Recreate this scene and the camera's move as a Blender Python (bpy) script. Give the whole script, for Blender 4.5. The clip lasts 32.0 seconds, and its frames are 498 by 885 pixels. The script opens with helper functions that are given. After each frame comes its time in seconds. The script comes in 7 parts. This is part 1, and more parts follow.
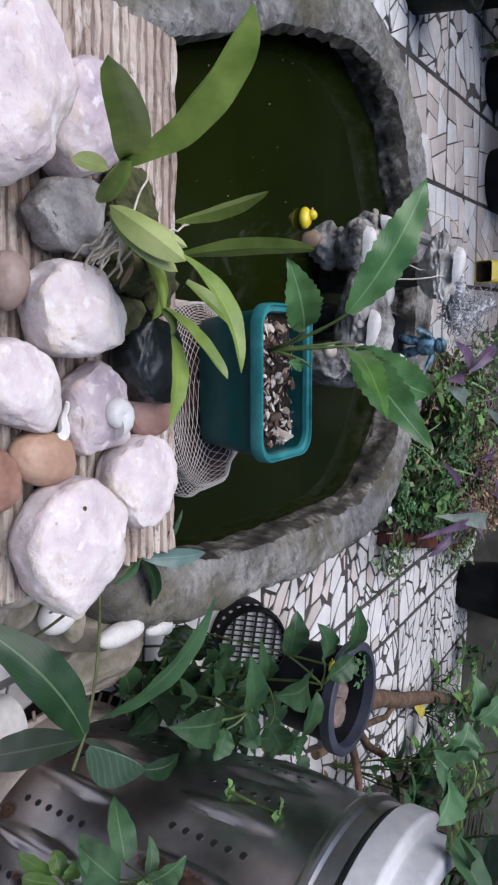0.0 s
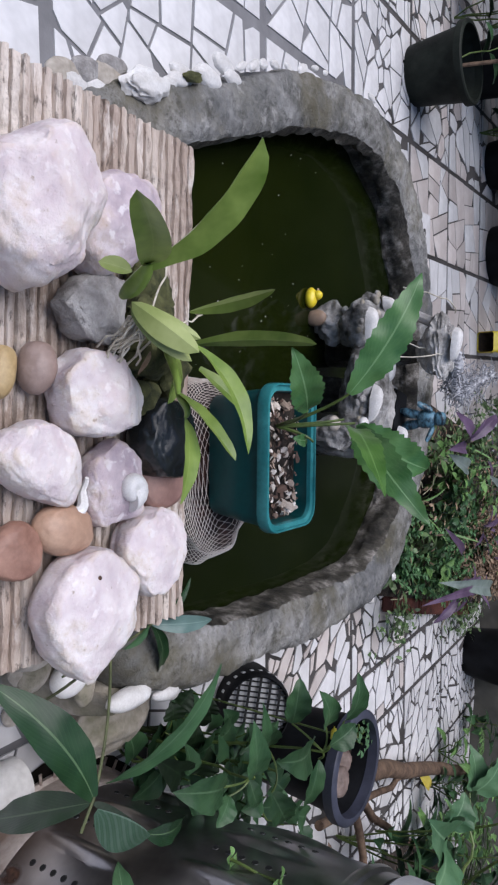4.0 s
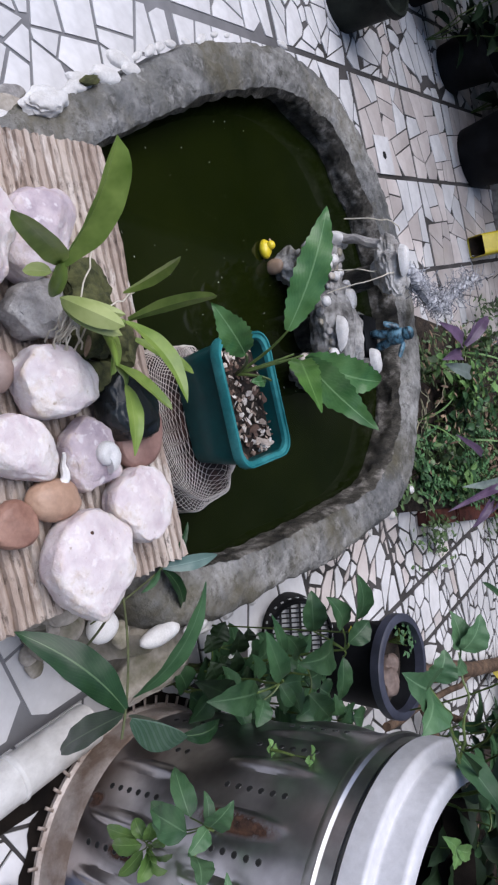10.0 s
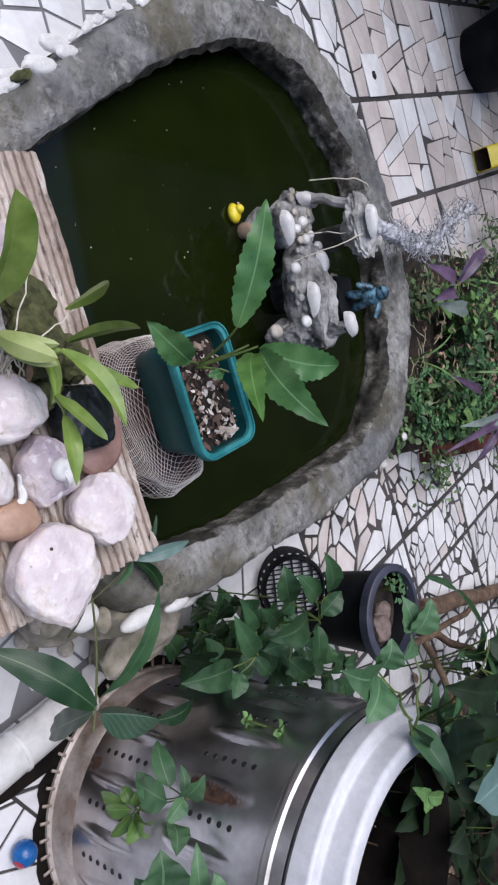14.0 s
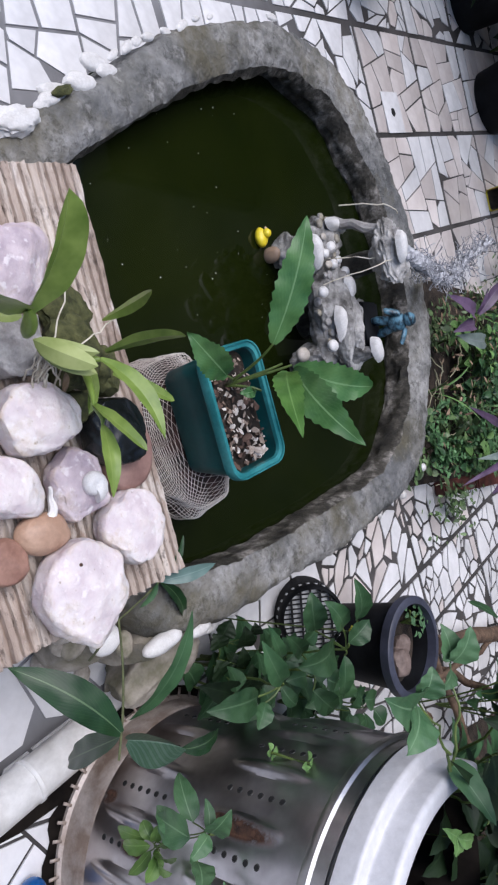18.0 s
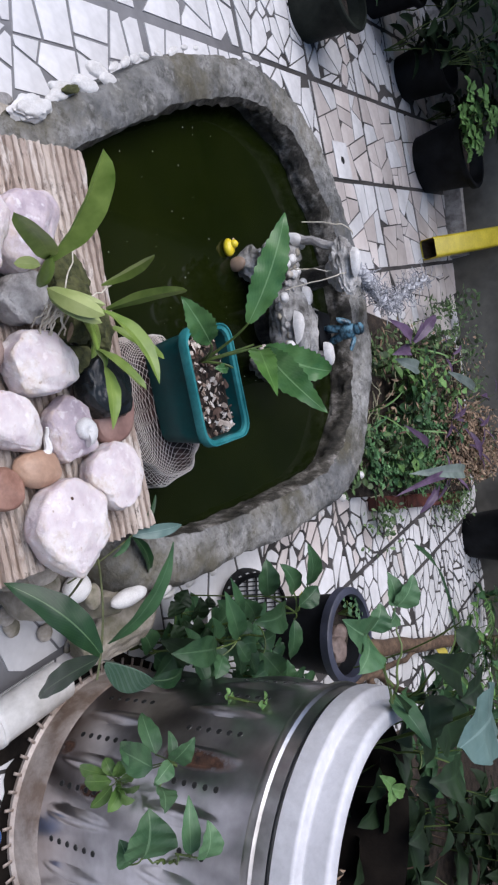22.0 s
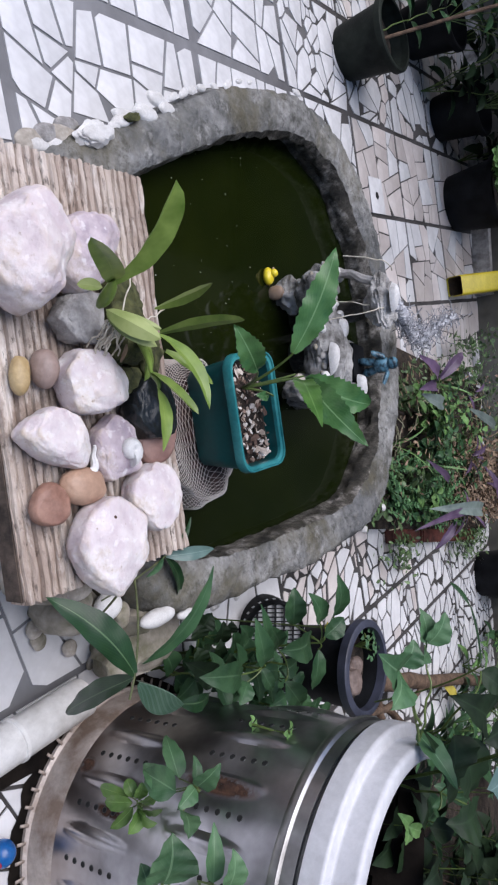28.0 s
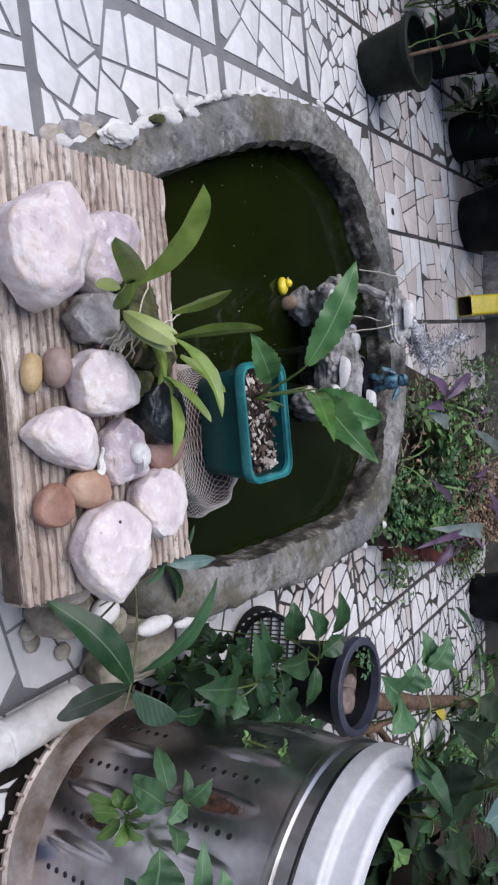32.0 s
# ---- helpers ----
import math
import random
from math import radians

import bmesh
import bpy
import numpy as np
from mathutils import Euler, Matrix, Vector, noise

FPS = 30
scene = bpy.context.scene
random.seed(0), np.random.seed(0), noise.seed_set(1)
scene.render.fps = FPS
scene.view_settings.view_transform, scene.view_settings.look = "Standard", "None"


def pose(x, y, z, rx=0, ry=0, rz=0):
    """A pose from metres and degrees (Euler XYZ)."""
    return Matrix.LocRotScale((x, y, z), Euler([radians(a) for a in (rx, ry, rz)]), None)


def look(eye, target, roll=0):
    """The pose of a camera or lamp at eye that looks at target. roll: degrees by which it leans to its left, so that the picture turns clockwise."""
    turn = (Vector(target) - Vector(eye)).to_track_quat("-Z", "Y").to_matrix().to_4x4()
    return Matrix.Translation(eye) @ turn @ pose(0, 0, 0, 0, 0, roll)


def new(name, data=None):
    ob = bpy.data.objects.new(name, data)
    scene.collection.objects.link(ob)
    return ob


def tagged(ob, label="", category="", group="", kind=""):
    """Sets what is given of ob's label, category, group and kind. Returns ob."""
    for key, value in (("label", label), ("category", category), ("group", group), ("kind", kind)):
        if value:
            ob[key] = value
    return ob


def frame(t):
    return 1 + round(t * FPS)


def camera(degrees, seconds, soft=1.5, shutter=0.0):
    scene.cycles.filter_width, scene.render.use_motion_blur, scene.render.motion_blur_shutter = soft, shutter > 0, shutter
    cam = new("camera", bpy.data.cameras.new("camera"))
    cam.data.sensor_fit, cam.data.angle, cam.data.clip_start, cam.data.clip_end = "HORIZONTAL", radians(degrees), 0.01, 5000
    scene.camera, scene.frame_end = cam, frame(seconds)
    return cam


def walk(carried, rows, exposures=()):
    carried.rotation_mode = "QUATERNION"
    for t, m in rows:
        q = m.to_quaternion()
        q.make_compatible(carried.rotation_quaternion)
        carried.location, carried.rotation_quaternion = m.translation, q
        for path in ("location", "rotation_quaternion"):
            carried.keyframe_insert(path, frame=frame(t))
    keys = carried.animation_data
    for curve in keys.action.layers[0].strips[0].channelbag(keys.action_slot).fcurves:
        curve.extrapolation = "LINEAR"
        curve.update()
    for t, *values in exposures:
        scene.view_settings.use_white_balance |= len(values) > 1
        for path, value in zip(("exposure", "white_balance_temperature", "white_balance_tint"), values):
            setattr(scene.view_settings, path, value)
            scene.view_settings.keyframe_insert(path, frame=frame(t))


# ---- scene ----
cam = camera(38.7, 32.0, soft=2.2)
EXPOSURES = [(0.0, 0.76, 6350, 14), (3.0, 0.70, 6350, 14), (6.0, 0.64, 6350, 14), (9.0, 0.68, 6350, 14), (12.0, 0.76, 6350, 14), (14.0, 0.74, 6350, 14), (19.0, 0.80, 6350, 14), (25.0, 0.76, 6350, 14), (29.0, 0.76, 6350, 14), (32.0, 0.70, 6350, 14)]
PATH = [
    (0, (0.084, 0.03, 0.791), (0.011, 1.716, -0.283), 95.0),
    (0.5, (0.08, 0.027, 0.787), (-0.006, 1.7, -0.305), 95.2),
    (1, (0.077, 0.021, 0.788), (-0.034, 1.689, -0.31), 95.0),
    (1.5, (0.07, 0.014, 0.785), (-0.055, 1.678, -0.318), 95.5),
    (2, (0.064, 0.005, 0.785), (-0.101, 1.666, -0.316), 95.2),
    (2.5, (0.062, 0.0, 0.788), (-0.127, 1.659, -0.314), 94.8),
    (3, (0.059, 0.002, 0.788), (-0.137, 1.659, -0.314), 94.4),
    (3.5, (0.063, -0.006, 0.798), (-0.165, 1.66, -0.286), 93.4),
    (5.5, (0.093, -0.029, 0.897), (-0.13, 1.564, -0.293), 88.7),
    (6, (0.101, -0.036, 0.916), (-0.121, 1.554, -0.275), 87.0),
    (6.5, (0.102, -0.035, 0.921), (-0.102, 1.539, -0.295), 87.3),
    (7, (0.113, -0.042, 0.936), (-0.124, 1.556, -0.243), 86.2),
    (7.5, (0.12, -0.052, 0.95), (-0.146, 1.567, -0.193), 85.3),
    (8, (0.131, -0.049, 0.957), (-0.07, 1.583, -0.18), 85.3),
    (8.5, (0.133, -0.044, 0.956), (-0.007, 1.579, -0.205), 85.8),
    (9, (0.134, -0.047, 0.962), (0.002, 1.577, -0.199), 85.6),
    (9.5, (0.132, -0.04, 0.961), (0.034, 1.564, -0.228), 85.3),
    (10, (0.101, -0.028, 0.98), (-0.024, 1.543, -0.252), 82.0),
    (10.5, (0.055, -0.017, 1.014), (-0.023, 1.525, -0.257), 81.6),
    (11, (0.034, 0.013, 1.046), (0.114, 1.553, -0.227), 83.9),
    (11.5, (0.029, 0.029, 1.063), (0.17, 1.537, -0.242), 84.8),
    (12, (0.022, 0.032, 1.089), (0.18, 1.536, -0.22), 84.3),
    (12.5, (0.01, 0.048, 1.09), (0.193, 1.524, -0.247), 84.8),
    (13, (-0.004, 0.037, 1.101), (0.135, 1.529, -0.224), 84.2),
    (13.5, (-0.01, 0.035, 1.1), (0.111, 1.522, -0.232), 84.3),
    (14, (-0.011, 0.035, 1.095), (0.112, 1.519, -0.241), 84.6),
    (14.5, (-0.016, 0.033, 1.091), (0.104, 1.515, -0.247), 84.9),
    (16.5, (-0.01, 0.033, 1.058), (0.059, 1.508, -0.292), 83.9),
    (17, (-0.002, 0.029, 1.053), (0.042, 1.514, -0.285), 83.2),
    (17.5, (0.002, 0.026, 1.043), (0.045, 1.512, -0.296), 83.3),
    (18, (0.009, 0.016, 1.04), (0.029, 1.517, -0.282), 83.2),
    (18.5, (0.019, -0.002, 1.041), (0.016, 1.523, -0.253), 83.4),
    (19, (0.036, -0.026, 1.04), (0.018, 1.515, -0.235), 83.9),
    (19.5, (0.053, -0.051, 1.044), (0.034, 1.51, -0.207), 84.3),
    (20, (0.075, -0.079, 1.049), (0.018, 1.496, -0.183), 83.6),
    (20.5, (0.096, -0.096, 1.054), (-0.004, 1.498, -0.151), 82.4),
    (21, (0.119, -0.111, 1.054), (0.01, 1.485, -0.146), 82.2),
    (21.5, (0.128, -0.12, 1.046), (0.015, 1.506, -0.113), 82.8),
    (22, (0.13, -0.121, 1.044), (0.029, 1.517, -0.099), 83.4),
    (22.5, (0.129, -0.128, 1.04), (0.026, 1.506, -0.109), 83.4),
    (23, (0.131, -0.13, 1.039), (0.029, 1.505, -0.108), 83.2),
    (23.5, (0.134, -0.132, 1.039), (0.029, 1.502, -0.11), 83.1),
    (24, (0.136, -0.136, 1.04), (0.032, 1.5, -0.106), 83.1),
    (24.5, (0.131, -0.135, 1.03), (0.031, 1.489, -0.134), 83.6),
    (25, (0.128, -0.143, 1.029), (0.015, 1.485, -0.127), 84.1),
    (25.5, (0.125, -0.149, 1.019), (0.0, 1.47, -0.149), 84.7),
    (27.5, (0.122, -0.158, 1.015), (-0.04, 1.464, -0.144), 84.7),
    (28, (0.121, -0.161, 1.008), (-0.045, 1.467, -0.143), 85.4),
    (28.5, (0.119, -0.165, 1.001), (-0.055, 1.466, -0.144), 86.1),
    (29, (0.118, -0.166, 0.996), (-0.062, 1.463, -0.151), 86.5),
    (29.5, (0.116, -0.166, 0.993), (-0.063, 1.462, -0.155), 86.8),
    (30, (0.116, -0.167, 0.996), (-0.073, 1.46, -0.151), 86.4),
    (30.5, (0.117, -0.167, 0.995), (-0.077, 1.46, -0.151), 86.4),
    (31, (0.115, -0.167, 0.994), (-0.074, 1.459, -0.154), 86.8),
    (31.5, (0.112, -0.167, 0.985), (-0.085, 1.453, -0.171), 87.3),
    (32, (0.116, -0.16, 0.984), (-0.072, 1.471, -0.158), 88.1),
]
walk(cam, [(t, look(eye, target, roll)) for t, eye, target, roll in PATH], EXPOSURES)

# ---- world ----
world = bpy.data.worlds.new("sky")
scene.world = world
world.use_nodes = True
wn = world.node_tree
sky = wn.nodes.new("ShaderNodeTexSky")
sky.sky_type, sky.sun_disc = "NISHITA", False
sky.sun_elevation, sky.sun_rotation = radians(55), radians(250)
wn.links.new(sky.outputs[0], wn.nodes["Background"].inputs[0])
wn.nodes["Background"].inputs[1].default_value = 0.12
sun = new("sun", bpy.data.lights.new("sun", "SUN"))
sun.data.energy, sun.data.angle, sun.data.color = 1.9, radians(55), (1.0, 0.97, 0.95)
sun.matrix_world = look((-1.3, 0.1, 4.0), (0, 1, 0))

# ---- materials ----
def mat(name, build):
    m = bpy.data.materials.new(name)
    m.use_nodes = True
    build(m.node_tree, m.node_tree.nodes["Principled BSDF"])
    return m

def noise_node(nt, scale, detail=4.0, rough=0.6, coord="Object", stretch=(1, 1, 1)):
    tc, mp, n = nt.nodes.new("ShaderNodeTexCoord"), nt.nodes.new("ShaderNodeMapping"), nt.nodes.new("ShaderNodeTexNoise")
    mp.inputs["Scale"].default_value = stretch
    nt.links.new(tc.outputs[coord], mp.inputs[0])
    nt.links.new(mp.outputs[0], n.inputs["Vector"])
    n.inputs["Scale"].default_value, n.inputs["Detail"].default_value, n.inputs["Roughness"].default_value = scale, detail, rough
    return n.outputs["Fac"]

def ramp(nt, fac, stops):
    r = nt.nodes.new("ShaderNodeValToRGB")
    el = r.color_ramp.elements
    while len(el) < len(stops):
        el.new(0.5)
    for e, (p, c) in zip(el, stops):
        e.position, e.color = p, (*c, 1)
    nt.links.new(fac, r.inputs[0])
    return r.outputs[0]

def mix(nt, a, b, fac, mode="MIX"):
    n = nt.nodes.new("ShaderNodeMix")
    n.data_type, n.blend_type = "RGBA", mode
    for sock, v in ((n.inputs[6], a), (n.inputs[7], b), (n.inputs[0], fac)):
        if hasattr(v, "is_output"):
            nt.links.new(v, sock)
        else:
            sock.default_value = (*v, 1) if isinstance(v, tuple) else v
    return n.outputs[2]

def bump(nt, p, height, strength=0.3, dist=0.002):
    b = nt.nodes.new("ShaderNodeBump")
    b.inputs["Strength"].default_value, b.inputs["Distance"].default_value = strength, dist
    nt.links.new(height, b.inputs["Height"])
    nt.links.new(b.outputs[0], p.inputs["Normal"])

def rnd(nt):
    return nt.nodes.new("ShaderNodeObjectInfo").outputs["Random"]

def island(nt):
    return nt.nodes.new("ShaderNodeNewGeometry").outputs["Random Per Island"]

def surface(name, dark, light, scale=20, rough=0.7, bumps=0.3, spread=(0.35, 0.65), fine=None, metal=0.0, random="", vary=0.25, depth=0.002, spec=0.5, grain=0.45):
    """Two-scale mottled surface between two colours; random: 'object' or 'island' varies its tone from piece to piece."""
    def build(nt, p):
        f = noise_node(nt, scale)
        c = ramp(nt, f, [(spread[0], dark), (spread[1], light)])
        g = noise_node(nt, fine or scale * 9, 5, 0.7)
        c = mix(nt, c, ramp(nt, g, [(0.3, (0.55, 0.55, 0.55)), (0.7, (1, 1, 1))]), grain, "MULTIPLY")
        if random:
            r = rnd(nt) if random == "object" else island(nt)
            c = mix(nt, c, ramp(nt, r, [(0, (1 - vary,) * 3), (1, (1, 1, 1))]), 1.0, "MULTIPLY")
        nt.links.new(c, p.inputs["Base Color"])
        p.inputs["Roughness"].default_value, p.inputs["Metallic"].default_value = rough, metal
        p.inputs["Specular IOR Level"].default_value = spec
        bump(nt, p, g, bumps, depth)
    return mat(name, build)

def leaf_mat(name, dark, light, vein, rough=0.35, veins=9.0, vein_amt=0.5, stripes=0.0, vary=0.3):
    """Leaf with a midrib and side veins laid along its own UV, and blotches."""
    def build(nt, p):
        uv = nt.nodes.new("ShaderNodeUVMap")
        sep = nt.nodes.new("ShaderNodeSeparateXYZ")
        nt.links.new(uv.outputs[0], sep.inputs[0])
        def m(op, a, b=None):
            n = nt.nodes.new("ShaderNodeMath")
            n.operation = op
            for s, v in zip(n.inputs, (a, b)):
                if v is None:
                    continue
                if hasattr(v, "is_output"):
                    nt.links.new(v, s)
                else:
                    s.default_value = v
            return n.outputs[0]
        across = m("ABSOLUTE", m("SUBTRACT", sep.outputs[0], 0.5))
        rib = m("LESS_THAN", across, 0.025)
        slant = m("SUBTRACT", m("MULTIPLY", sep.outputs[1], veins), m("MULTIPLY", across, veins * 0.9))
        wave = m("PINGPONG", slant, 0.5)
        side = m("LESS_THAN", wave, 0.05)
        lines = m("MAXIMUM", rib, m("MULTIPLY", side, 0.17))
        f = noise_node(nt, 25, 3)
        c = ramp(nt, f, [(0.3, dark), (0.7, light)])
        if stripes:
            c = mix(nt, c, (0.55, 0.62, 0.6), m("MULTIPLY", m("GREATER_THAN", wave, 0.3), stripes))
        c = mix(nt, c, ramp(nt, rnd(nt), [(0, (1 - vary, 1 - vary, 1 - vary)), (1, (1, 1, 1))]), 1.0, "MULTIPLY")
        c = mix(nt, c, vein, m("MULTIPLY", lines, vein_amt))
        nt.links.new(c, p.inputs["Base Color"])
        p.inputs["Roughness"].default_value = rough
        p.inputs["Specular IOR Level"].default_value = 0.32
        bump(nt, p, mix(nt, wave, noise_node(nt, 60, 3), 0.5), 0.22, 0.0013)
    return mat(name, build)

M = {}
M["tile_white"] = surface("glazed_white_tile", (0.62, 0.615, 0.62), (0.80, 0.795, 0.80), 6, 0.25, 0.05, random="island", vary=0.14, fine=45, grain=0.22)
M["tile_white_piece"] = surface("glazed_white_tile_piece", (0.62, 0.615, 0.62), (0.80, 0.795, 0.80), 6, 0.25, 0.05, random="object", vary=0.14, fine=45, grain=0.22)
M["tile_pink"] = surface("pinkish_tile", (0.58, 0.515, 0.485), (0.76, 0.70, 0.67), 6, 0.3, 0.06, random="island", vary=0.3, fine=45, grain=0.22)
M["tile_pink_piece"] = surface("pinkish_tile_piece", (0.58, 0.515, 0.485), (0.76, 0.70, 0.67), 6, 0.3, 0.06, random="object", vary=0.3, fine=45, grain=0.22)
def grout(nt, p):
    sep, tc = nt.nodes.new("ShaderNodeSeparateXYZ"), nt.nodes.new("ShaderNodeTexCoord")
    nt.links.new(tc.outputs["Object"], sep.inputs[0])
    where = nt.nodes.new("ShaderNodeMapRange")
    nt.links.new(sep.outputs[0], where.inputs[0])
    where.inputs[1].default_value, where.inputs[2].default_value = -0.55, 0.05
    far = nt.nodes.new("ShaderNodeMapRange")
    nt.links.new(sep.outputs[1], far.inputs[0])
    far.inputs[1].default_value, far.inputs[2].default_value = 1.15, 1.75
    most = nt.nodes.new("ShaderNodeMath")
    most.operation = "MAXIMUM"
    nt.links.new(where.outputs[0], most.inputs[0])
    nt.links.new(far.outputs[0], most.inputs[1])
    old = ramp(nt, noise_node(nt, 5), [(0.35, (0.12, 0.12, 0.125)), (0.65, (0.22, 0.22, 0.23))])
    dark_joints = ramp(nt, noise_node(nt, 5), [(0.35, (0.022, 0.020, 0.019)), (0.65, (0.070, 0.064, 0.062))])
    # Joints are dark; shade by the drum is put into their colour too.
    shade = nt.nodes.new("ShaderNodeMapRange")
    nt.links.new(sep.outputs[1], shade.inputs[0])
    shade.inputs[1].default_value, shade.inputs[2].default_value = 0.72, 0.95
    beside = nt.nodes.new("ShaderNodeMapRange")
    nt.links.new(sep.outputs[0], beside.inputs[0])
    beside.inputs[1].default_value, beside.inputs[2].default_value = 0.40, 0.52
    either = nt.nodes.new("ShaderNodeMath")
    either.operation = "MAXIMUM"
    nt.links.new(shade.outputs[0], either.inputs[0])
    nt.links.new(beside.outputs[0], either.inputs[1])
    # Combined position mask of the darkened grout.
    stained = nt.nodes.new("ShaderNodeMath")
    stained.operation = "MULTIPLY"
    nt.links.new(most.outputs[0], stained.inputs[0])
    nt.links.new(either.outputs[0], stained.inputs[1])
    nt.links.new(mix(nt, old, dark_joints, stained.outputs[0]), p.inputs["Base Color"])
    p.inputs["Roughness"].default_value = 0.85
    bump(nt, p, noise_node(nt, 45, 5, 0.7), 0.6, 0.002)
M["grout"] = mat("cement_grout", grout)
def concrete(nt, p):
    c = ramp(nt, noise_node(nt, 11, 5, 0.6), [(0.32, (0.085, 0.084, 0.072)), (0.46, (0.24, 0.238, 0.225)), (0.64, (0.43, 0.425, 0.41))])
    g = noise_node(nt, 55, 6, 0.7)
    c = mix(nt, c, ramp(nt, g, [(0.30, (0.35, 0.34, 0.32)), (0.62, (1, 1, 1))]), 0.75, "MULTIPLY")
    c = mix(nt, c, (0.10, 0.095, 0.055), ramp(nt, noise_node(nt, 5.5, 6, 0.65), [(0.55, (0, 0, 0)), (0.70, (0.75,) * 3)]))
    c = mix(nt, c, (0.035, 0.034, 0.026), ramp(nt, noise_node(nt, 28, 8, 0.8), [(0.51, (0, 0, 0)), (0.62, (0.75,) * 3)]))
    c = mix(nt, c, (0.07, 0.075, 0.08), ramp(nt, noise_node(nt, 3.4, 5, 0.62), [(0.47, (0, 0, 0)), (0.62, (0.72,) * 3)]))
    c = mix(nt, c, (0.50, 0.49, 0.47), ramp(nt, noise_node(nt, 24, 5, 0.7), [(0.58, (0, 0, 0)), (0.70, (0.55,) * 3)]))
    c = mix(nt, c, (0.12, 0.105, 0.062), ramp(nt, noise_node(nt, 4.5, 5, 0.68), [(0.48, (0, 0, 0)), (0.62, (0.7,) * 3)]))
    nt.links.new(c, p.inputs["Base Color"])
    p.inputs["Roughness"].default_value = 0.88
    bump(nt, p, g, 1.0, 0.010)
M["concrete"] = mat("weathered_concrete", concrete)
def wet(nt, p):
    c = ramp(nt, noise_node(nt, 16, 6, 0.7), [(0.34, (0.014, 0.012, 0.008)), (0.50, (0.10, 0.09, 0.07)), (0.63, (0.44, 0.41, 0.37))])
    g = noise_node(nt, 60, 8, 0.82, stretch=(1, 1, 0.6))
    c = mix(nt, c, ramp(nt, g, [(0.40, (0.12, 0.105, 0.085)), (0.58, (1, 1, 1))]), 0.85, "MULTIPLY")
    nt.links.new(c, p.inputs["Base Color"])
    p.inputs["Roughness"].default_value = 0.5
    bump(nt, p, g, 1.0, 0.008)
M["wet_concrete"] = mat("algae_stained_concrete", wet)
M["wall"] = surface("grey_render", (0.07, 0.067, 0.057), (0.19, 0.182, 0.155), 3, 0.9, 0.4)
M["wood"] = None
def quartz(name, pale, mid, tint, stain, amount):
    def build(nt, p):
        c = ramp(nt, noise_node(nt, 24, 4, 0.55), [(0.36, tint), (0.50, mid), (0.62, pale)])
        c = mix(nt, c, (0.90, 0.88, 0.87), ramp(nt, noise_node(nt, 70, 3, 0.5), [(0.58, (0, 0, 0)), (0.66, (0.5,) * 3)]))
        c = mix(nt, c, stain, ramp(nt, noise_node(nt, 15, 7, 0.78), [(0.53, (0, 0, 0)), (0.66, (amount,) * 3)]))
        c = mix(nt, c, (0.30, 0.22, 0.15), ramp(nt, noise_node(nt, 120, 4, 0.6), [(0.66, (0, 0, 0)), (0.74, (0.6,) * 3)]))
        edge = nt.nodes.new("ShaderNodeNewGeometry").outputs["Pointiness"]
        c = mix(nt, c, (0.54, 0.43, 0.29), ramp(nt, edge, [(0.515, (0, 0, 0)), (0.56, (0.55,) * 3)]))
        c = mix(nt, c, ramp(nt, rnd(nt), [(0, (0.92, 0.89, 0.90)), (1, (1, 1, 1))]), 1.0, "MULTIPLY")
        nt.links.new(c, p.inputs["Base Color"])
        r = nt.nodes.new("ShaderNodeMapRange")
        nt.links.new(noise_node(nt, 30, 3), r.inputs[0])
        r.inputs[3].default_value, r.inputs[4].default_value = 0.42, 0.75
        nt.links.new(r.outputs[0], p.inputs["Roughness"])
        p.inputs["Subsurface Weight"].default_value = 0.4
        p.inputs["Subsurface Radius"].default_value = (0.011, 0.009, 0.009)
        p.inputs["Subsurface Scale"].default_value = 1.0
        bump(nt, p, mix(nt, noise_node(nt, 40, 6, 0.62), noise_node(nt, 130, 5, 0.65), 0.35), 0.9, 0.006)
    return mat(name, build)
M["quartz"] = quartz("rose_quartz", (0.79, 0.745, 0.73), (0.72, 0.655, 0.655), (0.63, 0.55, 0.57), (0.60, 0.50, 0.38), 0.6)
M["quartz_lilac"] = quartz("lilac_quartz", (0.66, 0.58, 0.595), (0.55, 0.465, 0.495), (0.40, 0.33, 0.37), (0.48, 0.38, 0.29), 0.65)
M["stone_grey"] = surface("grey_stone", (0.24, 0.225, 0.215), (0.55, 0.53, 0.51), 30, 0.8, 0.9, depth=0.004)
M["slab"] = surface("mossy_beige_stone", (0.17, 0.16, 0.10), (0.48, 0.43, 0.37), 14, 0.8, 0.7, depth=0.004)
M["pale_stone"] = surface("pale_tan_stone", (0.30, 0.265, 0.215), (0.60, 0.545, 0.48), 20, 0.7, 0.5)
M["ledge"] = surface("dark_rock", (0.08, 0.075, 0.068), (0.52, 0.51, 0.49), 26, 0.85, 1.0, (0.34, 0.66), 110, depth=0.006)
M["cap"] = surface("pale_rough_concrete", (0.20, 0.19, 0.175), (0.66, 0.645, 0.62), 24, 0.9, 1.0, (0.34, 0.66), 110, depth=0.006)
M["pink_stone"] = surface("pinkish_stone", (0.10, 0.068, 0.055), (0.30, 0.23, 0.20), 20, 0.7, 0.5)
M["stone_tan"] = surface("tan_pebble", (0.34, 0.23, 0.16), (0.50, 0.36, 0.26), 12, 0.55, 0.2, random="object", vary=0.35)
M["stone_orange"] = surface("orange_tan_pebble", (0.40, 0.24, 0.16), (0.56, 0.37, 0.26), 16, 0.5, 0.2)
M["stone_brown"] = surface("reddish_brown_pebble", (0.24, 0.12, 0.085), (0.40, 0.23, 0.17), 20, 0.55, 0.35)
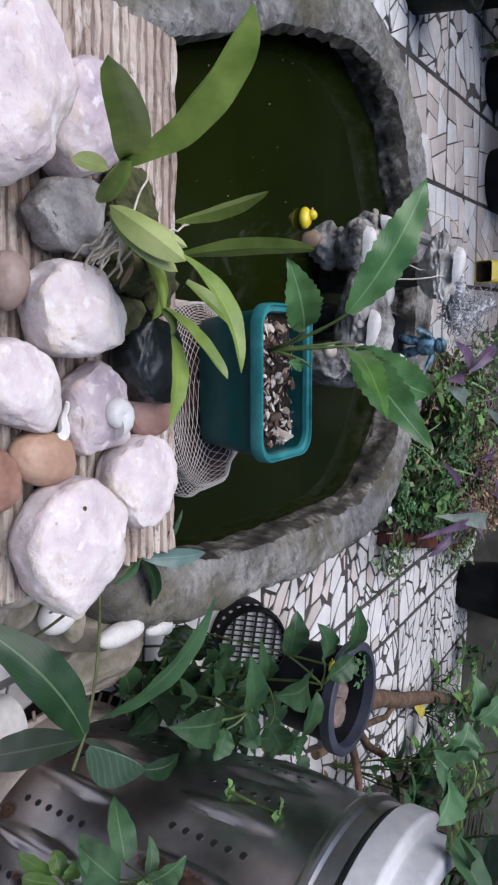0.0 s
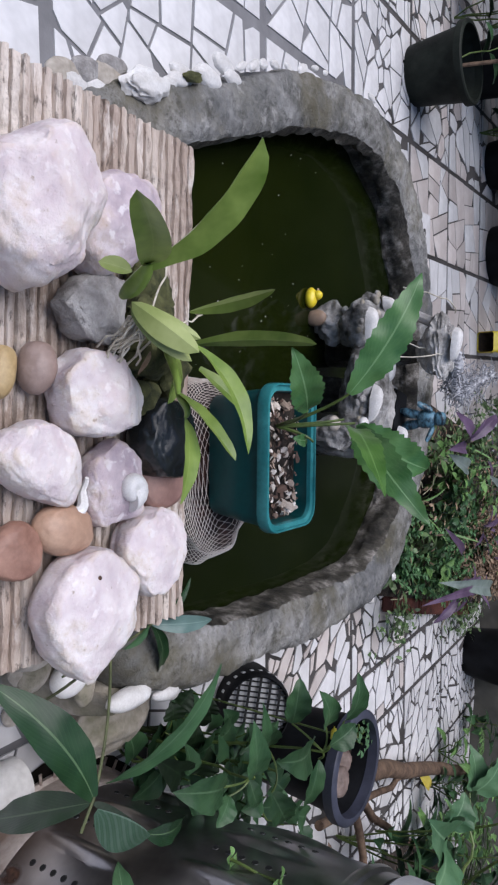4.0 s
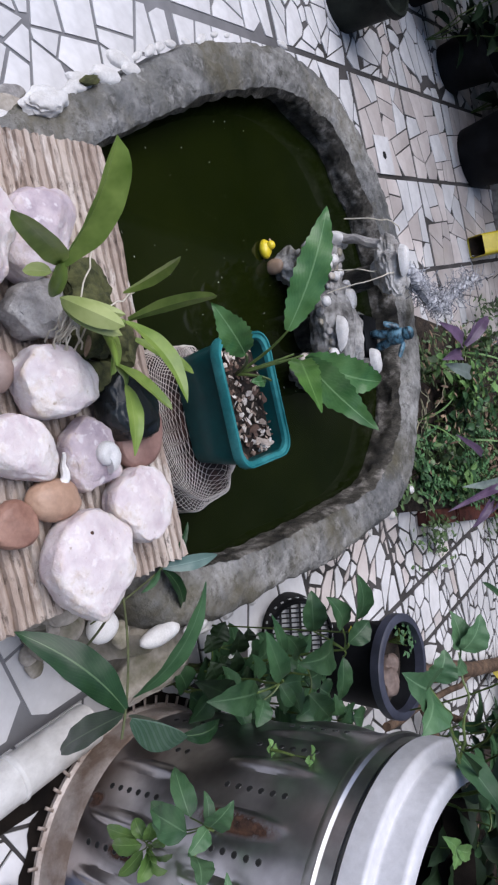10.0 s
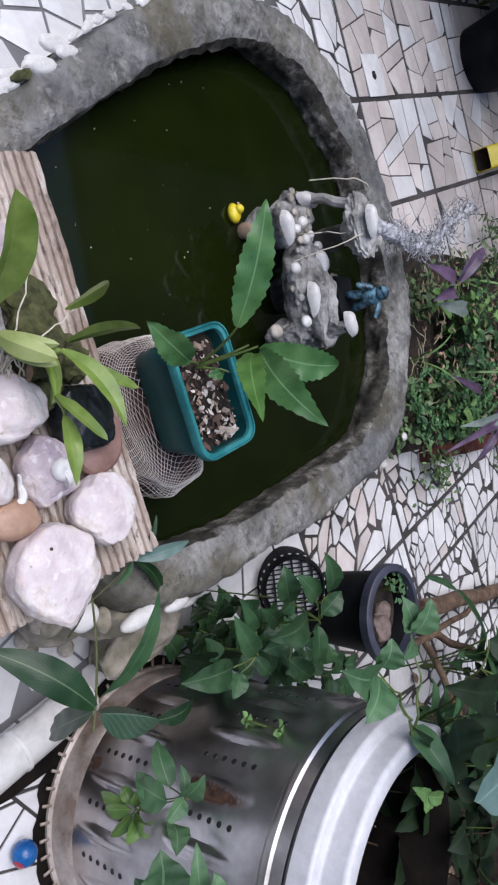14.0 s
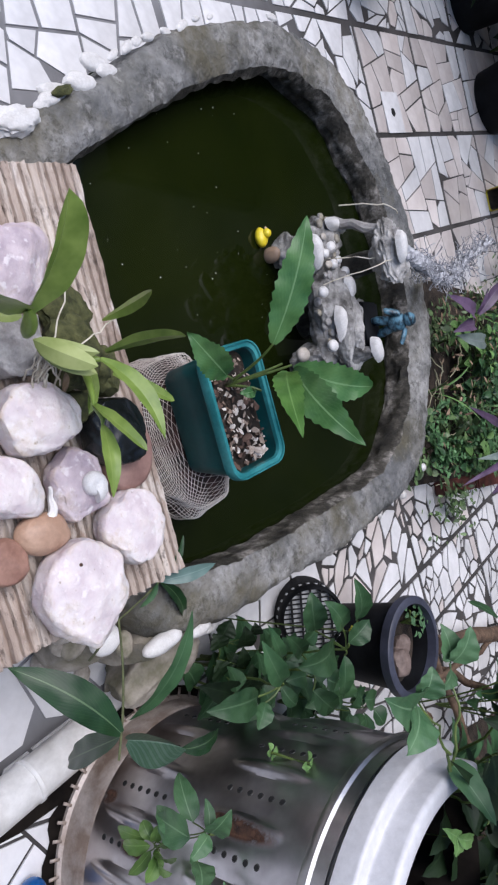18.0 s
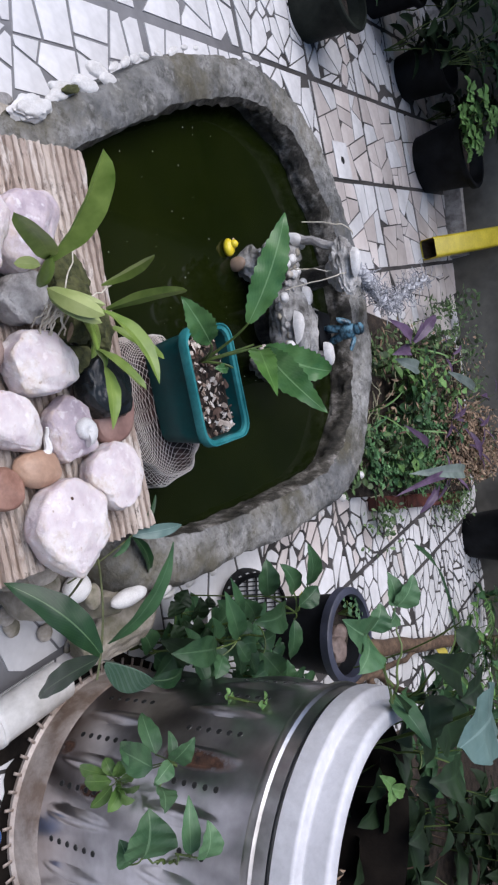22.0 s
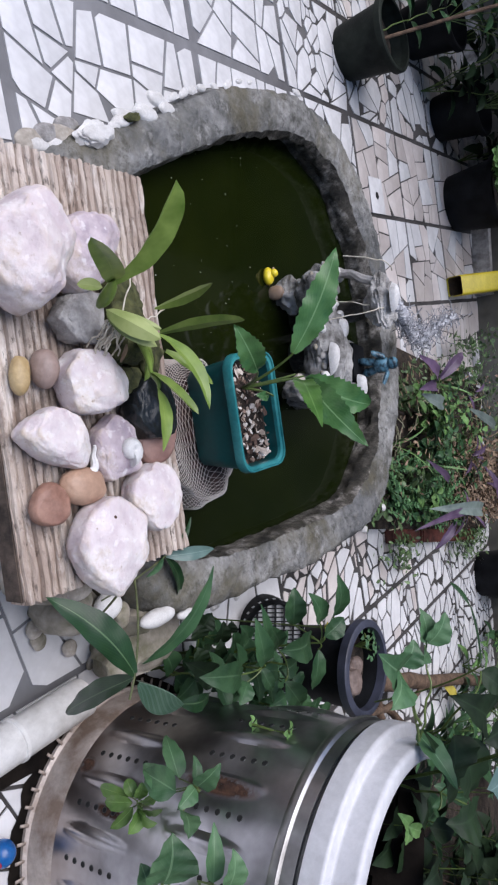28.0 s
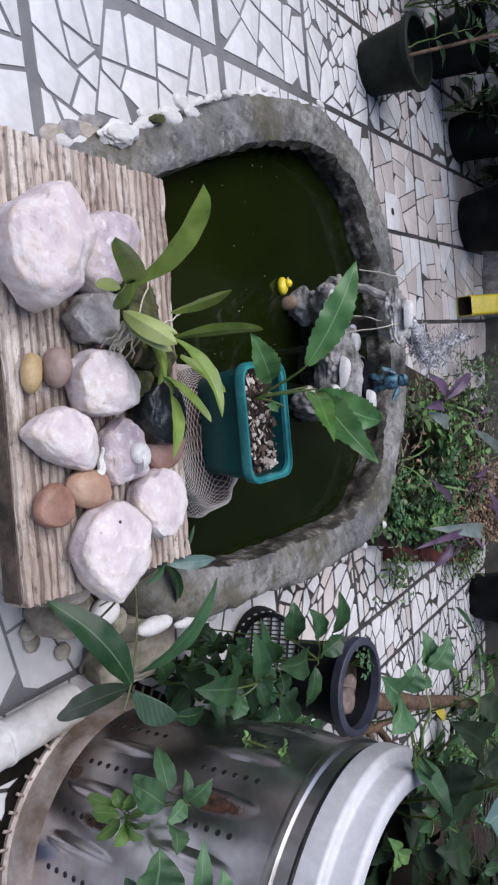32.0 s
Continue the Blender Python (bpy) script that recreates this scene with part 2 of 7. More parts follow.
M["stone_mauve"] = surface("greyish_brown_pebble", (0.28, 0.20, 0.17), (0.40, 0.30, 0.26), 12, 0.5, 0.2)
M["stone_ochre"] = surface("ochre_pebble", (0.42, 0.29, 0.13), (0.58, 0.44, 0.24), 20, 0.5, 0.2)
M["stone_red"] = surface("reddish_stone", (0.22, 0.12, 0.10), (0.36, 0.22, 0.18), 12, 0.6, 0.3)
M["shell"] = surface("white_shell", (0.66, 0.64, 0.61), (0.84, 0.83, 0.81), 40, 0.35, 0.5, random="object", vary=0.12)
M["white_shell"] = surface("polished_white_shell", (0.80, 0.78, 0.75), (0.90, 0.89, 0.87), 60, 0.3, 0.2)
M["black_plastic"] = surface("black_plastic", (0.004, 0.0044, 0.005), (0.012, 0.013, 0.015), 14, 0.6, 0.15, spec=0.12)
M["black_stone"] = surface("wet_black_stone", (0.003, 0.004, 0.004), (0.022, 0.026, 0.026), 18, 0.22, 0.35)
# Pale grey that stands for light coming through the net pot's slots.
M["slot_light"] = surface("pale_slot_light_grey", (0.35, 0.36, 0.37), (0.62, 0.63, 0.64), 50, 0.7, 0.2)
M["blue_grey"] = surface("blue_grey_plastic", (0.025, 0.028, 0.042), (0.06, 0.065, 0.095), 14, 0.45, 0.15)
M["dark_pot"] = surface("mossy_dark_pot", (0.005, 0.007, 0.006), (0.022, 0.028, 0.022), 12, 0.6, 0.4, spec=0.15)
M["teal"] = surface("teal_plastic", (0.004, 0.066, 0.068), (0.006, 0.105, 0.105), 10, 0.38, 0.08)
M["teal_rim"] = surface("worn_teal_plastic", (0.01, 0.17, 0.18), (0.05, 0.30, 0.31), 25, 0.4, 0.1)
M["soil"] = surface("dark_soil", (0.015, 0.011, 0.008), (0.07, 0.05, 0.036), 40, 0.95, 1.0, depth=0.006)
def chip(nt, p):
    c = ramp(nt, rnd(nt), [(0.0, (0.04, 0.022, 0.015)), (0.40, (0.15, 0.09, 0.065)), (0.65, (0.42, 0.33, 0.26)), (1.0, (0.84, 0.79, 0.72))])
    c = mix(nt, c, ramp(nt, noise_node(nt, 300, 4), [(0.35, (0.6, 0.55, 0.5)), (0.65, (1, 1, 1))]), 0.6, "MULTIPLY")
    nt.links.new(c, p.inputs["Base Color"])
    p.inputs["Roughness"].default_value = 0.8
M["chip"] = mat("wood_chip", chip)
M["duck"] = surface("yellow_rubber", (0.72, 0.55, 0.02), (0.85, 0.70, 0.04), 30, 0.35, 0.05)
M["yellow"] = surface("yellow_plastic", (0.55, 0.43, 0.02), (0.72, 0.58, 0.04), 12, 0.4, 0.15)
M["blue"] = surface("blue_plastic", (0.006, 0.016, 0.026), (0.12, 0.27, 0.36), 75, 0.4, 0.1, (0.42, 0.60))
M["ball_blue"] = surface("blue_rubber", (0.008, 0.08, 0.28), (0.015, 0.15, 0.44), 30, 0.25, 0.05)
M["ball_red"] = surface("red_rubber", (0.35, 0.02, 0.05), (0.5, 0.04, 0.08), 30, 0.3, 0.05)
M["steel"] = surface("worn_stainless_steel", (0.24, 0.235, 0.23), (0.58, 0.58, 0.59), 6, 0.30, 0.08, metal=1.0)
def stained_steel(nt, p):
    f, g = noise_node(nt, 6), noise_node(nt, 54, 5, 0.7)
    c = ramp(nt, f, [(0.35, (0.24, 0.235, 0.245)), (0.65, (0.61, 0.605, 0.64))])
    c = mix(nt, c, ramp(nt, g, [(0.3, (0.6, 0.6, 0.6)), (0.7, (1, 1, 1))]), 0.35, "MULTIPLY")
    tc, total = nt.nodes.new("ShaderNodeTexCoord"), None
    wander = noise_node(nt, 45, 5, 0.7)
    for deg, z, r, w, h in ((222, 0.350, 0.242, 0.016, 0.085), (240, 0.175, 0.234, 0.013, 0.045), (226, 0.088, 0.226, 0.014, 0.018)):
        m = nt.nodes.new("ShaderNodeMapping")
        m.vector_type = "TEXTURE"
        m.inputs["Location"].default_value = (r * math.cos(radians(deg)), r * math.sin(radians(deg)), z)
        m.inputs["Scale"].default_value = (w, w, h)
        d = nt.nodes.new("ShaderNodeVectorMath")
        d.operation = "LENGTH"
        nt.links.new(tc.outputs["Object"], m.inputs[0])
        nt.links.new(m.outputs[0], d.inputs[0])
        near_spot = nt.nodes.new("ShaderNodeMapRange")
        nt.links.new(d.outputs["Value"], near_spot.inputs[0])
        near_spot.inputs[1].default_value, near_spot.inputs[2].default_value, near_spot.inputs[3].default_value, near_spot.inputs[4].default_value = 0.2, 1.15, 1.0, 0.0
        if total is None:
            total = near_spot.outputs[0]
        else:
            most = nt.nodes.new("ShaderNodeMath")
            most.operation = "MAXIMUM"
            nt.links.new(total, most.inputs[0])
            nt.links.new(near_spot.outputs[0], most.inputs[1])
            total = most.outputs[0]
    both = nt.nodes.new("ShaderNodeMath")
    both.operation = "MULTIPLY"
    nt.links.new(total, both.inputs[0])
    nt.links.new(ramp(nt, wander, [(0.30, (0.1,) * 3), (0.55, (1.5,) * 3)]), both.inputs[1])
    low = nt.nodes.new("ShaderNodeSeparateXYZ")
    nt.links.new(tc.outputs["Object"], low.inputs[0])
    foot = nt.nodes.new("ShaderNodeMapRange")
    nt.links.new(low.outputs[2], foot.inputs[0])
    foot.inputs[1].default_value, foot.inputs[2].default_value, foot.inputs[3].default_value, foot.inputs[4].default_value = 0.06, 0.20, 0.55, 0.0
    c = mix(nt, c, (0.36, 0.27, 0.21), foot.outputs[0])
    mask = ramp(nt, both.outputs[0], [(0.04, (0, 0, 0)), (0.60, (1, 1, 1))])
    deep = ramp(nt, both.outputs[0], [(0.30, (0, 0, 0)), (0.85, (1, 1, 1))])
    c = mix(nt, c, ramp(nt, noise_node(nt, 90, 4), [(0.35, (0.025, 0.012, 0.008)), (0.65, (0.11, 0.052, 0.030))]), mask)
    nt.links.new(c, p.inputs["Base Color"])
    metal = nt.nodes.new("ShaderNodeMapRange")
    nt.links.new(deep, metal.inputs[0])
    metal.inputs[3].default_value, metal.inputs[4].default_value = 1.0, 0.0
    nt.links.new(metal.outputs[0], p.inputs["Metallic"])
    rough = nt.nodes.new("ShaderNodeMapRange")
    nt.links.new(mask, rough.inputs[0])
    rough.inputs[3].default_value, rough.inputs[4].default_value = 0.28, 0.85
    nt.links.new(rough.outputs[0], p.inputs["Roughness"])
    bump(nt, p, noise_node(nt, 9, 3), 0.10, 0.004)
M["steel_shell"] = mat("rust_stained_stainless_steel", stained_steel)
M["steel_dark"] = surface("dark_steel_seam", (0.05, 0.05, 0.05), (0.14, 0.14, 0.14), 20, 0.4, 0.2, metal=0.8)
# Near black: carries the drum's inner shade and the dark bands on the floor.
M["shade_grime"] = surface("near_black_shade_grime", (0.004, 0.003, 0.0025), (0.017, 0.013, 0.010), 14, 0.9, 0.4, spec=0.15)
M["yellow_leaf"] = leaf_mat("yellowed_leaf", (0.45, 0.36, 0.05), (0.62, 0.52, 0.10), (0.55, 0.45, 0.12), 0.5, 6, 0.3)
M["pvc"] = surface("white_pipe_plastic", (0.55, 0.53, 0.49), (0.80, 0.79, 0.77), 9, 0.35, 0.1, fine=70)
M["rust"] = surface("rust", (0.035, 0.016, 0.010), (0.15, 0.075, 0.045), 60, 0.85, 0.8)
M["rim_brown"] = surface("brown_stained_steel", (0.27, 0.20, 0.155), (0.62, 0.55, 0.50), 16, 0.5, 0.4, metal=0.2)
M["white_plastic"] = surface("grey_white_plastic", (0.58, 0.58, 0.60), (0.70, 0.70, 0.72), 5, 0.42, 0.05, fine=60)
M["hole"] = surface("dark_hole", (0.004, 0.004, 0.004), (0.01, 0.01, 0.01), 30, 0.8, 0.1)
M["net"] = surface("tan_plastic_net", (0.50, 0.42, 0.37), (0.86, 0.81, 0.76), 12, 0.5, 0.2)
M["net_fill"] = surface("wet_bark_fill", (0.006, 0.003, 0.002), (0.055, 0.020, 0.015), 35, 0.6, 0.8)
M["terracotta"] = surface("dark_terracotta", (0.045, 0.013, 0.010), (0.15, 0.042, 0.028), 20, 0.65, 0.5)
M["bark"] = surface("brown_bark", (0.06, 0.035, 0.022), (0.17, 0.11, 0.07), 30, 0.85, 0.9)
M["root"] = surface("pale_root", (0.50, 0.45, 0.35), (0.76, 0.71, 0.60), 60, 0.7, 0.3)
M["lichen"] = surface("grey_air_plant", (0.10, 0.105, 0.125), (0.62, 0.63, 0.66), 70, 0.8, 0.4)
M["moss"] = surface("moss", (0.035, 0.04, 0.012), (0.12, 0.125, 0.045), 60, 0.95, 1.0)
M["stem"] = surface("green_stem", (0.06, 0.10, 0.02), (0.14, 0.20, 0.05), 40, 0.5, 0.2)
M["twig_green"] = surface("olive_stem", (0.05, 0.06, 0.02), (0.13, 0.15, 0.06), 40, 0.6, 0.2)
M["orchid"] = leaf_mat("orchid_leaf", (0.11, 0.19, 0.03), (0.27, 0.37, 0.09), (0.30, 0.38, 0.14), 0.32, 3, 0.25, vary=0.3)
M["mango"] = leaf_mat("glossy_dark_leaf", (0.008, 0.030, 0.010), (0.022, 0.062, 0.022), (0.17, 0.26, 0.13), 0.34, 13, 0.36)
M["striped"] = leaf_mat("silvery_striped_leaf", (0.022, 0.065, 0.03), (0.05, 0.105, 0.06), (0.20, 0.28, 0.22), 0.35, 8, 0.3, 0.06)
M["lily"] = leaf_mat("broad_green_leaf", (0.040, 0.125, 0.038), (0.105, 0.225, 0.075), (0.20, 0.34, 0.16), 0.27, 11, 0.5)
M["lily_young"] = leaf_mat("young_broad_leaf", (0.055, 0.15, 0.03), (0.12, 0.25, 0.06), (0.20, 0.34, 0.12), 0.3, 9, 0.5)
M["weed"] = leaf_mat("weed_leaf", (0.020, 0.064, 0.024), (0.060, 0.135, 0.056), (0.12, 0.20, 0.11), 0.40, 8, 0.4, vary=0.5)
M["young"] = leaf_mat("young_leaf", (0.09, 0.20, 0.05), (0.20, 0.36, 0.12), (0.26, 0.40, 0.18), 0.4, 8, 0.5, vary=0.4)
M["grey_leaf"] = leaf_mat("grey_green_leaf", (0.10, 0.13, 0.12), (0.20, 0.25, 0.22), (0.24, 0.24, 0.28), 0.4, 2, 0.3)
M["weed_light"] = leaf_mat("light_weed_leaf", (0.085, 0.18, 0.04), (0.19, 0.32, 0.09), (0.22, 0.34, 0.12), 0.4, 6, 0.5, vary=0.5)
# Dark foliage, lowered further so that the leaf colour holds deep shade.
M["shaded_dark_weed"] = leaf_mat("shaded_dark_weed_leaf", (0.0045, 0.015, 0.004), (0.015, 0.037, 0.011), (0.024, 0.05, 0.02), 0.6, 6, 0.5, vary=0.4)
M["mid_leaf"] = leaf_mat("mid_green_leaf", (0.045, 0.12, 0.05), (0.11, 0.21, 0.10), (0.20, 0.32, 0.18), 0.45, 7, 0.45, vary=0.4)
M["blue_leaf"] = leaf_mat("bluish_leaf", (0.10, 0.18, 0.16), (0.18, 0.28, 0.25), (0.26, 0.36, 0.33), 0.35, 7, 0.4)
M["purple"] = leaf_mat("purple_leaf", (0.065, 0.04, 0.075), (0.15, 0.095, 0.165), (0.20, 0.14, 0.22), 0.4, 2, 0.3, vary=0.4)
M["herb"] = leaf_mat("feathery_herb_leaf", (0.05, 0.14, 0.05), (0.13, 0.27, 0.11), (0.20, 0.33, 0.17), 0.45, 4, 0.3, vary=0.4)
M["dry"] = surface("dry_leaf", (0.17, 0.10, 0.06), (0.46, 0.33, 0.22), 30, 0.8, 0.5, random="island", vary=0.5)
M["bulb"] = leaf_mat("pale_sheath", (0.20, 0.26, 0.07), (0.36, 0.41, 0.17), (0.40, 0.45, 0.22), 0.4, 2, 0.2)
M["dry_stem"] = surface("dry_stem", (0.22, 0.20, 0.12), (0.42, 0.40, 0.26), 40, 0.7, 0.2)
M["cover"] = surface("ground_cover_leaves", (0.055, 0.125, 0.04), (0.20, 0.31, 0.12), 50, 0.5, 0.2, random="island", vary=0.7)
M["metal_grey"] = surface("grey_metal", (0.2, 0.2, 0.2), (0.35, 0.35, 0.35), 30, 0.5, 0.2)
M["flower"] = surface("yellow_petal", (0.7, 0.55, 0.03), (0.85, 0.75, 0.08), 60, 0.6, 0.1)

def wood(nt, p):
    f = noise_node(nt, 18, 5, 0.65, stretch=(0.12, 1.6, 1.6))
    c = ramp(nt, f, [(0.25, (0.30, 0.225, 0.18)), (0.45, (0.50, 0.415, 0.355)), (0.64, (0.74, 0.67, 0.60))])
    c = mix(nt, c, ramp(nt, noise_node(nt, 6, 4), [(0.35, (0.66, 0.60, 0.55)), (0.62, (1, 1, 1))]), 0.75, "MULTIPLY")
    c = mix(nt, c, (0.20, 0.145, 0.11), ramp(nt, noise_node(nt, 10, 6, 0.72), [(0.52, (0, 0, 0)), (0.66, (0.75,) * 3)]))
    c = mix(nt, c, (0.78, 0.72, 0.66), ramp(nt, noise_node(nt, 34, 5, 0.7, stretch=(0.35, 1, 1)), [(0.56, (0, 0, 0)), (0.66, (0.6,) * 3)]))
    c = mix(nt, c, (0.07, 0.052, 0.042), ramp(nt, noise_node(nt, 85, 5, 0.65, stretch=(0.45, 1, 1)), [(0.56, (0, 0, 0)), (0.66, (0.75,) * 3)]))
    nt.links.new(c, p.inputs["Base Color"])
    p.inputs["Roughness"].default_value = 0.85
    bump(nt, p, noise_node(nt, 60, 6, 0.75, stretch=(0.25, 1, 1)), 1.0, 0.005)
M["wood"] = mat("weathered_grooved_wood", wood)
M["wood_edge"] = surface("dark_brown_wood", (0.035, 0.025, 0.019), (0.15, 0.11, 0.085), 30, 0.9, 0.8, (0.35, 0.68), 120)

def water(nt, p):
    f = noise_node(nt, 3.0, 4)
    nt.links.new(ramp(nt, f, [(0.3, (0.003, 0.006, 0.001)), (0.7, (0.009, 0.013, 0.002))]), p.inputs["Base Color"])
    p.inputs["Roughness"].default_value = 0.06
    p.inputs["IOR"].default_value = 1.33
    bump(nt, p, noise_node(nt, 9, 2), 0.05, 0.002)
M["water"] = mat("green_pond_water", water)

# ---- builders ----
def thing(name, loc, label, category, group="", kind=""):
    ob = new(name)
    ob.location = loc
    return tagged(ob, label, category, group, kind)

def finish(name, bm, material, parent=None, label="", smooth=True):
    """Links a bmesh, drawn in its parent's own space, as one mesh object."""
    me = bpy.data.meshes.new(name)
    bmesh.ops.recalc_face_normals(bm, faces=bm.faces)
    if smooth:
        for e in bm.edges:
            if len(e.link_faces) == 2 and e.calc_face_angle(0) > 0.65:
                e.smooth = False
    bm.to_mesh(me)
    bm.free()
    if smooth:
        me.polygons.foreach_set("use_smooth", [True] * len(me.polygons))
    me.materials.append(material)
    ob = new(name, me)
    ob.parent = parent
    return tagged(ob, label)

def part(name, bm, material, parent, label="", smooth=True, at=(0, 0, 0)):
    ob = finish(name, bm, material, parent, label, smooth)
    ob.location = at
    return ob

def share(name, ob, parent, m):
    """Another piece on the same mesh."""
    o = new(name, ob.data)
    o.parent = parent
    o.matrix_local = m
    return o

def box(bm, x0, y0, z0, x1, y1, z1, bevel=0.0):
    r = bmesh.ops.create_cube(bm, size=1)
    for v in r["verts"]:
        v.co = Vector(((x0 + x1) / 2 + v.co.x * (x1 - x0), (y0 + y1) / 2 + v.co.y * (y1 - y0), (z0 + z1) / 2 + v.co.z * (z1 - z0)))
    if bevel:
        es = list({e for v in r["verts"] for e in v.link_edges})
        bmesh.ops.bevel(bm, geom=es, offset=bevel, segments=2, affect="EDGES")
    return bm

def stone(size, seed, facets=9, rough=0.10, sub=4, cut=0.78, block=False):
    """A rock: a ball cut by random planes and roughened."""
    rg = random.Random(seed)
    bm = bmesh.new()
    bmesh.ops.create_icosphere(bm, subdivisions=sub, radius=1)
    planes, tops = [], []
    if block:
        for k in range(8):
            az, el = 2 * math.pi * (k + rg.uniform(-0.35, 0.35)) / 8, rg.uniform(-0.42, -0.12)
            planes.append((Vector((math.cos(az) * math.cos(el), math.sin(az) * math.cos(el), math.sin(el))), rg.uniform(0.74, 0.90)))
        for k in range(4):
            az, el = 2 * math.pi * (k + rg.uniform(-0.4, 0.4)) / 4, rg.uniform(0.95, 1.3)
            tops.append((Vector((math.cos(az) * math.cos(el), math.sin(az) * math.cos(el), math.sin(el))), rg.uniform(0.74, 0.80)))
        facets = 0
        lean = Vector((rg.gauss(0, 0.07), rg.gauss(0, 0.07)))
    for _ in range(facets):
        d = Vector((rg.gauss(0, 1), rg.gauss(0, 1), rg.gauss(0, 1))).normalized()
        planes.append((d, rg.uniform(cut, min(0.98, cut + 0.24))))
    off = Vector((rg.uniform(0, 50), rg.uniform(0, 50), rg.uniform(0, 50)))
    for v in bm.verts:
        c = v.co.copy()
        for d, k in planes:
            e = c.dot(d)
            if e > k:
                c -= d * (e - k) * (0.90 if block else 0.97)
        n = noise.noise(c * 1.3 + off) * rough * 1.3 + noise.noise(c * 3.5 + off) * rough * 0.6 + noise.noise(c * 8 + off) * rough * 0.3
        if block:
            c.z = math.copysign(abs(c.z) ** 0.42, c.z) * 0.80 + lean.x * c.x + lean.y * c.y
            for d, k in tops:
                e = c.dot(d)
                if e > k:
                    c -= d * (e - k) * 0.85
            n += rough * (0.45 * noise.noise(c * 4.0 + off) + 0.26 * noise.noise(c * 11 + off))
        v.co = c * (1 + n)
    for v in bm.verts:
        v.co = Vector((v.co.x * size[0] / 2, v.co.y * size[1] / 2, v.co.z * size[2] / 2))
    return bm

def tube(bm, pts, radii, seg=6):
    """A tapered tube along points."""
    pts = [Vector(p) for p in pts]
    if not hasattr(radii, "__len__"):
        radii = [radii] * len(pts)
    rings = []
    ref = Vector((0.13, 0.29, 0.95))
    for i, p in enumerate(pts):
        d = (pts[min(i + 1, len(pts) - 1)] - pts[max(i - 1, 0)]).normalized()
        a = d.cross(ref)
        a = a.normalized() if a.length > 1e-4 else Vector((1, 0, 0))
        b = d.cross(a)
        rings.append([bm.verts.new(p + (a * math.cos(2 * math.pi * k / seg) + b * math.sin(2 * math.pi * k / seg)) * radii[i]) for k in range(seg)])
    for r0, r1 in zip(rings, rings[1:]):
        for k in range(seg):
            bm.faces.new((r0[k], r0[(k + 1) % seg], r1[(k + 1) % seg], r1[k]))
    bm.faces.new(rings[0][::-1])
    bm.faces.new(rings[-1])
    return bm

def arc(a, b, lift=0.0, n=8, wobble=0.0, seed=0):
    """Points from a to b, raised in the middle."""
    rg = random.Random(seed)
    a, b = Vector(a), Vector(b)
    out = []
    for i in range(n + 1):
        s = i / n
        p = a.lerp(b, s) + Vector((0, 0, lift * 4 * s * (1 - s)))
        if wobble and 0 < i < n:
            p += Vector((rg.uniform(-1, 1), rg.uniform(-1, 1), rg.uniform(-1, 1))) * wobble
        out.append(p)
    return out

def lathe(bm, profile, seg=48, span=None):
    """Turns (radius, height) pairs round the z axis, or through a span of degrees."""
    if span:
        rows = [[bm.verts.new((r * math.cos(radians(span[0] + (span[1] - span[0]) * k / seg)), r * math.sin(radians(span[0] + (span[1] - span[0]) * k / seg)), z + 0.003 * noise.noise(Vector((r * 90, z * 90, k))) * (k in (0, seg)))) for k in range(seg + 1)] for r, z in profile]
        for r0, r1 in zip(rows, rows[1:]):
            for k in range(seg):
                bm.faces.new((r0[k], r0[k + 1], r1[k + 1], r1[k]))
        bm.faces.new([r[0] for r in rows])
        bm.faces.new([r[-1] for r in rows][::-1])
        return bm
    rings = [[bm.verts.new((r * math.cos(2 * math.pi * k / seg), r * math.sin(2 * math.pi * k / seg), z)) for k in range(seg)] for r, z in profile]
    for r0, r1 in zip(rings, rings[1:]):
        for k in range(seg):
            bm.faces.new((r0[k], r0[(k + 1) % seg], r1[(k + 1) % seg], r1[k]))
    return bm

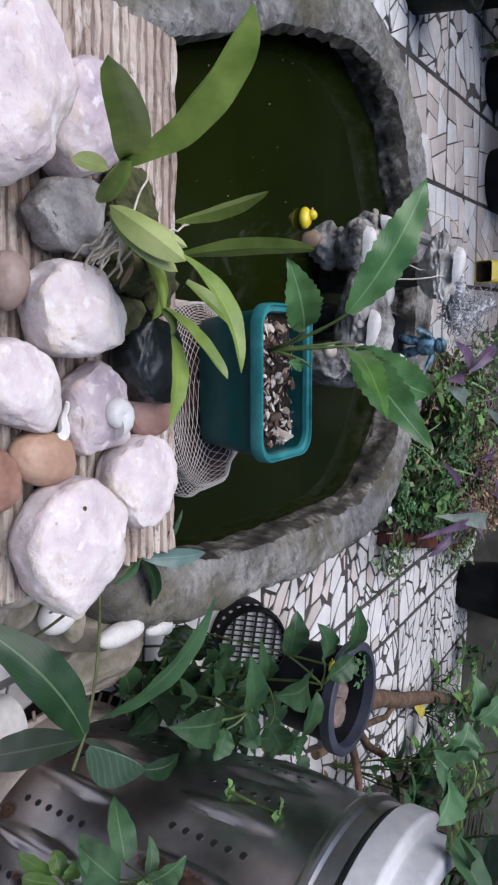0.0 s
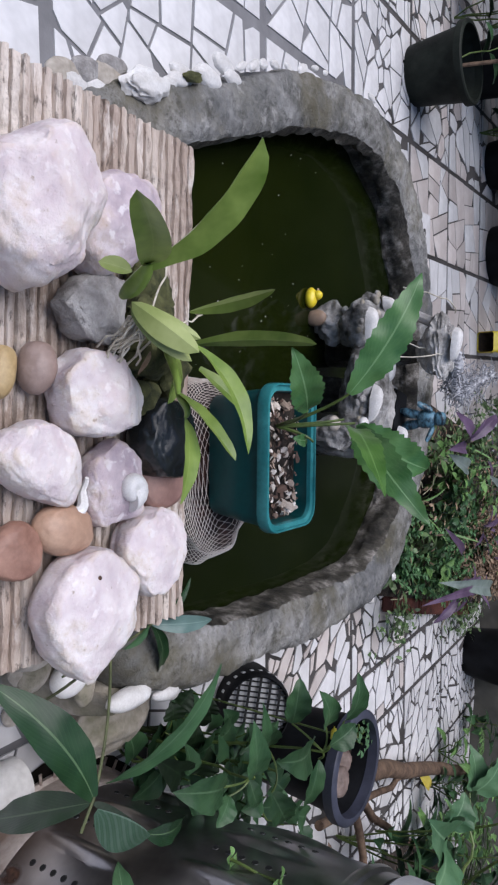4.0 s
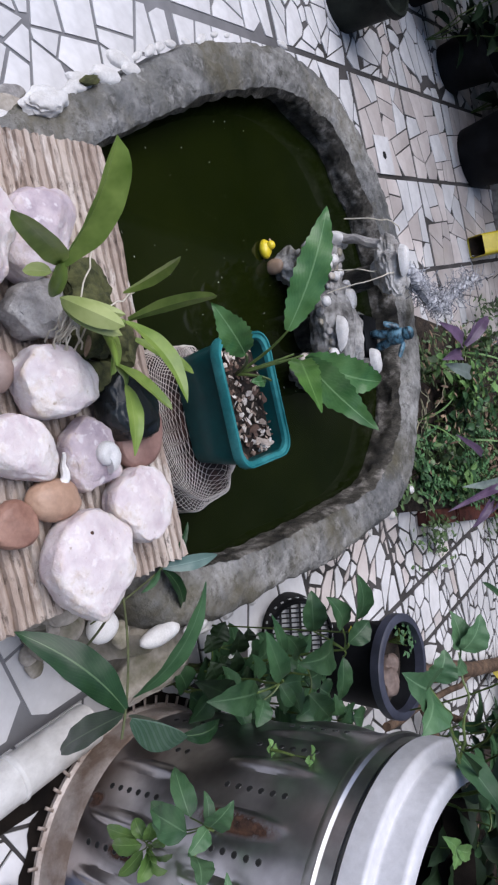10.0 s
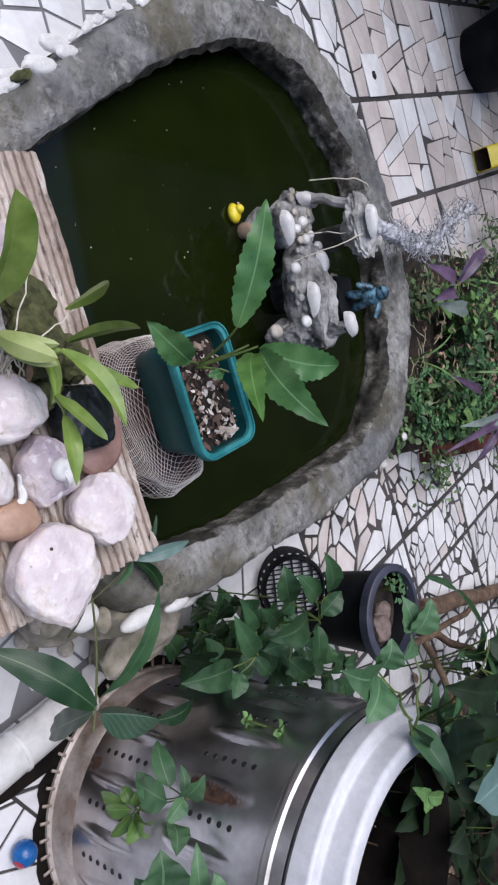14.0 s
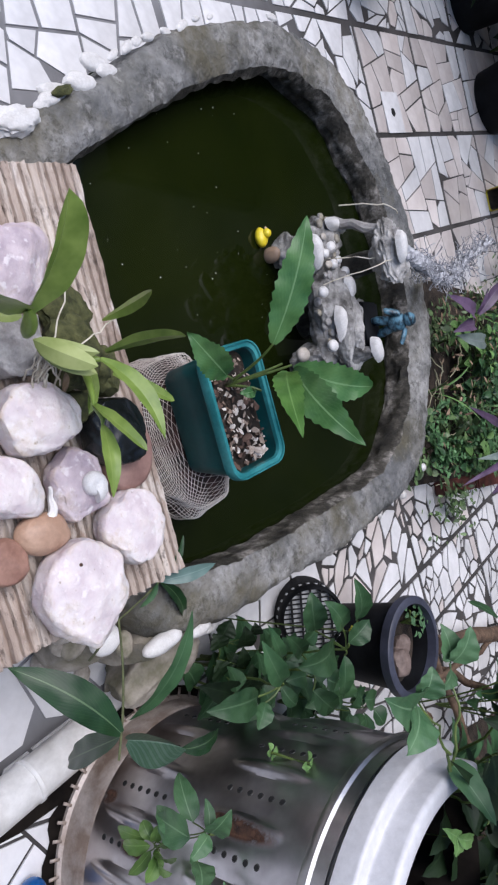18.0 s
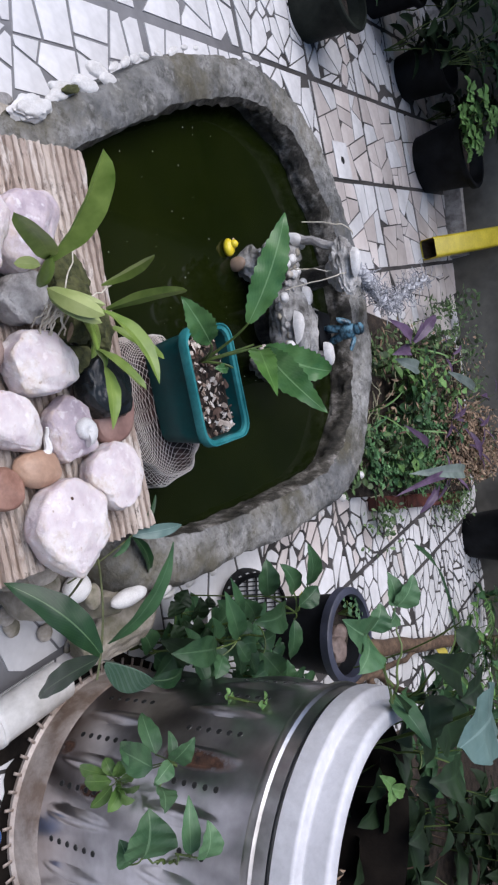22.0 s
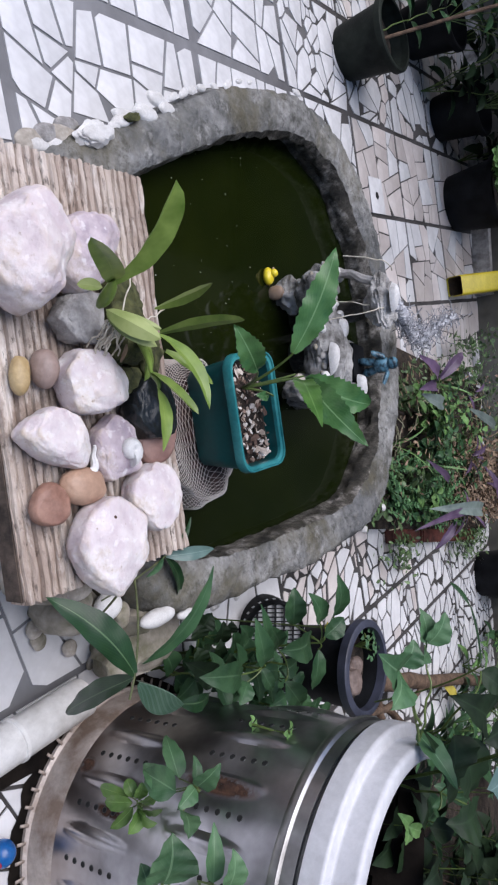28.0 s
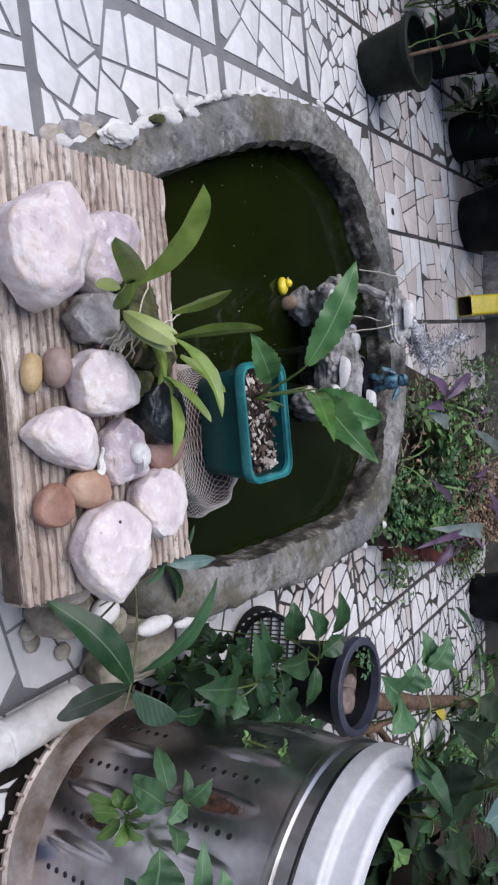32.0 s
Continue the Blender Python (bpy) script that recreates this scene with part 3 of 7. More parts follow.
def blade(bm, base, tip, width, up=(0, 0, 1), sag=0.0, fold=0.15, shape="lance", n=10, wave=0.0, seed=0, teeth=0):
    """A leaf sheet from base to tip with a folded midrib, bowed and with its own UV."""
    rg = random.Random(seed)
    base, tip, up = Vector(base), Vector(tip), Vector(up)
    d = tip - base
    L = d.length
    d.normalize()
    side = d.cross(up)
    side = side.normalized() if side.length > 1e-3 else d.orthogonal().normalized()
    nor = side.cross(d).normalized()
    uvl = bm.loops.layers.uv.verify()
    ph = rg.uniform(0, 6)
    bend, twist = rg.uniform(-0.07, 0.07), rg.uniform(-0.35, 0.35)
    grid = []
    for i in range(n + 1):
        s = i / n
        if shape == "lance":
            w = math.sin(math.pi * min(1, s * 0.97 + 0.03)) ** 0.75 * (1 - 0.25 * s)
        elif shape == "strap":
            w = min(1.0, 0.35 + s * 2.0) * math.sqrt(max(0.0, 1 - max(0.0, (s - 0.35) / 0.65) ** 2.3))
        elif shape == "spoon":
            w = (0.30 + 0.70 * math.sin(math.pi / 2 * min(1.0, s / 0.45))) * math.sqrt(max(0.0, 1 - max(0.0, (s - 0.55) / 0.45) ** 2.6))
        elif shape == "heart":
            w = (math.sin(math.pi * (s ** 0.62)) ** 0.8)
        elif shape == "broad":
            w = math.sin(math.pi * min(1.0, s ** 0.85)) ** 0.72 * (1.0 - 0.55 * max(0.0, s - 0.6))
        elif shape == "oval":
            w = math.sin(math.pi * s) ** 0.55
        else:
            w = (1 - s) ** 0.6 * min(1, s * 12 + 0.5)
        if teeth:
            w *= 0.86 + 0.19 * ((s * teeth) % 1)
        w = max(w, 0.02)
        mid = base + d * (L * s) + nor * (-sag * 4 * (s - 0.5) ** 2 * L + sag * L) + side * (bend * L * 4 * s * (1 - s))
        roll = twist * s
        row = []
        for j in range(5):
            u = (j - 2) / 2
            wv = wave * width * math.sin(s * 22 + ph + (3 if u > 0 else 0)) * abs(u)
            row.append(bm.verts.new(mid + (side * math.cos(roll) + nor * math.sin(roll)) * (u * w * width / 2) + nor * (fold * abs(u) * w * width + wv)))
        grid.append(row)
    for i in range(n):
        for j in range(4):
            f = bm.faces.new((grid[i][j], grid[i][j + 1], grid[i + 1][j + 1], grid[i + 1][j]))
            for lp, (a, b) in zip(f.loops, ((j, i), (j + 1, i), (j + 1, i + 1), (j, i + 1))):
                lp[uvl].uv = (a / 4, b / n)
    return bm

def leaf(parent, base, tip, width, material, name="leaf", label="", **kw):
    bm = bmesh.new()
    blade(bm, base, tip, width, **kw)
    return part(name, bm, material, parent, label)

def smooth_loop(pts, per=10):
    """A closed Catmull-Rom curve through plan points."""
    n, out = len(pts), []
    for i in range(n):
        p0, p1, p2, p3 = (Vector(pts[(i + k) % n]) for k in (-1, 0, 1, 2))
        for k in range(per):
            t = k / per
            out.append(0.5 * ((2 * p1) + (p2 - p0) * t + (2 * p0 - 5 * p1 + 4 * p2 - p3) * t * t + (3 * p1 - p0 - 3 * p2 + p3) * t ** 3))
    return out

# ---- structure ----
WATER, BOARD = 0.14, 0.258
OUTER = [(-0.41, 0.49), (-0.53, 0.68), (-0.65, 0.84), (-0.745, 1.0), (-0.805, 1.18), (-0.81, 1.34), (-0.755, 1.49), (-0.655, 1.58), (-0.55, 1.64), (-0.25, 1.72),
         (-0.05, 1.67), (0.12, 1.59), (0.20, 1.45), (0.26, 1.22), (0.285, 1.02), (0.305, 0.86), (0.295, 0.72), (0.20, 0.622), (0.0, 0.51), (-0.25, 0.465)]
INNER = [(-0.33, 0.56), (-0.43, 0.68), (-0.53, 0.83), (-0.645, 1.02), (-0.70, 1.165), (-0.712, 1.27), (-0.685, 1.40), (-0.60, 1.48), (-0.53, 1.53), (-0.30, 1.60),
         (-0.10, 1.58), (0.04, 1.505), (0.10, 1.43), (0.15, 1.28), (0.185, 1.08), (0.21, 0.92), (0.20, 0.735), (0.115, 0.645), (-0.02, 0.585), (-0.20, 0.56)]
outer_line, inner_line = smooth_loop(OUTER, 34), smooth_loop(INNER, 34)
CENTRE = Vector((-0.25, 1.05))

def undercut(p):
    """How far the basin is hollowed out under its rim at a plan point, 0 to 1."""
    return min(1.0, max(0.0, (-0.36 - p.x) / 0.14)) * min(1.0, max(0.0, (1.30 - p.y) / 0.22))

def rim_strip(stations, seed):
    """Lofts the pond's edge through stations (share of the way from outer to inner line, outward push, height, roughness)."""
    bm = bmesh.new()
    rows = []
    for o, i in zip(outer_line, inner_line):
        row = []
        for s, push, z, r in stations:
            p = o.lerp(i, s)
            out = (o - i).normalized()
            q = Vector((p.x, p.y, z * 1.5))
            n1, n2, n3, n4 = (noise.noise(q * k + Vector((0, 0, seed))) for k in (6, 17, 45, 110))
            if s > 0.99:
                push = push + 0.075 * undercut(i) * min(1.0, max(0.0, (0.186 - z) / 0.03))
            p = p + out * (push + r * (n1 * 0.6 + n2 * 0.35 + n3 * 0.3))
            row.append(bm.verts.new((p.x, p.y, z + r * (n1 * 0.3 + n2 * 0.3 + n3 * 0.28 + n4 * 0.16))))
        rows.append(row)
    n = len(rows)
    for a in range(n):
        for k in range(len(stations) - 1):
            bm.faces.new((rows[a][k], rows[(a + 1) % n][k], rows[(a + 1) % n][k + 1], rows[a][k + 1]))
    return bm

pond = thing("garden_pond", (0, 0, 0), "small raised garden pond with a rough grey concrete rim", "pond")
TOP = [(k / 22, 0, 0.214 - 0.016 * (2 * k / 22 - 0.95) ** 4, 0.013) for k in range(1, 21)]
part("rim", rim_strip([(0, 0.012, -0.02, 0.01), (0, 0.011, 0.05, 0.012), (0, 0.010, 0.10, 0.012), (0, 0.008, 0.14, 0.012), (0, 0.006, 0.17, 0.013), (0, 0.002, 0.188, 0.013), (0.015, 0, 0.199, 0.013)] + TOP, 3), M["concrete"], pond)
part("inner_wall", rim_strip([TOP[-1], (0.95, 0, 0.197, 0.014), (0.985, 0, 0.188, 0.016), (1.0, 0.0, 0.180, 0.015)] + [(1.0, 0.001 * (k % 3), 0.172 - 0.007 * k, 0.016) for k in range(8)] + [(1.0, 0.0, 0.06, 0.02), (1.0, 0, -0.02, 0)], 3), M["wet_concrete"], pond, "dark algae-stained inner wall")
bm = bmesh.new()
f = bm.faces.new([bm.verts.new((*(i + (i - CENTRE).normalized() * (0.03 + 0.07 * undercut(i))), WATER)) for i in inner_line])
tagged(finish("water", bm, M["water"], smooth=False), "still murky dark green pond water", "water", kind="structure")

# floor
bm = bmesh.new()
bmesh.ops.create_grid(bm, x_segments=2, y_segments=2, size=30)
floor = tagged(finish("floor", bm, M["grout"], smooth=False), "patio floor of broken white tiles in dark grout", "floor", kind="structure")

def wall_box(name, x0, y0, x1, y1, h, label, z0=0.0):
    w = box(bmesh.new(), x0, y0, z0, x1, y1, z0 + h)
    return tagged(finish(name, w, M["wall"], smooth=False), label, "wall", kind="structure")

wall_box("wall_north", -4.2, 3.16, 2.4, 3.34, 3.3, "stained grey rendered garden wall")
wall_box("wall_south", -4.4, -4.2, 2.6, -4.0, 2.4, "unseen plain grey wall added to shade the area behind the drum behind the patio")
wall_box("wall_west", -4.4, -4.0, -4.2, 3.34, 2.4, "plain grey rendered side wall")
# East wall is added out of view; its place and height darken the shrubs.
wall_box("wall_east", 2.4, -4.0, 2.6, 3.34, 2.7, "unseen plain grey wall added to shade the area behind the drum")
# Added slab out of view that keeps light off the pots corner.
tagged(finish("ceiling", box(bmesh.new(), -4.2, 2.1, 1.7, -1.25, 3.16, 1.8), M["wall"], smooth=False), "unseen roof slab added to shade the far corner of the patio", "ceiling", kind="structure")
part("plinth", box(bmesh.new(), -4.2, 3.12, 0, -0.82, 3.16, 0.08), M["stone_grey"], bpy.data.objects["wall_north"], smooth=False)

# ---- board and what lies on it ----
ang = radians(10.0)
deck = thing("grooved_board", (-0.390, 0.625, 0), "weathered grooved wooden deck board laid over the pond's edge", "board")
deck.rotation_euler = (0, 0, ang)
bm = bmesh.new()
N, LEN, WID = 24, 0.590, 0.319
prof = []
for k in range(N):
    y0 = -WID + k * WID / N
    pw = WID / N
    hk = 0.0030 * noise.noise(Vector((k * 1.7, 0, 0)))
    deep = 0.0062 + 0.003 * noise.noise(Vector((k * 2.3, 5, 0)))
    lo, hi = 0.10 + 0.07 * noise.noise(Vector((k * 3.1, 9, 0))), 0.90 + 0.07 * noise.noise(Vector((k * 2.7, 2, 4)))
    prof += [(y0 + pw * lo, BOARD - deep), (y0 + pw * (lo + 0.09), BOARD - 0.0012 + hk), (y0 + pw * (lo + 0.24), BOARD + hk), (y0 + pw * (hi - 0.24), BOARD + hk), (y0 + pw * (hi - 0.09), BOARD - 0.0012 + hk), (y0 + pw * hi, BOARD - deep)]
prof += [(-0.0, BOARD - 0.006), (-0.003, 0.236), (-0.02, 0.217), (-WID + 0.006, 0.214), (-WID + 0.001, 0.222), (-WID, BOARD - 0.006)]
rg = random.Random(4)
SX = 70
rows = []
for a in range(SX + 1):
    x = LEN * a / SX
    wob = noise.noise(Vector((x * 6, 3.1, 0))) * 0.002
    row = []
    for k, (y, z) in enumerate(prof):
        e = 0.0
        if a in (0, SX):
            e = noise.noise(Vector((y * 90, a, 1))) * 0.006
        row.append(bm.verts.new((x + e, y + wob, z + (noise.noise(Vector((x * 25, y * 70, 0))) * 0.003 + noise.noise(Vector((x * 70, y * 160, 7))) * 0.002) if z > 0.23 else z)))
    rows.append(row)
m = len(prof)
for a in range(SX):
    for k in range(m):
        bm.faces.new((rows[a][k], rows[a][(k + 1) % m], rows[a + 1][(k + 1) % m], rows[a + 1][k]))
bm.faces.new(rows[0][::-1])
bm.faces.new(rows[-1])
part("plank", bm, M["wood"], deck, smooth=False)
# Thin darker brown face over the board's near side.
part("side_face", box(bmesh.new(), 0.004, -WID - 0.0018, 0.2155, LEN - 0.004, -WID + 0.008, BOARD - 0.009, 0.0012), M["wood_edge"], deck, "dark brown side of the board", smooth=False)

def rock(name, x, y, w, d, h, mat_, seed, label, rot=0.0, base=BOARD, facets=13, rough=0.075, cut=0.74, group="stones on the board"):
    blocky = name in ("quartz_rock", "grey_rock", "rim_boulder")
    bm = stone((w, d, h), seed, facets, rough, 5 if blocky else 4 if w > 0.05 and group != "stones heaped along the near rim" else 3, cut, blocky)
    zmin = min(v.co.z for v in bm.verts)
    ob = finish(name, bm, mat_)
    ob.location = (x, y, base - zmin * 0.97)
    ob.rotation_euler = (0, 0, rot)
    return tagged(ob, label, "stone", group)

def boulder(name, x, y, h, sides, mat_, seed, label, tops=3, soft=11, base=BOARD, group="stones on the board", grain=1.0, swell=3.1):
    """A stone whose plan is bounded by sides (degrees of the outward normal, millimetres from its middle), rounded off and cut flat in places on top."""
    rg = random.Random(seed)
    bm = bmesh.new()
    bmesh.ops.create_icosphere(bm, subdivisions=5, radius=1)
    cuts = []
    for k in range(tops):
        az, el = 2 * math.pi * (k + rg.uniform(-0.35, 0.35)) / tops, radians(rg.uniform(52, 78))
        cuts.append((Vector((math.cos(az) * math.cos(el), math.sin(az) * math.cos(el), math.sin(el))), rg.uniform(0.74, 0.88)))
    off = Vector((rg.uniform(0, 50), rg.uniform(0, 50), rg.uniform(0, 50)))
    chips = []
    for k in range(7 if tops > 1 else 0):
        az, el = rg.uniform(0, 2 * math.pi), radians(rg.uniform(8, 48))
        chips.append((Vector((math.cos(az) * math.cos(el), math.sin(az) * math.cos(el), math.sin(el))), rg.uniform(0.98, 1.10)))
    for v in bm.verts:
        c = v.co.copy()
        a, flat = math.atan2(c.y, c.x), math.hypot(c.x, c.y)
        r = sum((max(0.0, math.cos(a - radians(g))) / (d / 1000)) ** soft for g, d in sides) ** (-1 / soft)
        w = flat ** (2 / swell)
        q = Vector((math.cos(a) * w, math.sin(a) * w, math.copysign(abs(c.z) ** (2 / swell), c.z)))
        for d, k in cuts + chips:
            e = q.dot(d) - k
            if e > 0:
                q -= d * e * 0.88
        n = 0.075 * noise.noise(c * 1.5 + off) + 0.042 * noise.noise(c * 4 + off) + 0.022 * noise.noise(c * 9 + off) + 0.009 * noise.noise(c * 22 + off)
        q *= 1 + n * grain
        v.co = Vector((q.x * r, q.y * r, q.z * h / 2))
    ob = finish(name, bm, mat_)
    ob.location = (x, y, base + h * 0.46)
    return tagged(ob, label, "stone", group)

boulder("quartz_rock", -0.190, 0.375, 0.100, [(-137, 63), (-79, 64), (-39, 67), (-8, 78), (45, 60), (70, 47), (121, 62), (175, 78)], M["quartz"], 11, "large pale pinkish white quartz rock on the board", 4)
boulder("quartz_rock", -0.219, 0.478, 0.070, [(-174, 61), (-149, 52), (-108, 51), (-30, 66), (33, 44), (72, 41), (123, 66)], M["quartz_lilac"], 12, "pale lilac quartz rock on the board")
boulder("grey_rock", -0.130, 0.473, 0.058, [(-170, 34), (-122, 34), (-40, 37), (4, 35), (56, 38), (94, 38)], M["stone_grey"], 13, "rough grey rock between quartz stones", 4, 16, grain=1.6)
boulder("quartz_rock", -0.043, 0.492, 0.074, [(-175, 44), (-128, 53), (-65, 52), (4, 43), (24, 43), (83, 56), (145, 44)], M["quartz"], 14, "blocky white quartz rock with lilac tinge", 4)
boulder("quartz_rock", 0.031, 0.433, 0.054, [(-159, 38), (-130, 44), (-40, 41), (-10, 36), (75, 58), (125, 44), (160, 38)], M["quartz"], 15, "smooth white quartz rock on the board", 2, 7)
boulder("quartz_rock", 0.043, 0.541, 0.050, [(-136, 42), (-86, 39), (-51, 44), (23, 41), (104, 36), (152, 42)], M["quartz_lilac"], 16, "greyish lilac quartz rock", 3)
boulder("pebble", 0.096, 0.485, 0.042, [(-140, 31), (-62, 33), (-12, 27), (26, 28), (110, 34), (174, 27)], M["stone_orange"], 17, "rounded tan pebble on the board", 0, 5, grain=0.5, swell=2.2)
boulder("pebble", 0.119, 0.434, 0.034, [(-148, 28), (-106, 29), (-55, 33), (-5, 29), (42, 32), (107, 28), (154, 28)], M["stone_brown"], 18, "brownish pebble on the board", 2, 6, grain=0.6, swell=2.3)
boulder("quartz_rock", 0.110, 0.618, 0.056, [(0, 50), (40, 48), (75, 48), (110, 48), (150, 55), (180, 53), (215, 48), (255, 55), (285, 53), (315, 44)], M["quartz"], 19, "white quartz rock at the board's edge", 4, 16)
pitted = boulder("quartz_rock", 0.177, 0.525, 0.068, [(10, 71), (40, 62), (60, 58), (100, 60), (140, 63), (180, 68), (210, 66), (240, 66), (270, 62), (300, 60), (330, 60)], M["quartz"], 20, "large pinkish white quartz rock with a small pit", 3, 17)
pit = min((v.co for v in pitted.data.vertices if v.co.z > 0), key=lambda c: (c.x + 0.040) ** 2 + (c.y + 0.014) ** 2).copy()
part("pit", stone((0.0055, 0.0055, 0.002), 3, 0, 0.1, 2), M["rust"], pitted, "small dark pit", at=pit)
boulder("pebble", -0.054, 0.424, 0.038, [(-178, 27), (-103, 21), (-67, 20), (-3, 27), (63, 20), (111, 20)], M["stone_mauve"], 21, "brown oval pebble lying on the board", 0, 4, grain=0.4, swell=2.1)
boulder("pebble", -0.039, 0.390, 0.024, [(-105, 16), (-75, 14), (-32, 21), (10, 28), (60, 17), (94, 14), (172, 28)], M["stone_ochre"], 22, "yellowish oval pebble lying on the board", 0, 5, grain=0.4, swell=2.1)
boulder("flat_stone", 0.022, 0.632, 0.030, [(-167, 35), (-94, 40), (-49, 46), (9, 42), (47, 42), (94, 44)], M["stone_red"], 23, "smooth reddish flat stone beside the dark stone", 1, 5, grain=0.5)
boulder("dark_stone", -0.016, 0.604, 0.068, [(-179, 46), (-128, 52), (-87, 45), (-36, 42), (9, 42), (79, 42), (127, 44)], M["black_stone"], 24, "dark wet angular stone under the orchid", 4, 14)

def shell(x, y, z, size, rot, tilt=0.0, seed=0, parent=None, name="shell", label="small white sea shell", wide=0.7, high=0.3):
    """A ribbed bivalve half lying dome up."""
    rg = random.Random(seed * 7 + int(size * 1e4))
    bm = bmesh.new()
    K, c = 22, []
    wid = wide
    for i in range(8):
        s = i / 7
        row = []
        for k in range(K):
            a = 2 * math.pi * k / K
            rib = (1 + 0.02 * math.cos(k * math.pi) * s) * (1 + 0.22 * s * noise.noise(Vector((math.cos(a) * 1.3, math.sin(a) * 1.3, seed * 3.7))))
            r = size * 0.5 * s * rib
            along = r * math.cos(a) * (1 + 0.12 * math.cos(a)) - size * 0.16 * (1 - s)
            row.append(bm.verts.new((along, r * math.sin(a) * wid, size * high * math.sqrt(max(0.0, 1 - s * s)) * rib - size * 0.03)))
        c.append(row)
    for i in range(7):
        for k in range(K):
            bm.faces.new((c[i][k], c[i][(k + 1) % K], c[i + 1][(k + 1) % K], c[i + 1][k]))
    bmesh.ops.remove_doubles(bm, verts=bm.verts, dist=1e-5)
    ob = finish(name, bm, M["shell"], parent)
    ob.location, ob.rotation_euler = (x, y, z), (0, tilt, rot)
    return ob if parent else tagged(ob, label, "shell")

snail = thing("snail_shell", (0.046, 0.550, 0.294), "round white sea snail shell on a stone", "shell", "shells")
bm = bmesh.new()
turns = [(0.0180 * math.exp(-0.30 * k / 12 * 2.1), k * 2 * math.pi / 12) for k in range(40)]
centre_line = [Vector((0.9 * r * math.cos(a) * 0.62, 0.9 * r * math.sin(a) * 0.62, 0.016 - 0.55 * r)) for r, a in turns]
tube(bm, centre_line, [0.78 * r + 0.0006 for r, a in turns], 16)
part("whorl", bm, M["white_shell"], snail)
chipped = thing("shell_fragment", (0.060, 0.500, 0.283), "curved white fragment of a broken sea shell beside a stone", "shell", "shells")
part("crescent", tube(bmesh.new(), [Vector((0.0215 * math.cos(a) - 0.004, 0.0155 * math.sin(a) - 0.012, 0.004 * math.sin(3 * a))) for a in (radians(-35 + 17 * k) for k in range(11))], [0.0025, 0.004, 0.005, 0.0058, 0.006, 0.006, 0.0058, 0.0052, 0.0045, 0.0035, 0.002], 8), M["white_shell"], chipped)
tagged(shell(-0.225, 0.468, 0.292, 0.06, 1.9, 0.5, 4, wide=0.4, high=0.2), group="shells")

# ---- pond rim shells ----
rg = random.Random(8)
RIM_SHELLS = [(-0.400, 0.468, 0.062), (-0.414, 0.505, 0.045), (-0.490, 0.618, 0.034), (-0.520, 0.645, 0.062), (-0.545, 0.690, 0.056), (-0.500, 0.628, 0.040), (-0.586, 0.722, 0.054), (-0.578, 0.746, 0.042), (-0.605, 0.760, 0.030), (-0.632, 0.798, 0.034), (-0.648, 0.818, 0.026), (-0.661, 0.842, 0.032), (-0.690, 0.890, 0.026), (-0.712, 0.931, 0.036), (-0.735, 0.965, 0.024), (-0.758, 1.012, 0.022), (-0.824, 1.199, 0.034)]
for k, (x, y, s) in enumerate(RIM_SHELLS):
    tagged(shell(x, y, 0.200 + 0.003 * (k % 3), s * 1.1, 2.1 + rg.uniform(-0.35, 0.35), rg.uniform(-0.1, 0.1), k, wide=rg.uniform(0.38, 0.6), high=rg.uniform(0.10, 0.16)), group="shells on the pond rim")
rock("coral_lump", -0.446, 0.562, 0.082, 0.040, 0.024, M["shell"], 33, "large lumpy white shell stone on the pond rim", 2.1, base=0.205, facets=6, rough=0.28, group="")
for k, (x, y, w, d) in enumerate([(-0.432, 0.512, 0.055, 0.030), (-0.420, 0.482, 0.052, 0.028), (-0.428, 0.535, 0.045, 0.026), (-0.450, 0.520, 0.05, 0.024), (-0.398, 0.452, 0.05, 0.03)]):
    rock("rim_stone", x, y, w, d, 0.014, M["stone_grey"] if k % 2 else M["pale_stone"], 36 + k, "pale grey flat stone on the pond rim", 2.1 + 0.12 * (k % 3 - 1), base=0.196, facets=4, rough=0.06, cut=0.8, group="stones by the rim")
rock("moss_tuft", -0.515, 0.650, 0.04, 0.015, 0.012, M["moss"], 35, "small tuft of moss between shells", 2.1, base=0.206, facets=0, rough=0.3, group="")
for k, (x, y, z, s, w) in enumerate([(0.200, 1.545, 0.165, 0.052, 0.4), (0.145, 1.650, 0.175, 0.036, 0.6), (0.324, 0.860, 0.155, 0.056, 0.4), (0.318, 0.924, 0.15, 0.042, 0.5), (0.306, 0.998, 0.15, 0.036, 0.6), (0.23, 1.44, 0.16, 0.03, 0.7)]):
    tagged(shell(x, y, z, s, 1.5 + 0.2 * (k % 3), 0.3, 90 + k, wide=w, high=0.24), group="shells on the pond rim")
for k, (x, y, w, d, h, b) in enumerate([(0.243, 0.545, 0.046, 0.030, 0.014, 0.156), (0.247, 0.566, 0.060, 0.034, 0.014, 0.166), (0.272, 0.585, 0.050, 0.040, 0.018, 0.150), (0.228, 0.520, 0.060, 0.036, 0.016, 0.176), (0.300, 0.672, 0.044, 0.034, 0.018, 0.150), (0.268, 0.562, 0.036, 0.026, 0.012, 0.150)]):
    rock("rim_stone", x, y, w, d, h, M["pale_stone"] if k % 2 else M["slab"], 40 + k, "pale flat stone wedged against the pond rim", 1.1 + 0.5 * k, base=b, facets=4, rough=0.06, cut=0.82, group="stones by the rim")
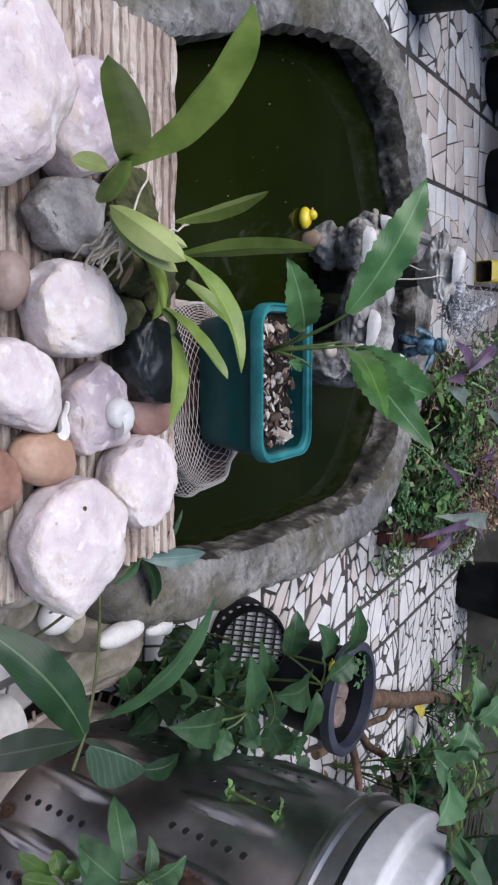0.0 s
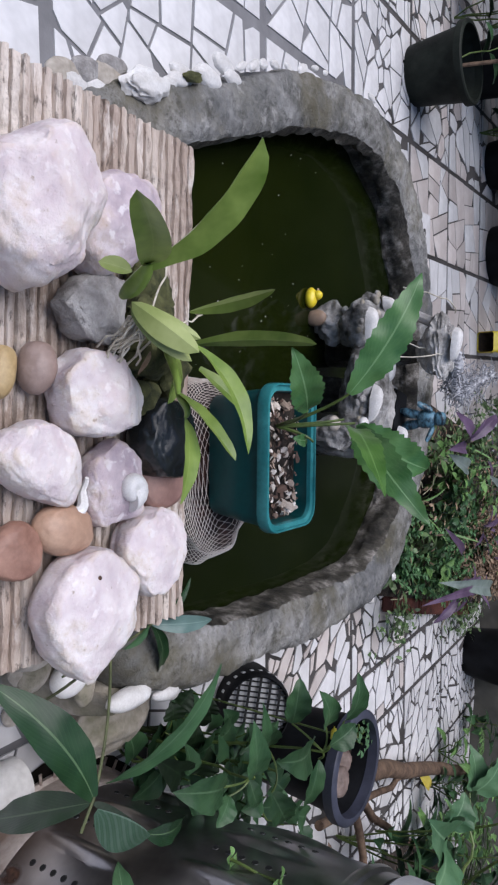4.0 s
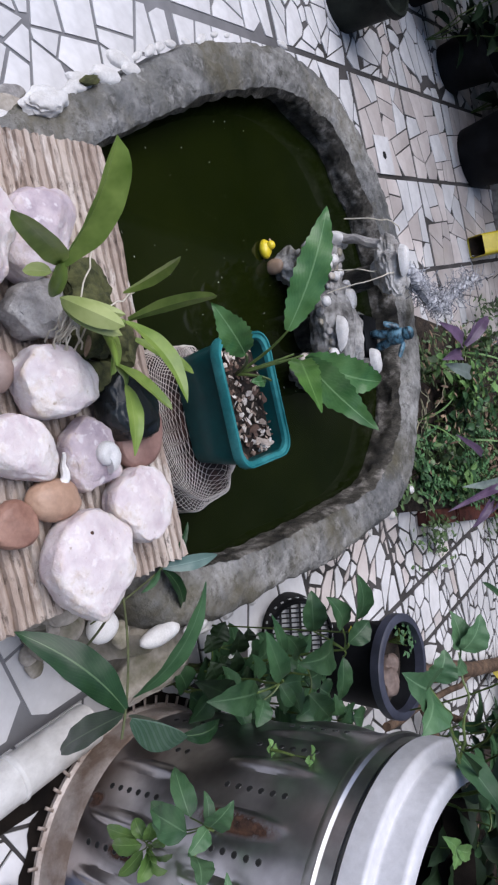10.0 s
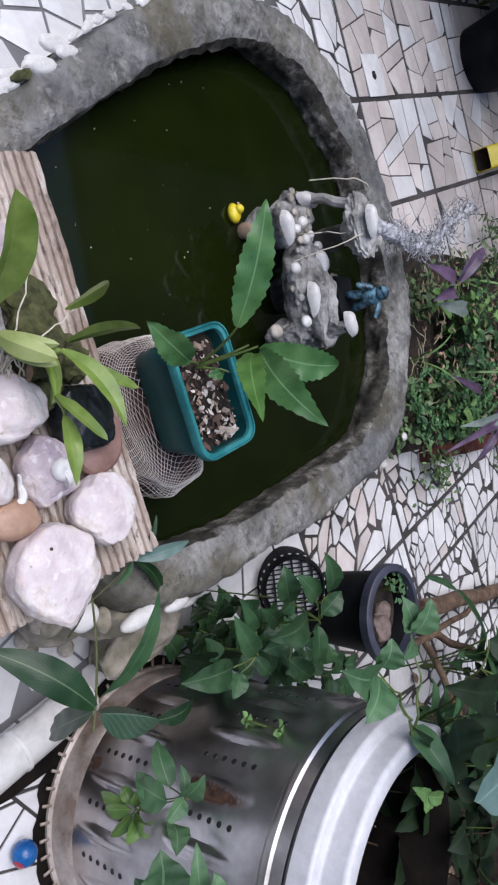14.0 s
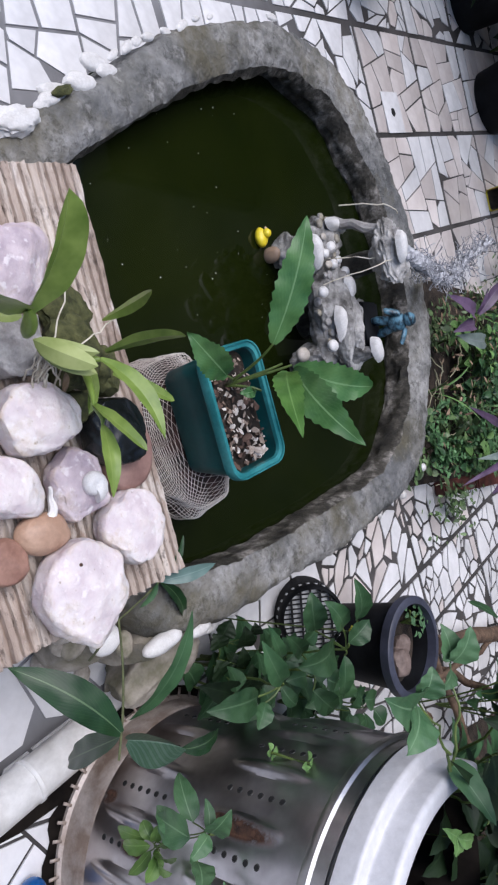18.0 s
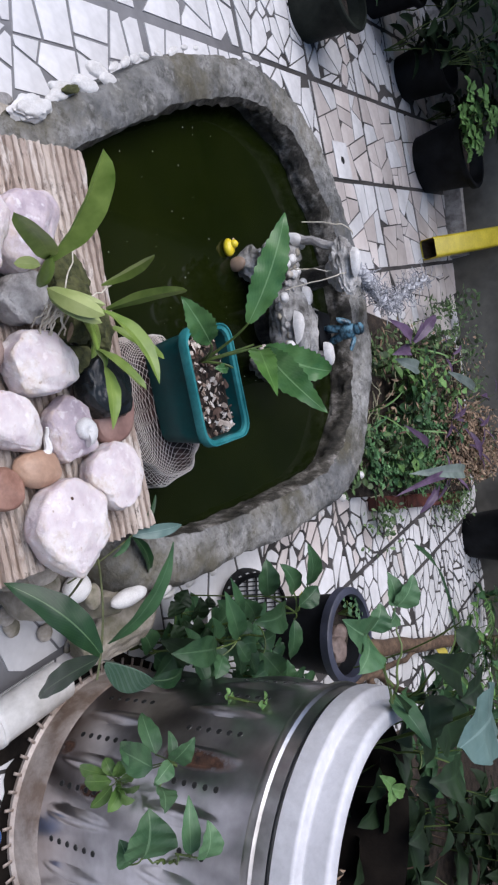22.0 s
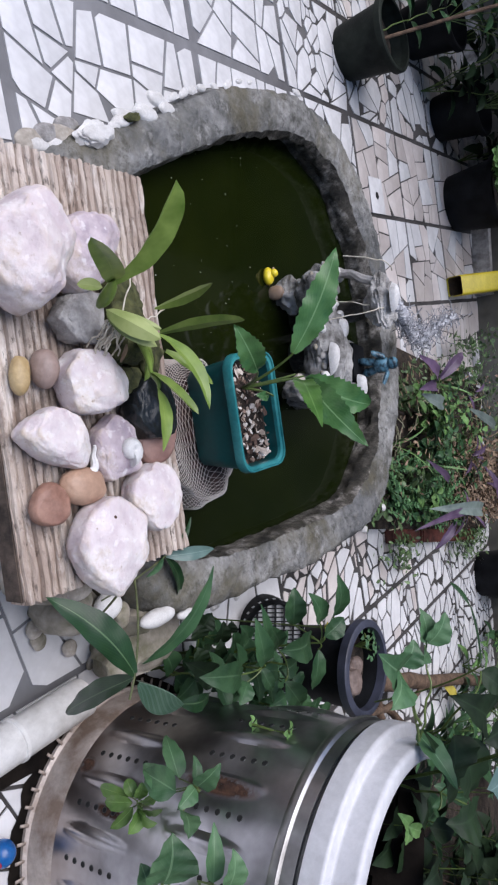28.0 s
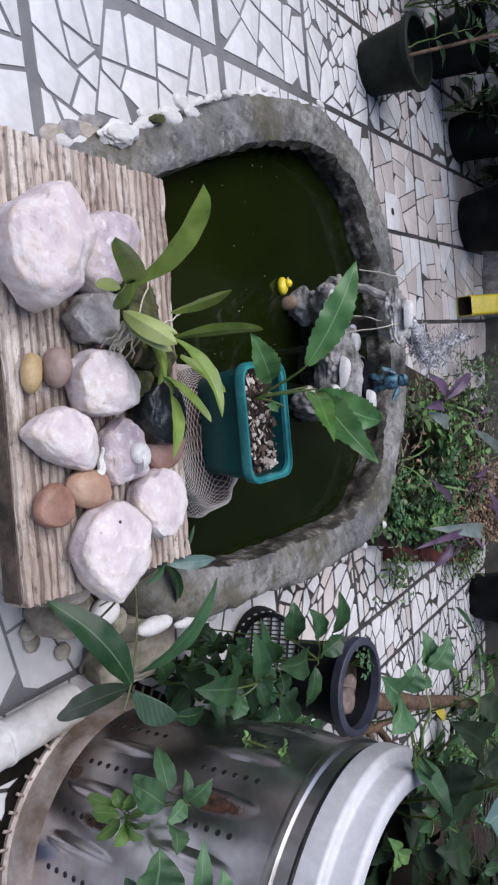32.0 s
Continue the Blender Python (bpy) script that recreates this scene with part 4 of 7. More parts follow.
for k, (x, y, w, d) in enumerate([(0.248, 0.575, 0.050, 0.06), (0.288, 0.630, 0.075, 0.10), (0.312, 0.712, 0.06, 0.08)]):
    rock("footing_stone", x, y, w, d, 0.156 if k < 2 else 0.19, M["slab"], 50 + k, "mossy beige stone packed against the foot of the pond", 0.9, base=0.0, facets=5, rough=0.09, group="stones by the rim")
rr = random.Random(15)
for tier in range(6):
    for k in range(9):
        x = -0.05 + 0.28 * (k + rr.random()) / 9
        z = 0.003 + 0.03 * tier
        y = 0.458 + max(0.0, x) * 0.02 - (0.165 - z) * 0.25 + rr.uniform(-0.012, 0.008)
        rock("heap_stone", x, y, rr.uniform(0.045, 0.08), rr.uniform(0.035, 0.05), rr.uniform(0.026, 0.036), M[("pale_stone", "slab", "pale_stone")[(k + tier) % 3]], 500 + 10 * tier + k, "pale tan stone in the heap along the pond's near edge", rr.uniform(-0.5, 0.5), base=z, facets=4, rough=0.07, cut=0.8, group="stones heaped along the near rim")
for k in range(4):
    f = (k + rr.random()) / 4
    rock("ground_stone", 0.33 + 0.06 * f + rr.uniform(-0.02, 0.02), 0.60 + 0.14 * f + rr.uniform(-0.02, 0.02), rr.uniform(0.025, 0.05), rr.uniform(0.02, 0.035), rr.uniform(0.010, 0.02), M[("pale_stone", "slab")[k % 2]], 700 + k, "flat pale stone lying on the floor beside the pond", rr.uniform(-1.5, 1.5), base=0.003, facets=5, rough=0.08, cut=0.78, group="stones on the floor")
rock("egg_shell", 0.280, 0.632, 0.046, 0.054, 0.034, M["white_shell"], 57, "smooth white egg-shaped shell under the rock", 0.3, base=0.152, facets=0, rough=0.03, group="shells on the pond rim")
rock("long_shell", 0.307, 0.716, 0.030, 0.082, 0.028, M["shell"], 58, "long smooth white shell leaning on the pond rim", 0.15, base=0.184, facets=0, rough=0.04, group="shells on the pond rim")
rock("long_shell", 0.312, 0.80, 0.022, 0.055, 0.02, M["shell"], 59, "long smooth white shell leaning on the pond rim", 0.1, base=0.18, facets=0, rough=0.05, group="shells on the pond rim")
rock("rim_boulder", 0.375, 0.80, 0.11, 0.20, 0.15, M["slab"], 55, "mossy grey stone at the foot of the pond", 0.4, base=0.0, group="")

# ---- orchid ----
orchid = thing("orchid_plant", (-0.12, 0.53, BOARD), "bare-root orchid with broad strap leaves on a mossy clump", "plant")
def local(p, th):
    return Vector(p) - Vector(th.location)
for a, b, r in (((-0.135, 0.462, 0.335), (-0.152, 0.436, 0.388), 0.009), ((-0.105, 0.50, 0.34), (-0.098, 0.520, 0.388), 0.007), ((-0.11, 0.53, 0.332), (-0.045, 0.505, 0.385), 0.005), ((-0.045, 0.505, 0.385), (-0.024, 0.503, 0.399), 0.004)):
    bm = tube(bmesh.new(), [local(p, orchid) for p in arc(a, b, 0.006)], [r * k for k in (0.5, 0.85, 1, 1, 0.95, 0.85, 0.75, 0.6, 0.4)], 10)
    part("pseudobulb", bm, M["orchid"], orchid, "green swollen stem")
for k, (b, t, w, sag, fold, form) in enumerate([((-0.150, 0.435, 0.385), (-0.237, 0.417, 0.508), 0.044, 0.05, 0.34, "spoon"), ((-0.152, 0.436, 0.385), (-0.147, 0.315, 0.483), 0.028, 0.05, 0.16, "spoon"), ((-0.161, 0.585, 0.318), (-0.168, 0.562, 0.443), 0.022, 0.08, 0.2, "lance"),
                                                ((-0.112, 0.553, 0.357), (-0.103, 0.541, 0.509), 0.017, 0.06, 0.3, "strap"), ((-0.100, 0.522, 0.385), (0.001, 0.557, 0.439), 0.031, 0.10, 0.18, "lance"), ((-0.085, 0.55, 0.37), (-0.045, 0.619, 0.396), 0.018, 0.1, 0.2, "strap"),
                                                ((-0.024, 0.503, 0.399), (0.057, 0.492, 0.416), 0.027, 0.12, 0.15, "lance"), ((-0.112, 0.533, 0.334), (-0.038, 0.506, 0.372), 0.019, 0.08, 0.22, "strap"), ((-0.048, 0.505, 0.385), (0.012, 0.517, 0.453), 0.017, 0.08, 0.2, "strap")]):
    leaf(orchid, local(b, orchid), local(t, orchid), w, M["orchid"], sag=sag, fold=fold, seed=k, n=18, shape=form, wave=0.015, up=(1, 0.15, 0.2) if k == 1 else (0, 0, 1))
for k, (b, t, w) in enumerate([((-0.128, 0.462, 0.348), (-0.088, 0.503, 0.405), 0.028), ((-0.124, 0.466, 0.344), (-0.082, 0.512, 0.390), 0.022), ((-0.130, 0.470, 0.346), (-0.105, 0.515, 0.395), 0.018)]):
    leaf(orchid, local(b, orchid), local(t, orchid), w, M["bulb"], name="sheath", label="pale yellow-green leaf sheath", sag=0.12, fold=-0.25, seed=k, n=12, shape="oval", up=(0, -0.6, 1))
leaf(orchid, local((-0.150, 0.445, 0.36), orchid), local((-0.155, 0.425, 0.335), orchid), 0.018, M["bulb"], name="sheath", label="pale withered sheath", shape="oval", n=8)
leaf(orchid, local((-0.090, 0.500, 0.345), orchid), local((-0.070, 0.515, 0.32), orchid), 0.016, M["dry"], name="sheath", label="brown withered sheath", shape="lance", n=8)
rg = random.Random(3)
for k in range(26):
    a = (-0.122 + rg.uniform(-0.006, 0.006), 0.474 + rg.uniform(-0.005, 0.008), 0.352)
    b = (-0.098 + rg.uniform(-0.018, 0.026), 0.492 + rg.uniform(-0.016, 0.016), 0.312 + rg.uniform(-0.025, 0.015))
    part("root", tube(bmesh.new(), [local(p, orchid) for p in arc(a, b, rg.uniform(-0.005, 0.016), 6, 0.005, k)], 0.0012, 5), M["root"], orchid, "pale hanging root")
for k, (a, b) in enumerate([((-0.12, 0.48, 0.35), (-0.25, 0.57, 0.262)), ((-0.12, 0.52, 0.35), (-0.18, 0.63, 0.29))]):
    part("root", tube(bmesh.new(), [local(p, orchid) for p in arc(a, b, 0.02, 9, 0.004, k)], 0.001, 5), M["root"], orchid)
for k, (x, y, w, d, h) in enumerate([(-0.125, 0.550, 0.080, 0.075, 0.062), (-0.095, 0.535, 0.045, 0.04, 0.070), (-0.175, 0.560, 0.075, 0.065, 0.03), (-0.10, 0.595, 0.07, 0.06, 0.05), (-0.055, 0.555, 0.05, 0.05, 0.05)]):
    rock("moss_clump", x, y, w, d, h, M["moss"], 61 + k, "dark fibrous mossy clump under the orchid", 0.3 * k, facets=0, rough=0.3, group="")

# ---- planter, its net bag and plant ----
bag = thing("mesh_bag", (-0.006, 0.806, 0.178), "tan net bag filled with bark, half sunk under the planter", "bag")
def sack(sx, sy, sz, cuts):
    bm = bmesh.new()
    bmesh.ops.create_cube(bm, size=2)
    bmesh.ops.subdivide_edges(bm, edges=bm.edges[:], cuts=cuts, use_grid_fill=True)
    c45 = math.sqrt(0.5)
    for v in bm.verts:
        c = v.co.normalized()
        c = Vector((c.x * c45 - c.y * c45, c.x * c45 + c.y * c45, c.z))
        q = Vector([math.copysign(abs(k) ** 0.58, k) for k in c])
        n = 1 + 0.12 * noise.noise(c * 1.7 + Vector((3, 1, 2))) + 0.03 * noise.noise(c * 5)
        v.co = Vector((q.x * sx * n, q.y * sy * n, q.z * sz * n))
    return bm
part("bark_fill", sack(0.124, 0.080, 0.055, 12), M["net_fill"], bag, "dark wet bark inside the net").rotation_euler = (0, 0, radians(20))
bm = sack(0.129, 0.086, 0.059, 21)
bmesh.ops.delete(bm, geom=[v for v in bm.verts if v.co.z < -0.045], context="VERTS")
net = finish("net", bm, M["net"], bag)
net.rotation_euler = (0, 0, radians(20))
wf = net.modifiers.new("threads", "WIREFRAME")
wf.thickness, wf.use_even_offset = 0.0013, False

planter = thing("planter", (-0.031, 0.816, 0.232), "teal rectangular plastic planter with rounded corners standing in the pond", "planter")
planter.rotation_euler = (0, 0, radians(12))
def rounded(hx, hy, r, z, n=5):
    out = []
    for cx, cy, a0 in ((hx - r, hy - r, 0), (-hx + r, hy - r, 90), (-hx + r, -hy + r, 180), (hx - r, -hy + r, 270)):
        for k in range(n + 1):
            a = radians(a0 + 90 * k / n)
            out.append((cx + r * math.cos(a), cy + r * math.sin(a), z))
    return out
def loft(bm, loops, close_first=False, close_last=False):
    rings = [[bm.verts.new(p) for p in lp] for lp in loops]
    n = len(rings[0])
    for r0, r1 in zip(rings, rings[1:]):
        for k in range(n):
            bm.faces.new((r0[k], r0[(k + 1) % n], r1[(k + 1) % n], r1[k]))
    if close_first:
        bm.faces.new(rings[0][::-1])
    if close_last:
        bm.faces.new(rings[-1])
    return bm
PH = 0.108
part("body", loft(bmesh.new(), [rounded(0.080, 0.046, 0.018, 0), rounded(0.083, 0.049, 0.02, 0.004), rounded(0.090, 0.056, 0.022, 0.06), rounded(0.0935, 0.0595, 0.024, PH - 0.012), rounded(0.0890, 0.0550, 0.021, PH - 0.008), rounded(0.084, 0.050, 0.018, 0.04)], True), M["teal"], planter)
part("rim", loft(bmesh.new(), [rounded(0.0925, 0.0585, 0.023, PH - 0.018), rounded(0.0985, 0.0645, 0.027, PH - 0.017), rounded(0.0995, 0.0655, 0.028, PH - 0.014), rounded(0.0995, 0.0655, 0.028, PH - 0.002), rounded(0.0985, 0.0645, 0.027, PH),
                               rounded(0.0965, 0.0625, 0.026, PH), rounded(0.0955, 0.0615, 0.025, PH - 0.003), rounded(0.0895, 0.0555, 0.021, PH - 0.0035), rounded(0.0885, 0.0545, 0.020, PH - 0.007), rounded(0.0880, 0.0540, 0.019, PH - 0.009)]), M["teal_rim"], planter, "lighter worn rim with a ledge")
mix_ = part("soil", loft(bmesh.new(), [rounded(0.0885, 0.0545, 0.02, PH - 0.030), rounded(0.05, 0.02, 0.01, PH - 0.026)], False, True), M["soil"], planter, "dark potting mix")
rg = random.Random(12)
chips = []
for k in range(3):
    chips.append(part("wood_chip", stone((0.016, 0.012, 0.0025), 70 + k, 7, 0.4, 2, 0.6), M["chip"], mix_, "pale wood chip", at=(0, 0, PH - 0.024)))
for k in range(240):
    x, y = rg.uniform(-0.080, 0.082), rg.uniform(-0.046, 0.046)
    s = rg.choice((0.3, 0.4, 0.55, 0.75, 1.05))
    share("wood_chip", chips[k % 3], mix_, Matrix.LocRotScale((x, y, PH - 0.025 + rg.uniform(0, 0.008)), Euler((rg.uniform(-0.8, 0.8), rg.uniform(-0.8, 0.8), rg.uniform(0, 6.3))), (s * rg.uniform(0.7, 1.25), s * rg.uniform(0.7, 1.1), s)))

lily = thing("potted_plant", (-0.05, 0.83, 0.325), "broad-leaved green plant growing in the teal planter", "plant")
def stems(th, pairs, r=0.0022, lift=0.01):
    for k, (a, b) in enumerate(pairs):
        part("stem", tube(bmesh.new(), [local(p, th) for p in arc(a, b, lift, 7)], [r * (1.25 - 0.07 * i) for i in range(8)], 6), M["stem"], th)
C0 = (-0.070, 0.800, 0.318)
stems(lily, [(C0, (-0.113, 0.791, 0.425)), (C0, (-0.085, 0.845, 0.412)), (C0, (-0.070, 0.690, 0.424)), (C0, (-0.090, 0.845, 0.395)), (C0, (-0.055, 0.83, 0.36))])
for k, (b, t, w, sag, fold, form) in enumerate([((-0.113, 0.791, 0.425), (-0.270, 0.799, 0.503), 0.060, 0.05, 0.07, "lance"), ((-0.080, 0.846, 0.414), (0.042, 0.815, 0.538), 0.056, 0.10, 0.10, "broad"), ((-0.082, 0.848, 0.412), (-0.040, 0.942, 0.483), 0.060, 0.08, 0.12, "oval"),
                                                ((-0.070, 0.690, 0.424), (-0.122, 0.611, 0.442), 0.044, 0.1, 0.16, "broad"), ((-0.058, 0.83, 0.350), (-0.054, 0.795, 0.348), 0.020, 0.1, 0.1, "lance"), ((-0.075, 0.825, 0.418), (0.020, 0.70, 0.525), 0.042, 0.1, 0.1, "broad")]):
    leaf(lily, local(b, lily), local(t, lily), w, M["lily_young" if k == 5 else "lily"], sag=sag, fold=fold, seed=k, n=36, shape=form, wave=0.04, teeth=12 if k != 4 else 0, up=(0.1, -0.75, 0.65))

# ---- rock ledge with pebbles ----
ledge = thing("rock_ledge", (-0.25, 1.20, 0.0), "small concrete rock ledge in the pond studded with pebbles and shells", "rock ledge")
def lump(name, c, size, seed, rough=0.16, material="ledge"):
    bm = stone(size, seed, 9, rough * 1.3, 5, 0.66)
    return part(name, bm, M[material], ledge, at=local(c, ledge))
lump("front_block", (-0.350, 1.208, 0.170), (0.085, 0.065, 0.10), 108, 0.2, "cap")
lump("front_block", (-0.19, 1.225, 0.285), (0.15, 0.035, 0.06), 110, 0.12, "cap")
lump("front_block", (-0.345, 1.195, 0.245), (0.12, 0.10, 0.10), 101)
lump("front_block", (-0.22, 1.20, 0.25), (0.22, 0.085, 0.09), 102)
lump("front_block", (-0.125, 1.18, 0.21), (0.07, 0.07, 0.10), 103)
part("post", stone((0.05, 0.05, 0.34), 104, 5, 0.12, 4, 0.7), M["wet_concrete"], ledge, "dark wet post", at=local((-0.30, 1.26, 0.22), ledge))
lump("cap", (-0.300, 1.238, 0.378), (0.140, 0.090, 0.060), 109, 0.22, "cap")
lump("pillar", (-0.125, 1.245, 0.20), (0.07, 0.07, 0.25), 105)
lump("shelf", (-0.17, 1.245, 0.265), (0.15, 0.08, 0.085), 106)
lump("beam", (-0.185, 1.195, 0.285), (0.16, 0.03, 0.05), 107, 0.1)
for x in (-0.33, -0.22, -0.13):
    part("leg", stone((0.08, 0.06, 0.26), int(-x * 100), 5, 0.12, 3, 0.7), M["wet_concrete"], ledge, "dark wet support", at=local((x, 1.262, 0.10), ledge))
part("stick", tube(bmesh.new(), [local(p, ledge) for p in arc((-0.385, 1.20, 0.285), (-0.335, 1.235, 0.40), 0.0, 6, 0.004)], 0.010, 8), M["stone_grey"], ledge, "grey weathered stick")
rg = random.Random(21)
for k in range(24):
    s = rg.uniform(0.009, 0.018)
    part("pebble", stone((s * 1.3, s, s), 220 + k, 3, 0.07, 2, 0.85), M["cap"] if k % 3 else M["slab"], ledge, at=local((rg.uniform(-0.385, -0.31), rg.uniform(1.180, 1.225), 0.212 + rg.uniform(-0.012, 0.006)), ledge))
for k in range(70):
    x = rg.uniform(-0.40, -0.09)
    y = rg.uniform(1.15, 1.21)
    z = 0.258 + (y - 1.15) * 0.5 - (0.04 if x > -0.15 else 0) + rg.uniform(-0.008, 0.008)
    s = rg.uniform(0.007, 0.014)
    part("pebble", stone((s * 1.4, s, s), 120 + k, 3, 0.07, 2, 0.85), M["stone_grey"] if k % 3 else M["slab"], ledge, at=local((x, y, z), ledge))
for k, (x, y, s) in enumerate([(-0.350, 1.162, 0.014), (-0.363, 1.211, 0.014), (-0.333, 1.185, 0.022), (-0.310, 1.206, 0.016), (-0.297, 1.170, 0.016), (-0.289, 1.225, 0.020), (-0.318, 1.163, 0.018), (-0.242, 1.140, 0.022), (-0.128, 1.090, 0.028), (-0.300, 1.187, 0.020), (-0.345, 1.20, 0.012), (-0.14, 1.15, 0.024)]):
    part("pebble", stone((s, s * 1.1, s * 0.8), 170 + k, 3, 0.06, 3, 0.85), M["shell"] if k % 4 else M["pale_stone"], ledge, at=local((x, y, 0.284 if y > 1.12 else 0.255), ledge))
for k, (x, y, z, s, w, r) in enumerate([(-0.321, 1.135, 0.270, 0.064, 0.42, 0.35), (-0.378, 1.206, 0.272, 0.070, 0.34, 1.5), (-0.257, 1.217, 0.283, 0.046, 0.6, 0.5), (-0.186, 1.179, 0.275, 0.064, 0.42, 0.15), (-0.130, 1.250, 0.305, 0.056, 0.55, 0.6), (-0.305, 1.212, 0.404, 0.056, 0.42, 0.25)]):
    shell(x - ledge.location.x, y - ledge.location.y, z + 0.012, s * 1.1, r, 0.1, 140 + k, parent=ledge, wide=w, high=0.26)
for k, (a, b) in enumerate([((-0.372, 1.249, 0.40), (-0.395, 1.158, 0.33)), ((-0.29, 1.23, 0.40), (-0.25, 1.12, 0.30)), ((-0.28, 1.23, 0.38), (-0.31, 1.17, 0.27))]):
    part("twig", tube(bmesh.new(), [local(p, ledge) for p in arc(a, b, 0.03, 12, 0.002, k)], 0.0012, 5), M["root"], ledge)

air = thing("air_plant", (-0.36, 1.45, 0.25), "grey-blue tangled air plant strands hanging from the ledge to the rim", "plant", kind="stuff")
bm = bmesh.new()
rg = random.Random(5)
knots = [Vector(p) for p in ((-0.298, 1.248, 0.40), (-0.30, 1.36, 0.375), (-0.308, 1.46, 0.34), (-0.314, 1.57, 0.305), (-0.306, 1.668, 0.29), (-0.382, 1.849, 0.27), (-0.47, 2.06, 0.26))]
spine = []
for a, b in zip(knots, knots[1:]):
    spine += [a.lerp(b, k / 12) for k in range(12)]
for turn in range(3):
    tube(bm, [p - Vector(air.location) + Vector((math.cos(k * 0.55 + turn * 2.09), 0.3 * math.sin(k * 0.9), math.sin(k * 0.55 + turn * 2.09))) * 0.009 for k, p in enumerate(spine)], [0.0095 * (1 - 0.5 * k / len(spine)) for k in range(len(spine))], 6)
for k in range(340):
    p = spine[int(len(spine) * rg.random() ** 0.55)].copy() + Vector((rg.gauss(0, 0.010), rg.gauss(0, 0.02), rg.gauss(0, 0.008)))
    d = Vector((rg.gauss(-0.1, 1), rg.gauss(0.7, 1), rg.gauss(-0.3, 0.6))).normalized()
    pts = [p - Vector(air.location)]
    for i in range(rg.randint(6, 12)):
        d = (d + Vector((rg.gauss(0, 0.8), rg.gauss(0, 0.8), rg.gauss(0, 0.6)))).normalized()
        p = p + d * rg.uniform(0.004, 0.009)
        pts.append(p - Vector(air.location))
    tube(bm, pts, rg.uniform(0.0006, 0.0014), 4)
part("strands", bm, M["lichen"], air)

duck = thing("toy_duck", (-0.385, 1.147, WATER), "tiny yellow rubber duck floating beside the ledge", "toy duck")
bm = stone((0.040, 0.030, 0.024), 0, 0, 0.06, 3)
part("body", bm, M["duck"], duck, at=(0, 0, 0.007))
part("head", stone((0.019, 0.019, 0.019), 1, 0, 0.02, 3), M["duck"], duck, at=(-0.006, 0.004, 0.019))
part("beak", stone((0.008, 0.008, 0.004), 2, 0, 0.02, 2), M["stone_tan"], duck, "orange beak", at=(-0.016, 0.003, 0.019))
rock("brown_pebble", -0.350, 1.166, 0.034, 0.022, 0.045, M["stone_tan"], 131, "brown pebble at the water line", base=0.13, facets=2, rough=0.04, group="")

bm = bmesh.new()
for a, b, r in (((-0.012, 0, 0), (-0.006, 0, 0.045), 0.007), ((0.012, 0.004, 0), (0.006, 0, 0.045), 0.007), ((0, 0, 0.04), (0, 0, 0.08), 0.013), ((-0.012, 0, 0.075), (-0.026, -0.01, 0.045), 0.005), ((0.012, 0, 0.075), (0.028, -0.016, 0.06), 0.005), ((0, 0, 0.08), (0, -0.002, 0.104), 0.010)):
    tube(bm, arc(a, b, 0.0, 5), [r * k for k in (0.7, 1, 1.05, 1, 0.95, 0.7)], 10)
fig = finish("toy_figure", bm, M["blue"])
fig.location, fig.rotation_euler, fig.scale = (-0.172, 1.275, 0.306), (-0.15, 0, 0.5), (1.35, 1.35, 0.80)
tagged(fig, "small blue plastic toy figure standing on the ledge", "toy figure")

tagged(finish("black_block", box(bmesh.new(), -0.226, 1.236, 0.270, -0.132, 1.296, 0.306, 0.004), M["black_plastic"], smooth=False), "small black plastic block under the toy figure", "block")
rg = random.Random(77)
bm = bmesh.new()
for k in range(46):
    p = CENTRE + Vector((rg.gauss(-0.12, 0.16), rg.gauss(-0.05, 0.2)))
    r = rg.uniform(0.0006, 0.0016)
    bm.faces.new([bm.verts.new((p.x + r * math.cos(a), p.y + r * 0.7 * math.sin(a), WATER + 0.001)) for a in (0, 1.2, 2.4, 3.7, 5.0)])
tagged(finish("floating_specks", bm, M["shell"], smooth=False), "pale specks of debris floating on the water", "debris", kind="stuff")

# ---- steel drum ----
drum = thing("steel_drum", (0.700, 0.822, 0.0), "old perforated stainless steel washing machine drum used as a planter", "drum")
R0, R1, HB = 0.222, 0.240, 0.485
SEG, ROWS_N, COLS = 432, 84, 18
bm = bmesh.new()
rows = []
for i in range(ROWS_N + 1):
    s = i / ROWS_N
    z = 0.045 + (HB - 0.045) * s
    row = []
    for k in range(SEG):
        a = 2 * math.pi * k / SEG
        r = R0 + (R1 - R0) * s
        for half in (0, 1):
            cz = 0.16 if half == 0 else 0.365
            ph = (a / (2 * math.pi) * COLS + 0.5 * half) % 1 - 0.5
            dz, da = (z - cz) / 0.075, ph / 0.16
            q = dz * dz + da * da
            if q < 1:
                r += 0.0085 * (1 - q)
        row.append(bm.verts.new((r * math.cos(a), r * math.sin(a), z)))
    rows.append(row)
for r0, r1 in zip(rows, rows[1:]):
    for k in range(SEG):
        bm.faces.new((r0[k], r0[(k + 1) % SEG], r1[(k + 1) % SEG], r1[k]))
part("shell", bm, M["steel_shell"], drum, "dented stainless steel side with embossed ribs")
part("base_rim", lathe(bmesh.new(), [(0.15, 0.006), (R0 + 0.004, 0.004), (R0 + 0.010, 0.008), (R0 + 0.010, 0.014), (R0 + 0.004, 0.018), (R0 + 0.0030, 0.05), (R0 + 0.0028, 0.070), (R0 + 0.0010, 0.0745)], 96), M["rim_brown"], drum, "brown rust-stained bottom edge")
